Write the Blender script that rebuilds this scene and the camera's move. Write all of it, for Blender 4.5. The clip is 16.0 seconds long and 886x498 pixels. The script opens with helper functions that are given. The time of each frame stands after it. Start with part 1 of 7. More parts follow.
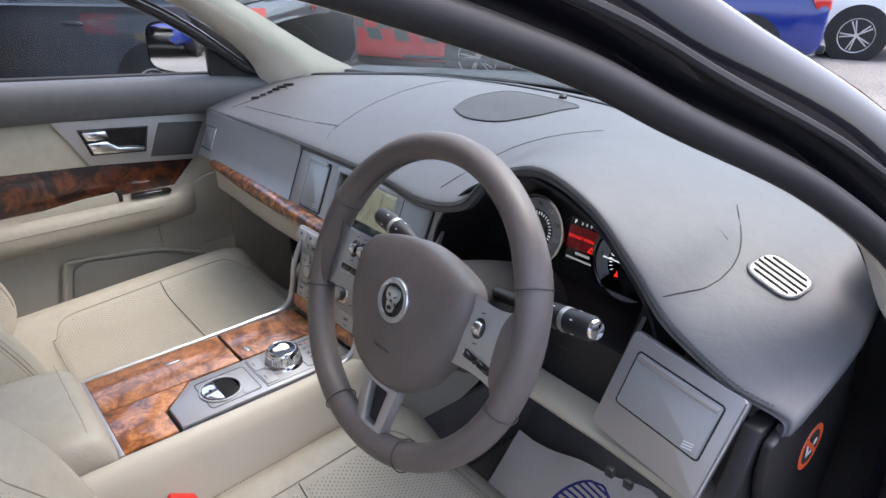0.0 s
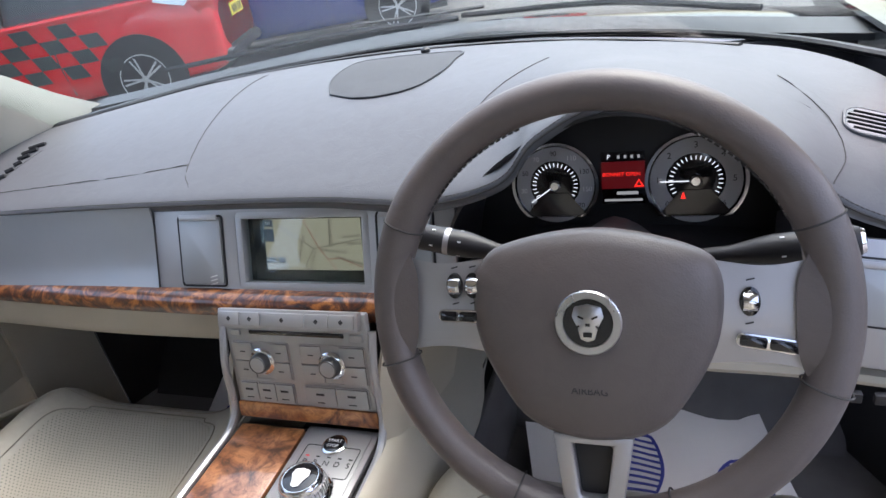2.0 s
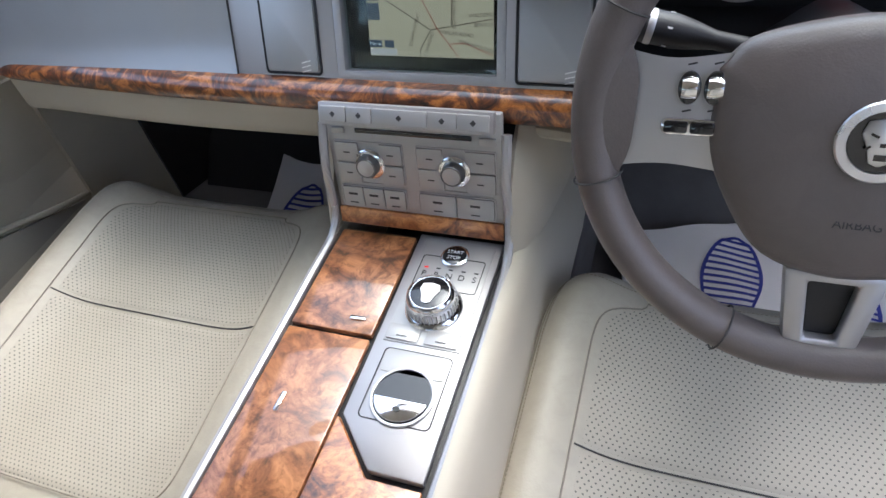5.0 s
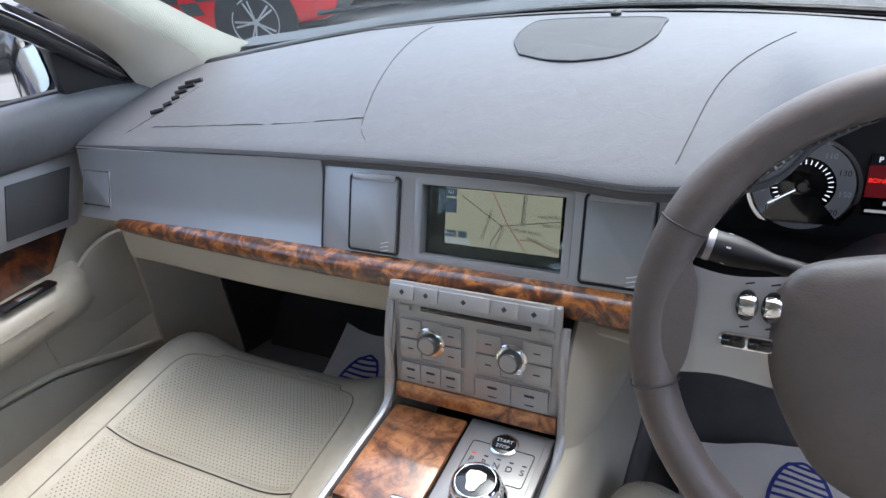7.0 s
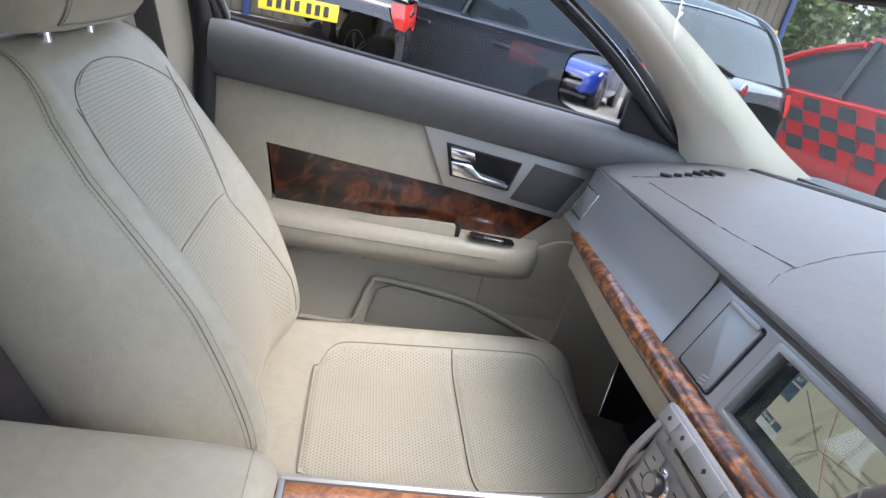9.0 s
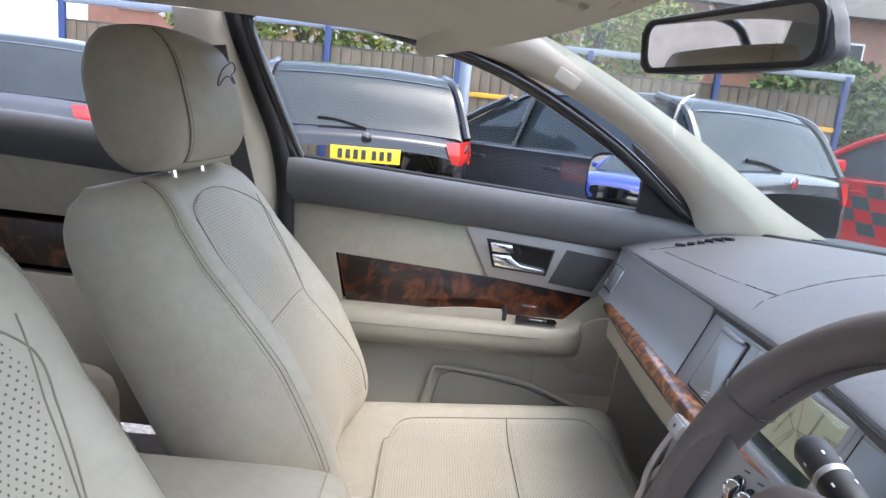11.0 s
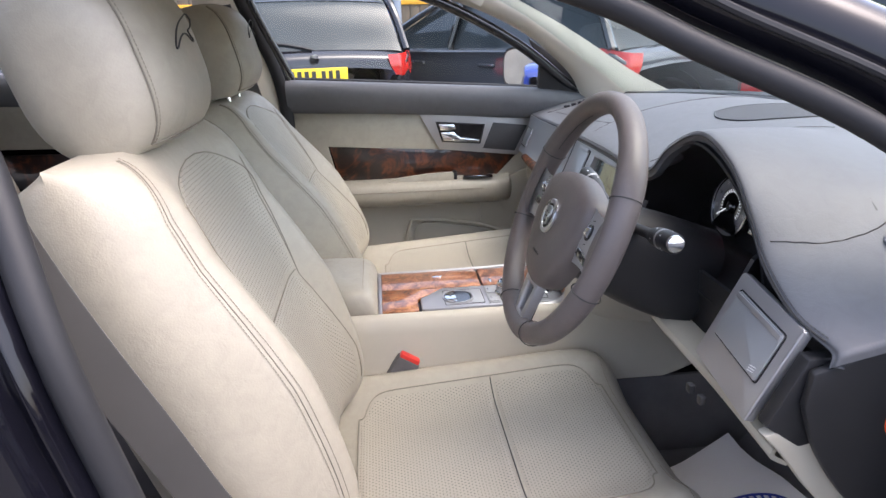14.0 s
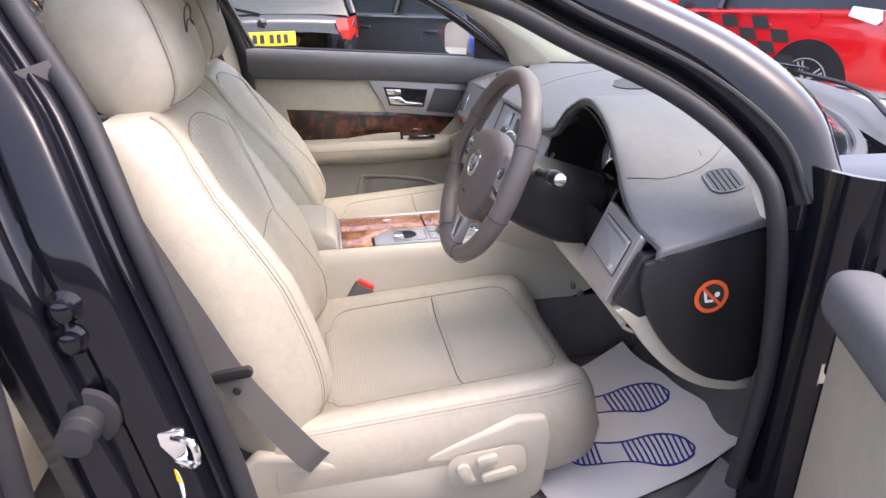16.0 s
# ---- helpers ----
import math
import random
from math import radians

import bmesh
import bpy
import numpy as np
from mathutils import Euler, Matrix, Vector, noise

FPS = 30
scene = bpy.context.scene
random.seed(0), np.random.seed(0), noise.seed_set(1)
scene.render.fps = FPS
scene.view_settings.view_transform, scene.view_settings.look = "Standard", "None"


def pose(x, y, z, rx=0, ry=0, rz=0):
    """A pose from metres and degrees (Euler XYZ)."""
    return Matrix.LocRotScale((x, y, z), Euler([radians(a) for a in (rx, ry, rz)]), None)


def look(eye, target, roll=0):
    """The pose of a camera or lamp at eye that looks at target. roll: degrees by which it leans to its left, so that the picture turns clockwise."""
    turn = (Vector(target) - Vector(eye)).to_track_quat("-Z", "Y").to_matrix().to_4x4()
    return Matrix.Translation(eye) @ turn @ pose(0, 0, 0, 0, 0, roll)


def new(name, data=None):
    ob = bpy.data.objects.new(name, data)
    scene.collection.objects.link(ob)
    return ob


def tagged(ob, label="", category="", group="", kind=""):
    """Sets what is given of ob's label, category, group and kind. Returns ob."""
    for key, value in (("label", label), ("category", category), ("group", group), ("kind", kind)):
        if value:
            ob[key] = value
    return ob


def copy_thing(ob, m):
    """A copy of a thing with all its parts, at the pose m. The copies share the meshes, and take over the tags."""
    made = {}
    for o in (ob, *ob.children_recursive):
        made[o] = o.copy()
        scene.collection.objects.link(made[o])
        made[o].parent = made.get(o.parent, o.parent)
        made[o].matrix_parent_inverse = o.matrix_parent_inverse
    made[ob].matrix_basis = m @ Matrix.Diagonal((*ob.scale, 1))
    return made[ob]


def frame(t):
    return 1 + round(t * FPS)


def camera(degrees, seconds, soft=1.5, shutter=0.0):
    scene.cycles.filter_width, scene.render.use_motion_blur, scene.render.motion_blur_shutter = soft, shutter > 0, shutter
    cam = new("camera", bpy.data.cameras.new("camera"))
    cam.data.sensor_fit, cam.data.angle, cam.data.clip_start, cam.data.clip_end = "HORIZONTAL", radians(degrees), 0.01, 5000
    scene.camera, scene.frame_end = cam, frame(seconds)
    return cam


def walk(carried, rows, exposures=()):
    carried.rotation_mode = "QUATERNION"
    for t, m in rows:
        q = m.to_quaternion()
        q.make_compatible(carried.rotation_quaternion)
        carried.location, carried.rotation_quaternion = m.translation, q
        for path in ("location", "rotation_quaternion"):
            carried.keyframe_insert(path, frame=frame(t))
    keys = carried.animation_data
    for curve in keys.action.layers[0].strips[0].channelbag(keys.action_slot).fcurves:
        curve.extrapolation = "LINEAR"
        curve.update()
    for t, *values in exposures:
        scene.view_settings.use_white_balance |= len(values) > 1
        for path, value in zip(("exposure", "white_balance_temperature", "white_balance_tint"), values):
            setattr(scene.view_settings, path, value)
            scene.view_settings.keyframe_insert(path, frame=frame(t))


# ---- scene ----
EXPOSURES = [(0.0, 1.12, 6250, 17), (2.5, 1.3, 6250, 17), (5.5, 1.38, 6000, 14), (7.5, 1.35, 6100, 15), (9.0, 1.4, 6150, 16), (12.0, 1.4, 6150, 16), (13.0, 1.2, 6250, 17), (14.0, 1.25, 6400, 18), (16.0, 1.5, 6700, 22)]
cam = camera(69.4, 16.0)
PATH = [
    (0, (0.928, -0.368, 1.24), (-0.454, 0.814, 0.407), 0.3),
    (0.5, (0.747, -0.419, 1.212), (-0.266, 1.065, 0.334), -4.5),
    (1, (0.638, -0.437, 1.207), (-0.153, 1.157, 0.295), -7.4),
    (1.5, (0.533, -0.438, 1.199), (-0.183, 1.188, 0.281), -9.1),
    (2, (0.464, -0.417, 1.187), (-0.205, 1.225, 0.263), -10.8),
    (2.5, (0.368, -0.38, 1.153), (-0.271, 1.265, 0.212), -12.3),
    (3, (0.315, -0.37, 1.151), (-0.328, 1.159, 0.033), -14.2),
    (3.2, (0.299, -0.358, 1.14), (-0.345, 1.059, -0.116), -15.0),
    (5.3, (0.278, -0.375, 1.177), (-0.353, 0.858, -0.266), -12.2),
    (5.5, (0.285, -0.379, 1.198), (-0.362, 0.925, -0.173), -11.1),
    (6, (0.281, -0.385, 1.191), (-0.387, 1.039, -0.044), -9.8),
    (6.5, (0.276, -0.377, 1.189), (-0.414, 1.172, 0.129), -8.2),
    (7, (0.282, -0.388, 1.181), (-0.575, 1.129, 0.199), -7.6),
    (7.5, (0.316, -0.36, 1.167), (-0.941, 0.925, 0.291), -3.3),
    (8, (0.356, -0.317, 1.162), (-1.227, 0.538, 0.289), 6.2),
    (8.5, (0.415, -0.256, 1.141), (-1.308, 0.226, 0.247), 11.3),
    (9, (0.459, -0.242, 1.149), (-1.36, 0.091, 0.388), 13.2),
    (9.2, (0.474, -0.238, 1.147), (-1.396, 0.039, 0.493), 12.8),
    (11.3, (0.745, -0.186, 1.124), (-1.213, -0.142, 0.717), 5.3),
    (11.5, (0.801, -0.188, 1.145), (-1.154, -0.133, 0.726), 4.9),
    (12, (0.927, -0.227, 1.183), (-1.013, -0.124, 0.709), 4.6),
    (12.5, (1.029, -0.244, 1.194), (-0.904, -0.123, 0.693), 2.7),
    (13, (1.105, -0.229, 1.189), (-0.811, -0.084, 0.633), 0.2),
    (13.5, (1.197, -0.231, 1.173), (-0.697, -0.078, 0.551), -1.3),
    (14, (1.305, -0.241, 1.157), (-0.572, -0.061, 0.491), -1.5),
    (14.5, (1.406, -0.255, 1.165), (-0.451, -0.01, 0.464), -1.4),
    (15, (1.491, -0.253, 1.177), (-0.349, 0.026, 0.444), -1.3),
    (15.5, (1.551, -0.266, 1.195), (-0.278, 0.033, 0.443), -0.7),
    (16, (1.589, -0.272, 1.206), (-0.227, 0.06, 0.436), -0.4),
]
walk(cam, [(t, look(eye, target, roll)) for t, eye, target, roll in PATH], EXPOSURES)

# ---- light ----
world = bpy.data.worlds.new("world")
scene.world = world
world.use_nodes = True
wn = world.node_tree.nodes
sky = wn.new("ShaderNodeTexSky")
sky.sky_type = "NISHITA"
sky.sun_disc = False
sky.sun_elevation, sky.sun_rotation = radians(62), radians(20)
sky.air_density, sky.dust_density, sky.ozone_density = 1.0, 4.0, 1.0
soften = wn.new("ShaderNodeHueSaturation")
soften.inputs["Saturation"].default_value = 0.75
world.node_tree.links.new(sky.outputs[0], soften.inputs["Color"])
world.node_tree.links.new(soften.outputs[0], wn["Background"].inputs[0])
wn["Background"].inputs[1].default_value = 0.30
sun = new("sun", bpy.data.lights.new("sun", "SUN"))
sun.data.energy, sun.data.angle, sun.data.color = 0.3, radians(35), (1, 0.96, 0.9)
sun.matrix_world = look((1.5, 4.0, 9), (0, 0, 0))


# ---- materials ----
class Nodes:
    """A small wrapper round one node material."""

    def __init__(self, name, rough=0.5, metal=0.0):
        self.m = bpy.data.materials.new(name)
        self.m.use_nodes = True
        self.t = self.m.node_tree
        self.b = self.t.nodes["Principled BSDF"]
        self.b.inputs["Roughness"].default_value = rough
        self.b.inputs["Metallic"].default_value = metal
        self.co = None

    def node(self, kind, **values):
        n = self.t.nodes.new("ShaderNode" + kind)
        for k, v in values.items():
            if k in n.inputs.keys():
                n.inputs[k].default_value = v
        return n

    def link(self, a, b):
        self.t.links.new(a, b)

    def coords(self, space="Object", scale=(1, 1, 1)):
        tc = self.node("TexCoord")
        mp = self.node("Mapping")
        mp.inputs["Scale"].default_value = scale
        self.link(tc.outputs[space], mp.inputs[0])
        return mp.outputs[0]

    def noise(self, scale, detail=4, rough=0.55, distort=0.0, co=None):
        n = self.node("TexNoise", Scale=scale, Detail=detail, Roughness=rough, Distortion=distort)
        self.link(co or self.coords(), n.inputs["Vector"])
        return n.outputs[0]

    def ramp(self, fac, *stops):
        r = self.node("ValToRGB")
        while len(r.color_ramp.elements) < len(stops):
            r.color_ramp.elements.new(0.5)
        for e, (p, c) in zip(r.color_ramp.elements, stops):
            e.position, e.color = p, (*c, 1)
        self.link(fac, r.inputs[0])
        return r.outputs[0]

    def mix(self, fac, a, b, kind="MIX"):
        n = self.node("MixRGB")
        n.blend_type = kind
        for s, v in zip(n.inputs, (fac, a, b)):
            if isinstance(v, (int, float)):
                s.default_value = v
            elif isinstance(v, tuple):
                s.default_value = (*v, 1)
            else:
                self.link(v, s)
        return n.outputs[0]

    def math(self, op, a, b=0.0):
        n = self.node("Math")
        n.operation = op
        for s, v in zip(n.inputs, (a, b)):
            if isinstance(v, (int, float)):
                s.default_value = v
            else:
                self.link(v, s)
        return n.outputs[0]

    def bump(self, h, strength=0.2, dist=0.001, below=None):
        n = self.node("Bump", Strength=strength, Distance=dist)
        self.link(h, n.inputs["Height"])
        if below:
            self.link(below, n.inputs["Normal"])
        self.link(n.outputs[0], self.b.inputs["Normal"])
        return n.outputs[0]

    def colour(self, c):
        if isinstance(c, tuple):
            self.b.inputs["Base Color"].default_value = (*c, 1)
        else:
            self.link(c, self.b.inputs["Base Color"])
        return self

    def gloss(self, fac, lo, hi):
        n = self.node("MapRange")
        n.inputs["To Min"].default_value, n.inputs["To Max"].default_value = lo, hi
        self.link(fac, n.inputs[0])
        self.link(n.outputs[0], self.b.inputs["Roughness"])


def scaled(c, k):
    return tuple(v * k for v in c)


def grained(name, c, rough=0.5, metal=0.0, grain=900, strength=0.15, vary=0.12, blotch=9, coat=0.0):
    """A plain surface with fine grain, slow blotches and uneven gloss."""
    n = Nodes(name, rough, metal)
    slow = n.noise(blotch, 5)
    fine = n.noise(grain, 3)
    n.colour(n.ramp(slow, (0.25, scaled(c, 1 - vary)), (0.75, scaled(c, 1 + vary))))
    n.gloss(slow, rough * 0.85, min(1, rough * 1.15))
    n.bump(fine, strength, 0.0006)
    n.b.inputs["Coat Weight"].default_value = coat
    n.b.inputs["Coat Roughness"].default_value = 0.04
    return n.m


def leather(name, c, rough, cell=420, strength=0.25):
    n = Nodes(name, rough)
    v = n.node("TexVoronoi", Scale=cell)
    v.feature = "F1"
    n.link(n.coords(), v.inputs["Vector"])
    slow = n.noise(7, 5)
    crease = n.noise(38, 6, 0.65, 0.8)
    base = n.ramp(slow, (0.25, scaled(c, 0.93)), (0.75, scaled(c, 1.05)))
    n.colour(n.mix(0.22, base, n.ramp(crease, (0.32, scaled(c, 0.66)), (0.6, scaled(c, 1.1)))))
    n.gloss(slow, rough * 0.85, rough * 1.15)
    b = n.bump(crease, 0.18, 0.003)
    n.bump(v.outputs["Distance"], strength, 0.0005, b)
    return n.m


def perforated(name, c, rough, pitch=0.0068):
    """Leather with staggered rows of punched holes, laid out in metres on the UV map."""
    n = Nodes(name, rough)
    uv = n.coords("UV", (1 / pitch, 1 / (pitch * 0.75), 1))
    sep = n.node("SeparateXYZ")
    n.link(uv, sep.inputs[0])
    row = n.math("MODULO", n.math("FLOOR", sep.outputs[1]), 2.0)
    fx = n.math("SUBTRACT", n.math("FRACT", n.math("ADD", sep.outputs[0], n.math("MULTIPLY", row, 0.5))), 0.5)
    fy = n.math("MULTIPLY", n.math("SUBTRACT", n.math("FRACT", sep.outputs[1]), 0.5), 0.75)
    d = n.math("SQRT", n.math("ADD", n.math("MULTIPLY", fx, fx), n.math("MULTIPLY", fy, fy)))
    hole = n.math("LESS_THAN", d, 0.15)
    slow = n.noise(9, 5)
    crease = n.noise(30, 6, 0.65, 0.6)
    base = n.ramp(slow, (0.25, scaled(c, 0.93)), (0.75, scaled(c, 1.05)))
    n.colour(n.mix(n.math("MULTIPLY", hole, 0.8), base, (0.03, 0.028, 0.022)))
    n.gloss(slow, rough * 0.85, rough * 1.15)
    b = n.bump(crease, 0.15, 0.004)
    n.bump(n.math("SUBTRACT", 1.0, hole), 0.2, 0.0004, b)
    return n.m


def burl(name, dark, mid, light, scale, coat=1.0):
    n = Nodes(name, 0.35)
    co = n.coords()
    w = n.noise(scale, 6, 0.62, 2.2, co)
    f = n.noise(scale * 4.5, 6, 0.7, 1.6, co)
    fig = n.ramp(w, (0.33, dark), (0.48, mid), (0.63, light), (0.74, mid))
    eyes = n.ramp(f, (0.30, (0.16, 0.09, 0.05)), (0.52, (1, 1, 1)))
    n.colour(n.mix(0.75, fig, eyes, "MULTIPLY"))
    n.b.inputs["Coat Weight"].default_value = coat
    n.b.inputs["Coat Roughness"].default_value = 0.03
    n.bump(f, 0.03, 0.0005)
    return n.m


def glass(name, tint=(0.9, 0.95, 0.93), clear=0.93):
    n = Nodes(name)
    tr, gl, mx = n.node("BsdfTransparent"), n.node("BsdfGlossy"), n.node("MixShader")
    tr.inputs[0].default_value = (*tint, 1)
    gl.inputs["Roughness"].default_value = 0.01
    lw = n.node("LayerWeight", Blend=0.5)
    n.link(n.math("ADD", 0.035, n.math("MULTIPLY", n.math("POWER", lw.outputs["Facing"], 5.0), 0.9)), mx.inputs[0])
    n.link(tr.outputs[0], mx.inputs[1])
    n.link(gl.outputs[0], mx.inputs[2])
    n.link(mx.outputs[0], n.t.nodes["Material Output"].inputs[0])
    return n.m


def glow(name, c, strength):
    n = Nodes(name, 0.3)
    n.colour((0.01, 0.01, 0.01))
    n.b.inputs["Emission Color"].default_value = (*c, 1)
    n.b.inputs["Emission Strength"].default_value = strength
    return n.m


CREAM, TAUPE, SLATE = (0.355, 0.324, 0.257), (0.112, 0.095, 0.088), (0.105, 0.107, 0.113)
M = {
    "cream": leather("cream_leather", CREAM, 0.42),
    "perf": perforated("perforated_cream_leather", (0.36, 0.328, 0.262), 0.47),
    "cream_plastic": grained("cream_plastic", (0.43, 0.395, 0.315), 0.5, grain=700, strength=0.2, vary=0.05),
    "dash": leather("grey_dash_leather", SLATE, 0.5, 500, 0.2),
    "taupe": leather("taupe_wheel_leather", TAUPE, 0.42, 600, 0.2),
    "stitch": grained("thread", (0.24, 0.21, 0.165), 0.8, grain=2500, strength=0.4),
    "shadow_stitch": grained("shadow_thread", (0.215, 0.192, 0.15), 0.8, grain=2500, strength=0.4),
    "dark_stitch": grained("dark_thread", (0.05, 0.048, 0.045), 0.8, grain=2500, strength=0.4),
    "silver": grained("satin_silver_paint", (0.44, 0.435, 0.435), 0.40, 0.7, 1500, 0.06, 0.04),
    "panel": grained("brushed_grey_panel", (0.38, 0.395, 0.40), 0.42, 0.5, 1300, 0.08, 0.05),
    "pewter": grained("pewter_buttons", (0.40, 0.40, 0.39), 0.42, 0.5, 1500, 0.08, 0.05),
    "chrome": grained("chrome", (0.82, 0.82, 0.83), 0.09, 1.0, 800, 0.01, 0.02),
    "satin_chrome": grained("satin_chrome", (0.62, 0.62, 0.63), 0.28, 1.0, 1200, 0.04, 0.05),
    "black": grained("black_plastic", (0.018, 0.018, 0.019), 0.42, 0, 1200, 0.25, 0.2),
    "gloss_black": grained("gloss_black", (0.008, 0.008, 0.009), 0.1, 0, 800, 0.01, 0.1, coat=0.5),
    "rubber": grained("black_rubber", (0.022, 0.022, 0.024), 0.55, 0, 500, 0.15, 0.2),
    "paint": grained("black_car_paint", (0.005, 0.005, 0.008), 0.07, 0, 900, 0.004, 0.2),
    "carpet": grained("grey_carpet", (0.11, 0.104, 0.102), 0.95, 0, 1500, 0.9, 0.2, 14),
    # same carpet with the deep footwell's shade put into its colour
    "shaded_carpet": grained("shaded_carpet", (0.02, 0.02, 0.021), 0.95, 0, 1500, 0.9, 0.25, 14),
    "lining": grained("cream_headlining", (0.58, 0.545, 0.46), 0.9, 0, 1600, 0.5, 0.05),
    "burl": burl("burl_walnut", (0.045, 0.016, 0.006), (0.30, 0.10, 0.026), (0.55, 0.23, 0.07), 17),
    "dark_burl": burl("dark_burl_walnut", (0.008, 0.0035, 0.003), (0.018, 0.006, 0.004), (0.15, 0.04, 0.012), 8),
    "strip_burl": burl("strip_burl_walnut", (0.012, 0.005, 0.003), (0.12, 0.035, 0.01), (0.50, 0.18, 0.04), 24),
    "belt": grained("grey_webbing", (0.085, 0.08, 0.075), 0.8, 0, 2200, 0.6, 0.1),
    "red": grained("red_plastic", (0.62, 0.03, 0.02), 0.35, 0, 900, 0.05, 0.05),
    "paper": grained("white_paper_mat", (0.62, 0.60, 0.585), 0.75, 0, 700, 0.2, 0.03, 4),
    "ink": grained("blue_ink", (0.02, 0.028, 0.22), 0.7, 0, 900, 0.05, 0.05),
    "white": grained("white_print", (0.78, 0.78, 0.77), 0.6, 0, 900, 0.02, 0.02),
    "dark_print": grained("dark_print", (0.03, 0.03, 0.03), 0.6, 0, 900, 0.02, 0.02),
    "orange": grained("orange_sticker", (0.80, 0.12, 0.03), 0.45, 0, 900, 0.03, 0.03),
    "glass": glass("clear_glass"),
    "mirror": grained("mirror_silver", (0.9, 0.9, 0.9), 0.02, 1.0, 10, 0.0, 0.0),
    # cream plastic darkened to give flat recesses the shade of real depth
    "pocket": grained("shaded_cream_plastic", (0.30, 0.28, 0.235), 0.7, 0, 700, 0.2, 0.06),
    "knob_dark": grained("dark_pewter", (0.16, 0.16, 0.155), 0.3, 0.8, 1500, 0.05, 0.05),
    "mesh": grained("speaker_mesh", (0.05, 0.05, 0.052), 0.6, 0.3, 1600, 0.9, 0.1),
}

for k, v in (("paint", 0.36), ("rubber", 0.3), ("black", 0.4), ("dash", 0.4)):
    M[k].node_tree.nodes["Principled BSDF"].inputs["Specular IOR Level"].default_value = v


# ---- mesh helpers ----
def link_mesh(name, bm, material, angle=38):
    me = bpy.data.meshes.new(name)
    bmesh.ops.recalc_face_normals(bm, faces=bm.faces)
    bm.to_mesh(me)
    bm.free()
    me.shade_smooth()
    me.set_sharp_from_angle(angle=radians(angle))
    me.materials.append(material)
    return new(name, me)


def part(name, bm, material, parent, label="", angle=38):
    ob = link_mesh(name, bm, material if not isinstance(material, str) else M[material], angle)
    ob.parent = parent
    if label:
        ob["label"] = label
    return ob


def thing(name, label, category, at=(0, 0, 0), group="", m=None):
    e = new(name)
    e.empty_display_size = 0.05
    e.matrix_world = m or pose(*at)
    return tagged(e, label, category, group)


def structure(name, bm, material, label, category):
    ob = link_mesh(name, bm, M[material] if isinstance(material, str) else material)
    return tagged(ob, label, category, kind="structure")


def curve(points, n):
    """n points along a Catmull-Rom curve through the given ones."""
    p = [Vector(q) for q in points]
    if len(p) == 2:
        return [p[0].lerp(p[1], i / (n - 1)) for i in range(n)]
    p = [2 * p[0] - p[1], *p, 2 * p[-1] - p[-2]]
    out = []
    for i in range(n):
        u = i / (n - 1) * (len(p) - 3)
        k = min(int(u), len(p) - 4)
        t = u - k
        a, b, c, d = p[k : k + 4]
        out.append(0.5 * ((2 * b) + (c - a) * t + (2 * a - 5 * b + 4 * c - d) * t * t + (3 * b - a - 3 * c + d) * t**3))
    return out


def rows_mesh(rows, closed=False, caps=False, bm=None, uv=None):
    """A skin over rows of points, each row the same length."""
    bm = bm or bmesh.new()
    vs = [[bm.verts.new(q) for q in r] for r in rows]
    n = len(vs[0])
    lay = bm.loops.layers.uv.new("UVMap") if uv else None
    for i in range(len(vs) - 1):
        for j in range(n if closed else n - 1):
            k = (j + 1) % n
            f = bm.faces.new((vs[i][j], vs[i][k], vs[i + 1][k], vs[i + 1][j]))
            if uv:
                for l, (a, b) in zip(f.loops, ((i, j), (i, k), (i + 1, k), (i + 1, j))):
                    l[lay].uv = uv[a][b]
    if caps:
        bm.faces.new(vs[0])
        bm.faces.new(vs[-1])
    return bm


def skin(sections, nu, nv, closed=False, caps=False):
    """A smooth skin through a few sections of a few points each."""
    m = len(sections[0])
    secs = [[Vector(q) for q in (list(s) + [s[0]] if closed else s)] for s in sections]
    rows = [curve(s, nv + 1 if closed else nv) for s in secs]
    if closed:
        rows = [r[:-1] for r in rows]
    cols = [curve(list(c), nu) for c in zip(*rows)]
    return rows_mesh(list(zip(*cols)), closed, caps)


def thick(bm, t):
    """Give a sheet a thickness, away from its normals' side."""
    bmesh.ops.recalc_face_normals(bm, faces=bm.faces)
    bmesh.ops.solidify(bm, geom=bm.faces[:] + bm.edges[:] + bm.verts[:], thickness=t)
    return bm


def bevelled(bm, w, n=2, angle=30):
    es = [e for e in bm.edges if len(e.link_faces) == 2 and e.calc_face_angle() > radians(angle)]
    if w > 0 and es:
        bmesh.ops.bevel(bm, geom=es, offset=w, segments=n, profile=0.5, affect="EDGES", clamp_overlap=True)
    return bm


def box(size, at=(0, 0, 0), bevel=0.003, m=None, n=2, bm=None):
    b = bmesh.new()
    bmesh.ops.create_cube(b, size=1)
    bmesh.ops.transform(b, matrix=Matrix.Diagonal((*size, 1)), verts=b.verts)
    bevelled(b, bevel, n)
    bmesh.ops.transform(b, matrix=Matrix.Translation(at) @ (m or Matrix()), verts=b.verts)
    return merge(bm, b) if bm else b


def merge(a, b):
    me = bpy.data.meshes.new("tmp")
    b.to_mesh(me)
    b.free()
    a.from_mesh(me)
    bpy.data.meshes.remove(me)
    return a


def moved(bm, m):
    bmesh.ops.transform(bm, matrix=m, verts=bm.verts)
    return bm


def lathe(profile, n=32, m=None):
    """Turn a profile of (radius, height) round z."""
    rows = [[(r * math.cos(2 * math.pi * k / n), r * math.sin(2 * math.pi * k / n), h) for k in range(n)] for r, h in profile]
    bm = rows_mesh(rows, True, True)
    return moved(bm, m) if m else bm


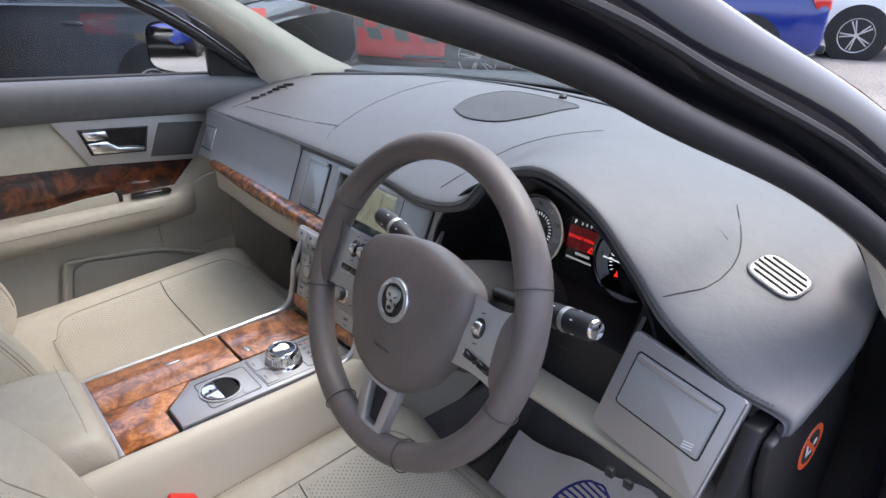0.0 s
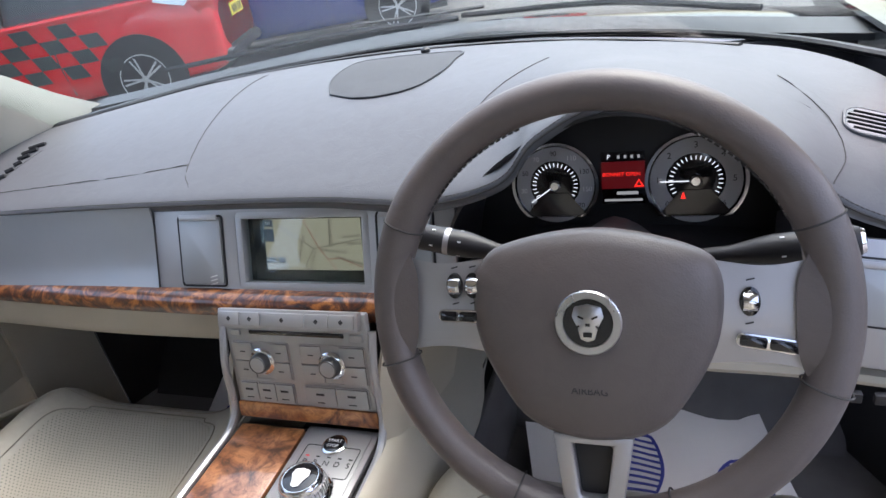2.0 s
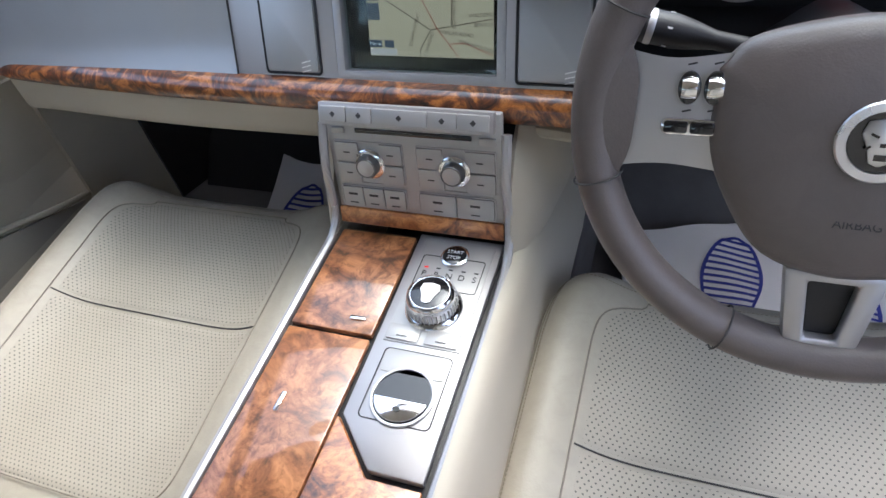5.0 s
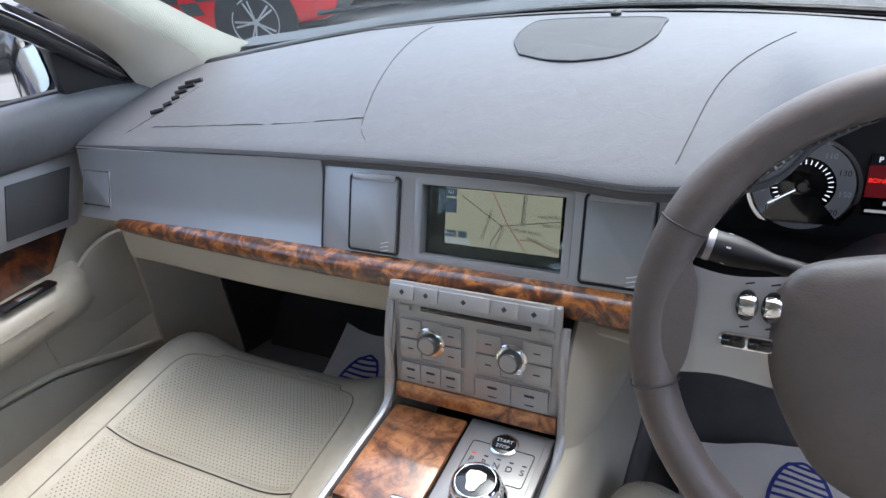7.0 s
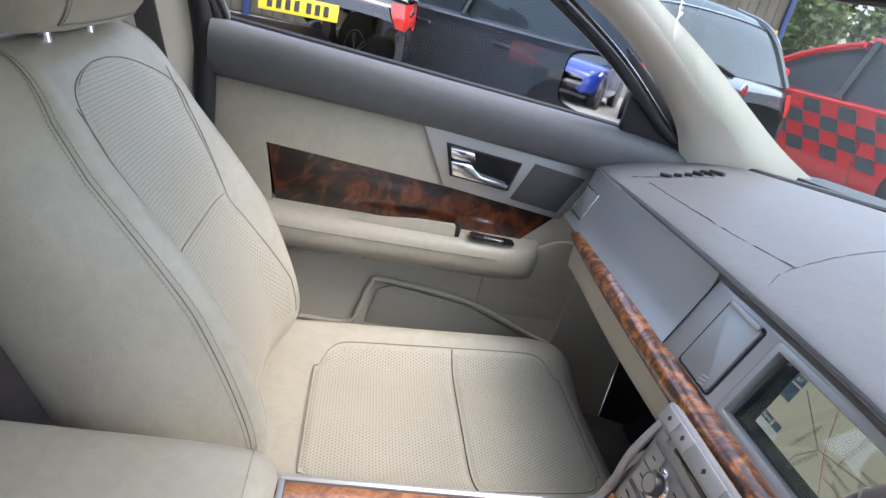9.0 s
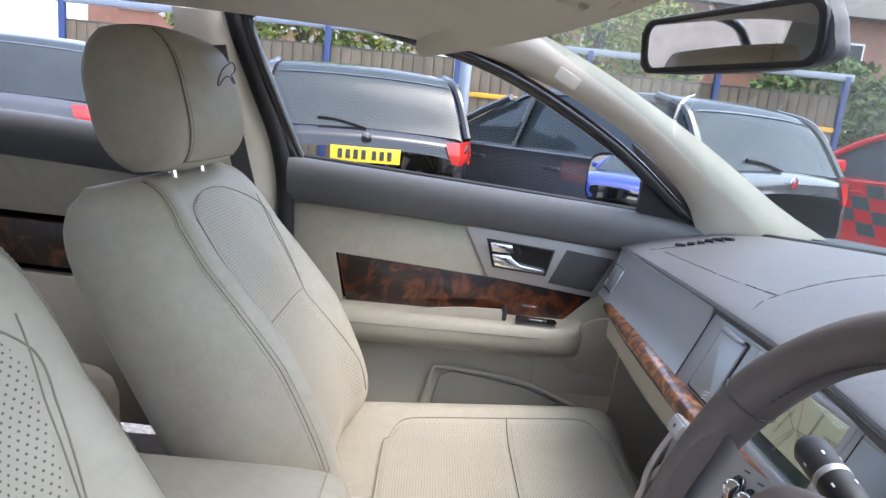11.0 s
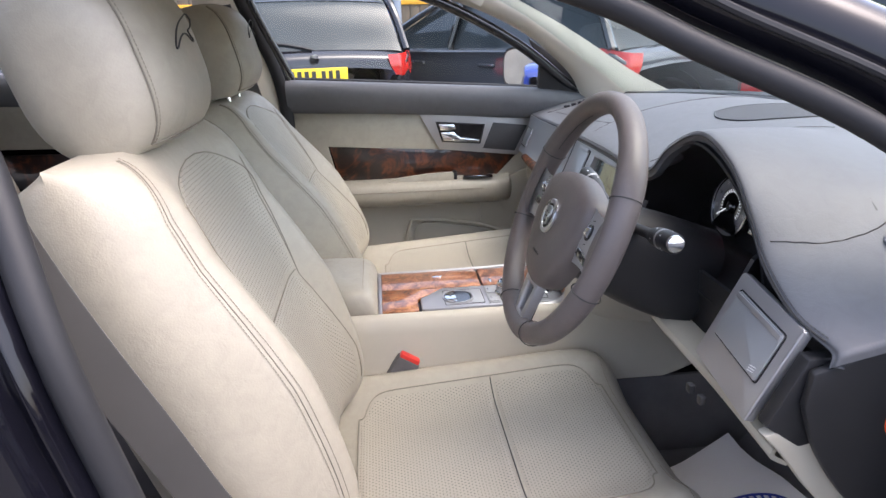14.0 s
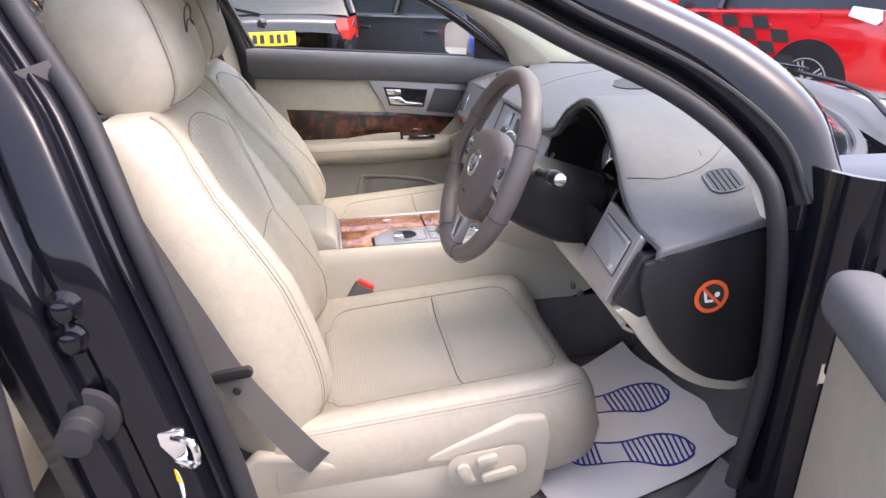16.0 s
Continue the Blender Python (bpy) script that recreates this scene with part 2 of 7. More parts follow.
def tube(points, r, n=8, samples=0, closed=False, flat=1.0):
    p = [Vector(q) for q in points]
    if samples:
        p = curve(p + [p[0]] if closed else p, samples)
        if closed:
            p = p[:-1]
    rows = []
    up = Vector((0.13, 0.2, 0.97))
    for i, q in enumerate(p):
        a = p[i - 1] if (i or closed) else q
        b = p[(i + 1) % len(p)] if (i < len(p) - 1 or closed) else q
        d = (b - a).normalized()
        s = d.cross(up)
        s = s.normalized() if s.length > 1e-4 else Vector((1, 0, 0))
        w = s.cross(d).normalized()
        rows.append([q + r * (s * math.cos(2 * math.pi * k / n) + flat * w * math.sin(2 * math.pi * k / n)) for k in range(n)])
    if closed:
        rows.append(rows[0])
    bm = rows_mesh(rows, True, not closed)
    bmesh.ops.remove_doubles(bm, verts=bm.verts, dist=1e-6)
    return bm


def prism(outline, depth, bevel=0.002, m=None, n=2):
    """A plate with the outline in x, y, standing from z = 0 to depth."""
    bm = bmesh.new()
    f = bm.faces.new([bm.verts.new((x, y, 0)) for x, y in outline])
    ex = bmesh.ops.extrude_face_region(bm, geom=[f])
    bmesh.ops.translate(bm, vec=(0, 0, depth), verts=[v for v in ex["geom"] if isinstance(v, bmesh.types.BMVert)])
    bmesh.ops.recalc_face_normals(bm, faces=bm.faces)
    bevelled(bm, bevel, n)
    return moved(bm, m) if m else bm


def ring(outer, inner, depth, bevel=0.0015, m=None):
    """A frame between two outlines of as many points."""
    k = len(outer)
    bm = rows_mesh([[(x, y, z) for x, y in o] for o, z in ((outer, 0), (outer, depth), (inner, depth), (inner, 0), (outer, 0))], True)
    bmesh.ops.remove_doubles(bm, verts=bm.verts, dist=1e-6)
    bmesh.ops.recalc_face_normals(bm, faces=bm.faces)
    bevelled(bm, bevel)
    return moved(bm, m) if m else bm


def rounded(w, h, r, n=5, cx=0.0, cy=0.0):
    out = []
    for sx, sy, a0 in ((1, 1, 0), (-1, 1, 90), (-1, -1, 180), (1, -1, 270)):
        for i in range(n):
            a = radians(a0 + 90 * i / (n - 1))
            out.append((cx + sx * (w / 2 - r) + r * math.cos(a), cy + sy * (h / 2 - r) + r * math.sin(a)))
    return out


def oval(a, b, n=24, cx=0.0, cy=0.0):
    return [(cx + a * math.cos(2 * math.pi * k / n), cy + b * math.sin(2 * math.pi * k / n)) for k in range(n)]


def facing(at, across, up):
    """The pose whose x runs across, y up and z out of a panel."""
    x = Vector(across).normalized()
    z = x.cross(Vector(up)).normalized()
    y = z.cross(x)
    m = Matrix((x, y, z)).transposed().to_4x4()
    return Matrix.Translation(at) @ m


def letters(text, size, m, depth=0.0003):
    """Raised letters in the built-in font, as a mesh."""
    cu = bpy.data.curves.new("letters", "FONT")
    cu.body, cu.size, cu.extrude, cu.align_x, cu.align_y = text, size, depth, "CENTER", "CENTER"
    ob = bpy.data.objects.new("letters", cu)
    me = bpy.data.meshes.new_from_object(ob)
    bm = bmesh.new()
    bm.from_mesh(me)
    bpy.data.objects.remove(ob)
    bpy.data.curves.remove(cu)
    bpy.data.meshes.remove(me)
    return moved(bm, m)


def dashes(points, step=0.0055, length=0.0036, r=0.00055):
    """A row of single stitches along a line."""
    bm = bmesh.new()
    p = [Vector(q) for q in points]
    run = 0.0
    nxt = 0.0
    for a, b in zip(p, p[1:]):
        seg = (b - a).length
        d = (b - a).normalized() if seg else Vector((1, 0, 0))
        s = d.cross(Vector((0.2, 0.3, 0.9))).normalized() * r
        w = s.cross(d).normalized() * r
        while nxt < run + seg:
            o = a + d * (nxt - run)
            e = o + d * length
            vs = [bm.verts.new(q) for q in (o + s, o + w, o - s, o - w, e + s, e + w, e - s, e - w)]
            for i in range(4):
                bm.faces.new((vs[i], vs[(i + 1) % 4], vs[4 + (i + 1) % 4], vs[4 + i]))
            nxt += step
        run += seg
    return bm


# ---- ground ----
def gravel():
    n = Nodes("grey_gravel", 0.95)
    co = n.coords()
    v = n.node("TexVoronoi", Scale=34.0)
    n.link(co, v.inputs["Vector"])
    slow, fine = n.noise(0.6, 5, co=co), n.noise(60, 5, co=co)
    a = n.ramp(fine, (0.3, (0.10, 0.095, 0.088)), (0.7, (0.31, 0.30, 0.28)))
    n.colour(n.mix(0.35, a, n.ramp(slow, (0.35, (0.13, 0.125, 0.115)), (0.65, (0.28, 0.27, 0.25)))))
    n.bump(v.outputs["Distance"], 0.8, 0.02)
    return n.m


M["gravel"] = gravel()
bm = bmesh.new()
bmesh.ops.create_grid(bm, x_segments=60, y_segments=60, size=400)
structure("ground", bm, "gravel", "pale grey loose gravel car park surface", "ground")

# ---- dashboard ----
dashboard = thing("dashboard", "grey leather dashboard with silver face panels and burl walnut strip", "dashboard", (0, 0.3, 0))
dashboard.matrix_world = Matrix()
PAD = [
    [(-0.72, 0.655, 0.922), (-0.745, 0.52, 0.928), (-0.765, 0.38, 0.905), (-0.775, 0.27, 0.872), (-0.775, 0.258, 0.858)],
    [(-0.47, 0.78, 0.94), (-0.49, 0.6, 0.95), (-0.5, 0.42, 0.932), (-0.5, 0.266, 0.889), (-0.5, 0.251, 0.87)],
    [(-0.24, 0.82, 0.95), (-0.24, 0.62, 0.962), (-0.24, 0.42, 0.942), (-0.24, 0.262, 0.897), (-0.24, 0.246, 0.876)],
    [(0.0, 0.82, 0.955), (0.02, 0.6, 0.965), (0.03, 0.42, 0.947), (0.03, 0.258, 0.899), (0.03, 0.243, 0.877)],
    [(0.15, 0.79, 0.955), (0.17, 0.58, 0.968), (0.18, 0.40, 0.955), (0.185, 0.235, 0.903), (0.187, 0.22, 0.878)],
    [(0.25, 0.76, 0.955), (0.26, 0.55, 0.972), (0.272, 0.38, 0.966), (0.283, 0.225, 0.925), (0.288, 0.215, 0.905)],
    [(0.32, 0.73, 0.955), (0.325, 0.53, 0.976), (0.328, 0.37, 0.985), (0.33, 0.232, 0.968), (0.332, 0.222, 0.95)],
    [(0.40, 0.70, 0.952), (0.405, 0.5, 0.976), (0.408, 0.36, 0.996), (0.412, 0.238, 1.0), (0.412, 0.229, 0.984)],
    [(0.49, 0.66, 0.95), (0.492, 0.49, 0.968), (0.494, 0.36, 0.98), (0.50, 0.238, 0.977), (0.498, 0.229, 0.96)],
    [(0.57, 0.61, 0.946), (0.575, 0.47, 0.952), (0.578, 0.355, 0.948), (0.577, 0.232, 0.925), (0.571, 0.222, 0.908)],
    [(0.635, 0.57, 0.94), (0.64, 0.45, 0.93), (0.642, 0.35, 0.908), (0.634, 0.225, 0.882), (0.625, 0.213, 0.867)],
    [(0.70, 0.50, 0.925), (0.715, 0.42, 0.908), (0.727, 0.35, 0.885), (0.715, 0.215, 0.853), (0.708, 0.203, 0.84)],
    [(0.748, 0.45, 0.895), (0.757, 0.40, 0.882), (0.766, 0.34, 0.866), (0.764, 0.225, 0.84), (0.757, 0.21, 0.828)],
    [(0.762, 0.45, 0.885), (0.771, 0.40, 0.873), (0.777, 0.34, 0.86), (0.776, 0.225, 0.834), (0.768, 0.208, 0.824)],
    [(0.763, 0.45, 0.872), (0.772, 0.40, 0.86), (0.778, 0.34, 0.849), (0.777, 0.222, 0.822), (0.769, 0.206, 0.812)],
]
PAD_ROWS = [list(r) for r in zip(*[curve(list(c), 90) for c in zip(*[curve(s, 34) for s in PAD])])]
PAD_POINTS = [q for r in PAD_ROWS for q in r]


def on_pad(x, y, lift=0.001):
    """The place on the dash pad over x, y."""
    near = sorted(PAD_POINTS, key=lambda q: (q.x - x) ** 2 + (q.y - y) ** 2)[:4]
    w = [1 / (1e-6 + (q.x - x) ** 2 + (q.y - y) ** 2) for q in near]
    return Vector((x, y, sum(q.z * k for q, k in zip(near, w)) / sum(w) + lift))


part("pad", thick(rows_mesh(PAD_ROWS), 0.012), "dash", dashboard, "soft grey stitched leather dash top")


def plate(name, sections, nu, nv, t, material, parent, label="", bevel=0.0):
    bm = thick(skin(sections, nu, nv), t)
    return part(name, bevelled(bm, bevel, 2, 60) if bevel else bm, material, parent, label)


# face of the dash: (y, z) from top to bottom
FACE = [(0.247, 0.884), (0.243, 0.86), (0.226, 0.80), (0.206, 0.768)]


def face_at(x, h, out=0.0):
    """A place on the dash face: h runs from 0 at its top to 1 at its foot."""
    a, b = Vector((x, 0.249, 0.876)), Vector((x, 0.205, 0.768))
    return a.lerp(b, h) + Vector((0, -0.93, 0.37)) * out


FACE_POSE = lambda x, h, out=0.0: facing(face_at(x, h, out), (1, 0, 0), (0, 0.044, 0.108))
plate("passenger_panel", [[(x, y + 0.006 + dy, z + dz) for y, z in FACE] for x, dy, dz in ((-0.772, 0.012, -0.018), (-0.6, 0.004, -0.012), (-0.42, 0.001, -0.006), (-0.243, 0.0, 0.0))], 24, 10, 0.008, "panel", dashboard, "blue-grey satin panel above the glovebox")
bm = ring(rounded(0.46, 0.118, 0.004, 4, -0.012, 0), rounded(0.203, 0.105, 0.008, 4, 0.0, 0.0), 0.008, 0.001, FACE_POSE(0, 0.5, -0.008))
part("centre_panel", bm, "silver", dashboard, "satin silver panel round the screen")
STRIP = [((-0.675, 0.222, 0.752), 0.003), ((-0.64, 0.218, 0.752), 0.010), ((-0.45, 0.207, 0.753), 0.014), ((-0.24, 0.199, 0.754), 0.0155), ((0.0, 0.196, 0.753), 0.0155), ((0.22, 0.196, 0.752), 0.0155)]
secs = []
for (x, y, z), h in STRIP:
    secs.append([(x, y + 0.014, z + h), (x, y - 0.004, z + h * 0.8), (x, y - 0.011, z), (x, y - 0.006, z - h * 0.8), (x, y + 0.014, z - h)])
plate("wood_strip", secs, 40, 10, -0.004, "strip_burl", dashboard, "glossy orange-brown burl walnut strip")
plate("glovebox", [[(x, 0.212 + d, 0.742), (x, 0.211 + d, 0.70 - d), (x, 0.224 + d, 0.668), (x, 0.30 + d, 0.635), (x, 0.44 + d, 0.61)] for x, d in ((-0.70, 0.02), (-0.4, 0.0), (-0.125, 0.0))], 20, 10, -0.01, "cream_plastic", dashboard, "cream leather glovebox front")
# lower face on the driver's side
plate("knee_trim", [[(x, 0.225 + d, 0.722 - e), (x, 0.185 + d, 0.722 - e), (x, 0.178 + d, 0.708 - e), (x, 0.20 + d, 0.695 - e)] for x, d, e in ((0.125, 0.03, 0.0), (0.4, 0.005, 0.01), (0.6, 0.0, 0.012), (0.735, 0.005, 0.03))], 20, 8, 0.006, "cream_plastic", dashboard, "cream lower edge below the steering column")
plate("knee_cover", [[(x, 0.23, 0.80), (x, 0.24, 0.72), (x, 0.25, 0.69), (x, 0.45, 0.60)] for x in (0.13, 0.4, 0.74)], 12, 8, 0.006, "black", dashboard, "black lower dash cover")

# end of the dash with the sticker
END = [(0.192, 0.806), (0.26, 0.826), (0.385, 0.852), (0.44, 0.70), (0.421, 0.575)] + [(q.x, q.y) for q in curve([(0.385, 0.568, 0), (0.325, 0.586, 0), (0.262, 0.636, 0), (0.212, 0.705, 0), (0.188, 0.765, 0)], 20)]
end_cap = prism(END, 0.012, 0.004, facing((0.757, 0, 0), (0, 1, 0), (0, 0, 1)))
end_panel = part("end_panel", end_cap, "black", dashboard, "matt black end cover of the dash")

# driver's side vent panel
SIDE = facing((0.6575, 0.181, 0.7865), (0.143, -0.011, -0.013), (0.004, 0.045, 0.117))
part("vent_panel", prism(rounded(0.144, 0.127, 0.006), 0.012, 0.002, SIDE @ pose(0, 0, -0.012)), "silver", dashboard, "satin silver panel beside the wheel")
plate("side_filler", [[(0.575, 0.262, 0.85), (0.59, 0.235, 0.872), (0.602, 0.216, 0.868)], [(0.572, 0.25, 0.79), (0.58, 0.22, 0.79), (0.588, 0.192, 0.79)], [(0.565, 0.24, 0.72), (0.575, 0.2, 0.73), (0.586, 0.168, 0.733)]], 10, 8, 0.005, "black", dashboard, "black dash side beside the column")
part("vent_flap", prism(rounded(0.107, 0.064, 0.004), 0.003, 0.0012, SIDE @ pose(0.0, 0.0115, 0.0006)), "panel", dashboard, "closed grey air vent flap")

# centre stack
stack = thing("control_stack", "pewter radio and climate control stack on the console", "car controls")
ST = facing((0, 0.148, 0.69), (1, 0, 0), (0, 0.035, 0.152))
part("fascia", prism([(-0.107, 0.078), (0.107, 0.078), (0.107, -0.074), (-0.107, -0.074)], 0.01, 0.002, ST @ pose(0, 0, -0.01)), "pewter", stack)
for s in (-1, 1):
    part("side_frame", tube([(s * 0.1125, 0.163, 0.742), (s * 0.113, 0.14, 0.69), (s * 0.115, 0.12, 0.612), (s * 0.118, 0.03, 0.598), (s * 0.116, -0.26, 0.596)], 0.0055, 8, 40), "silver", stack, "thin silver edging")
    plate("cheek", [[(s * 0.115, 0.22, 0.745), (s * 0.14, 0.24, 0.74), (s * 0.17, 0.3, 0.72)], [(s * 0.117, 0.145, 0.68), (s * 0.145, 0.19, 0.66), (s * 0.17, 0.3, 0.64)], [(s * 0.119, 0.115, 0.60), (s * 0.133, 0.14, 0.58), (s * 0.15, 0.3, 0.56)]], 12, 8, 0.008, "cream_plastic", stack)

# console
console = thing("centre_console", "cream leather centre console with burl walnut lids", "console")
for s in (-1, 1):
    plate("side_wall", [[(s * 0.117, y, 0.594), (s * 0.128, y, 0.585), (s * 0.14, y, 0.52), (s * 0.15, y, 0.47), (s * 0.157, y, zb)] for y, zb in ((-0.75, 0.43), (-0.3, 0.435), (0.0, 0.44), (0.2, 0.435), (0.34, 0.44), (0.5, 0.5))], 20, 10, -0.01 * s, "cream_plastic", console)
part("deck", box((0.222, 0.40, 0.012), (0, -0.065, 0.586), 0.002), "black", console)
armrest = thing("armrest", "padded cream leather armrest box on the console", "armrest")
plate("cushion", [[(-0.115, y, 0.58), (-0.113, y, 0.63 + d), (-0.09, y, 0.655 + d), (0.0, y, 0.66 + d), (0.09, y, 0.655 + d), (0.113, y, 0.63 + d), (0.115, y, 0.58)] for y, d in ((-0.75, 0), (-0.5, 0.0), (-0.32, -0.002), (-0.275, -0.014), (-0.262, -0.04))], 24, 24, 0.012, "cream", armrest)


# ---- steering wheel ----
WHEEL = pose(0.402, 0.031, 0.875, 68, 0, 0)
wheel = thing("steering_wheel", "taupe leather steering wheel with silver spokes", "steering wheel", m=WHEEL)
R = 0.1805
rows = []
for i in range(96):
    a = 2 * math.pi * i / 96
    grip = 1.0 + 0.10 * math.exp(-((abs(math.degrees(math.atan2(math.sin(a), abs(math.cos(a)))) - 28) / 14) ** 2))
    rows.append([((R + 0.0165 * grip * math.cos(b)) * math.cos(a), (R + 0.0165 * grip * math.cos(b)) * math.sin(a), 0.019 * grip * math.sin(b)) for b in [2 * math.pi * k / 18 for k in range(18)]])
rim = rows_mesh(rows + [rows[0]], True)
bmesh.ops.remove_doubles(rim, verts=rim.verts, dist=1e-6)
part("rim", rim, "taupe", wheel)
PADOUT = [(-0.1, 0.034), (-0.075, 0.056), (0.0, 0.07), (0.075, 0.056), (0.1, 0.034), (0.1, -0.015), (0.082, -0.06), (0.052, -0.098), (0.0, -0.112), (-0.052, -0.098), (-0.082, -0.06), (-0.1, -0.015)]
out = [(q.x, q.y) for q in curve([(*p, 0) for p in PADOUT + PADOUT[:1]], 61)[:-1]]
rows = [[(x * k, y * k, z) for x, y in out] for k, z in ((0.98, -0.02), (1.0, -0.004), (0.985, 0.006), (0.93, 0.013), (0.8, 0.018), (0.55, 0.0215), (0.25, 0.023), (0.03, 0.0235))]
part("airbag_cover", rows_mesh(rows, True, True), "taupe", wheel, "taupe soft-grained airbag cover")
for s in (-1, 1):
    part("spoke", skin([[(s * 0.085, 0.045, 0.0), (s * 0.088, 0.0, 0.006), (s * 0.08, -0.04, 0.0)], [(s * 0.13, 0.04, 0.003), (s * 0.13, 0.0, 0.006), (s * 0.128, -0.035, 0.003)], [(s * 0.17, 0.048, 0.004), (s * 0.172, 0.0, 0.006), (s * 0.168, -0.04, 0.004)]], 10, 8), "silver", wheel)
part("lower_spoke", ring([(-0.034, -0.105), (0.034, -0.105), (0.024, -0.174), (-0.024, -0.174)], [(-0.017, -0.114), (0.017, -0.114), (0.011, -0.162), (-0.011, -0.162)], 0.016, 0.003, pose(0, 0, -0.008)), "silver", wheel)
part("emblem", lathe([(0.0005, 0.002), (0.0195, 0.002), (0.020, 0.0042), (0.0255, 0.0042), (0.0265, 0.003), (0.0265, 0)], 40, pose(0, -0.004, 0.0222)), "satin_chrome", wheel)

# ---- seats ----


SEAT = {"hinge": -0.392, "lean": 0.31, "cushion": 0.0, "head": 0.0, "tall": -0.012}


def seat_half(s):
    return 0.262 * (1 - 0.03 * s) * (1 - max(0, s - 0.66) ** 2 * 0.9)


def seat_at(X, s, d):
    L, a = 0.615 * s, SEAT["lean"]
    c = (1 - a * a) ** 0.5
    return Vector((seat_half(s) * X, SEAT["hinge"] - a * L + c * d, 0.44 + c * L + a * d))


def seat_back(X, s, out=0.0):
    """Front of the backrest: X from -1 to 1 across, s from 0 to 1 up; local metres, y forward."""
    bol = 0.062 * math.exp(-(((abs(X) - 0.74) / 0.2) ** 2)) * (1 - 0.75 * max(0, s - 0.45) / 0.55)
    end = max(0.0, 1 - abs(2 * s - 1) ** 9)
    e = max(0.0, 1 - abs(X) ** 5) ** 0.5 * end**0.5
    belly = 0.022 * math.sin(min(1, s * 1.35) * math.pi)
    return seat_at(X, s, (0.076 + bol + belly + out) * e)


def seat_rear(X, s):
    end = max(0.0, 1 - abs(2 * s - 1) ** 9)
    return seat_at(X, s, -0.1 * max(0.0, 1 - abs(X) ** 7) ** 0.5 * end**0.5)


def seat_base(X, s, out=0.0):
    """Top of the cushion: s from 0 at the back to 1 at the front."""
    half = 0.283 - 0.008 * s - 0.05 * max(0, (s - 0.72) / 0.28) ** 3
    bol = (0.052 - 0.006 * s) * math.exp(-(((abs(X) - 0.86) / 0.24) ** 2))
    e = max(0.0, 1 - abs(X) ** 9) ** 0.5
    front = max(0.0, 1 - max(0, (s - 0.84) / 0.16) ** 3.2) ** 0.5
    rise = 0.058 * s
    z = 0.40 + (0.045 + rise + bol + out) * e * front
    return Vector((half * X, SEAT["cushion"] - 0.40 + 0.615 * s, z))


def spaced(n):
    return [math.sin(math.pi / 2 * (2 * i / (n - 1) - 1)) * 0.5 + 0.5 * (2 * i / (n - 1) - 1) for i in range(n)]


def back_inset(s):
    """Half width of the punched centre of the backrest: round at its top, waisted in the middle."""
    return (0.47 + 0.16 * min(1, abs(s - 0.5) / 0.3)) * max(0.0, 1 - max(0, (s - 0.74) / 0.17) ** 2.6) ** 0.5


def base_inset(s):
    """Half width of the punched centre of the cushion, with rounded corners."""
    return 0.66 * max(0.72, (1 - min(1, abs(s - 0.525) / 0.377) ** 16) ** 0.5)


def patch(fn, width, s0, s1, nx=24, ns=34, lift=0.0018, ux=0.262, us=0.6):
    rows, uv = [], []
    for i in range(ns):
        s = s0 + (s1 - s0) * i / (ns - 1)
        w = max(0.02, width(s))
        xs = [-w + 2 * w * j / (nx - 1) for j in range(nx)]
        rows.append([fn(x, s, lift - (0.0035 if i in (0, ns - 1) or j in (0, nx - 1) else 0)) for j, x in enumerate(xs)])
        uv.append([(x * ux, s * us) for x in xs])
    return rows_mesh(rows, uv=uv)


def outline_seam(fn, width, s0, s1, lift, n=90):
    """A line round an inset, up one side and down the other."""
    up = [s0 + (s1 - s0) * i / n for i in range(n + 1)]
    return [fn(-max(0.0, width(q)) - 0.012, q, lift) for q in up] + [fn(max(0.0, width(q)) + 0.012, q, lift) for q in reversed(up)]


def head_at(a, v, lift=0.0):
    """The headrest's skin: a round it, v from -1 at its foot to 1 at its top."""
    e = (1 - abs(v) ** 3.2) ** 0.5 if abs(v) < 1 else 0.02
    ca, sa = math.cos(a), math.sin(a)
    x = (0.145 + lift) * math.copysign(abs(ca) ** 0.62, ca) * (0.86 + 0.14 * e) * (1 if e > 0.3 else e / 0.3)
    d = (0.094 + lift) * math.copysign(abs(sa) ** 0.75, sa) * e
    return Vector((x, SEAT["head"] - 0.575 + d - 0.028 * v, SEAT["tall"] + 1.128 + 0.11 * v + 0.2 * d))


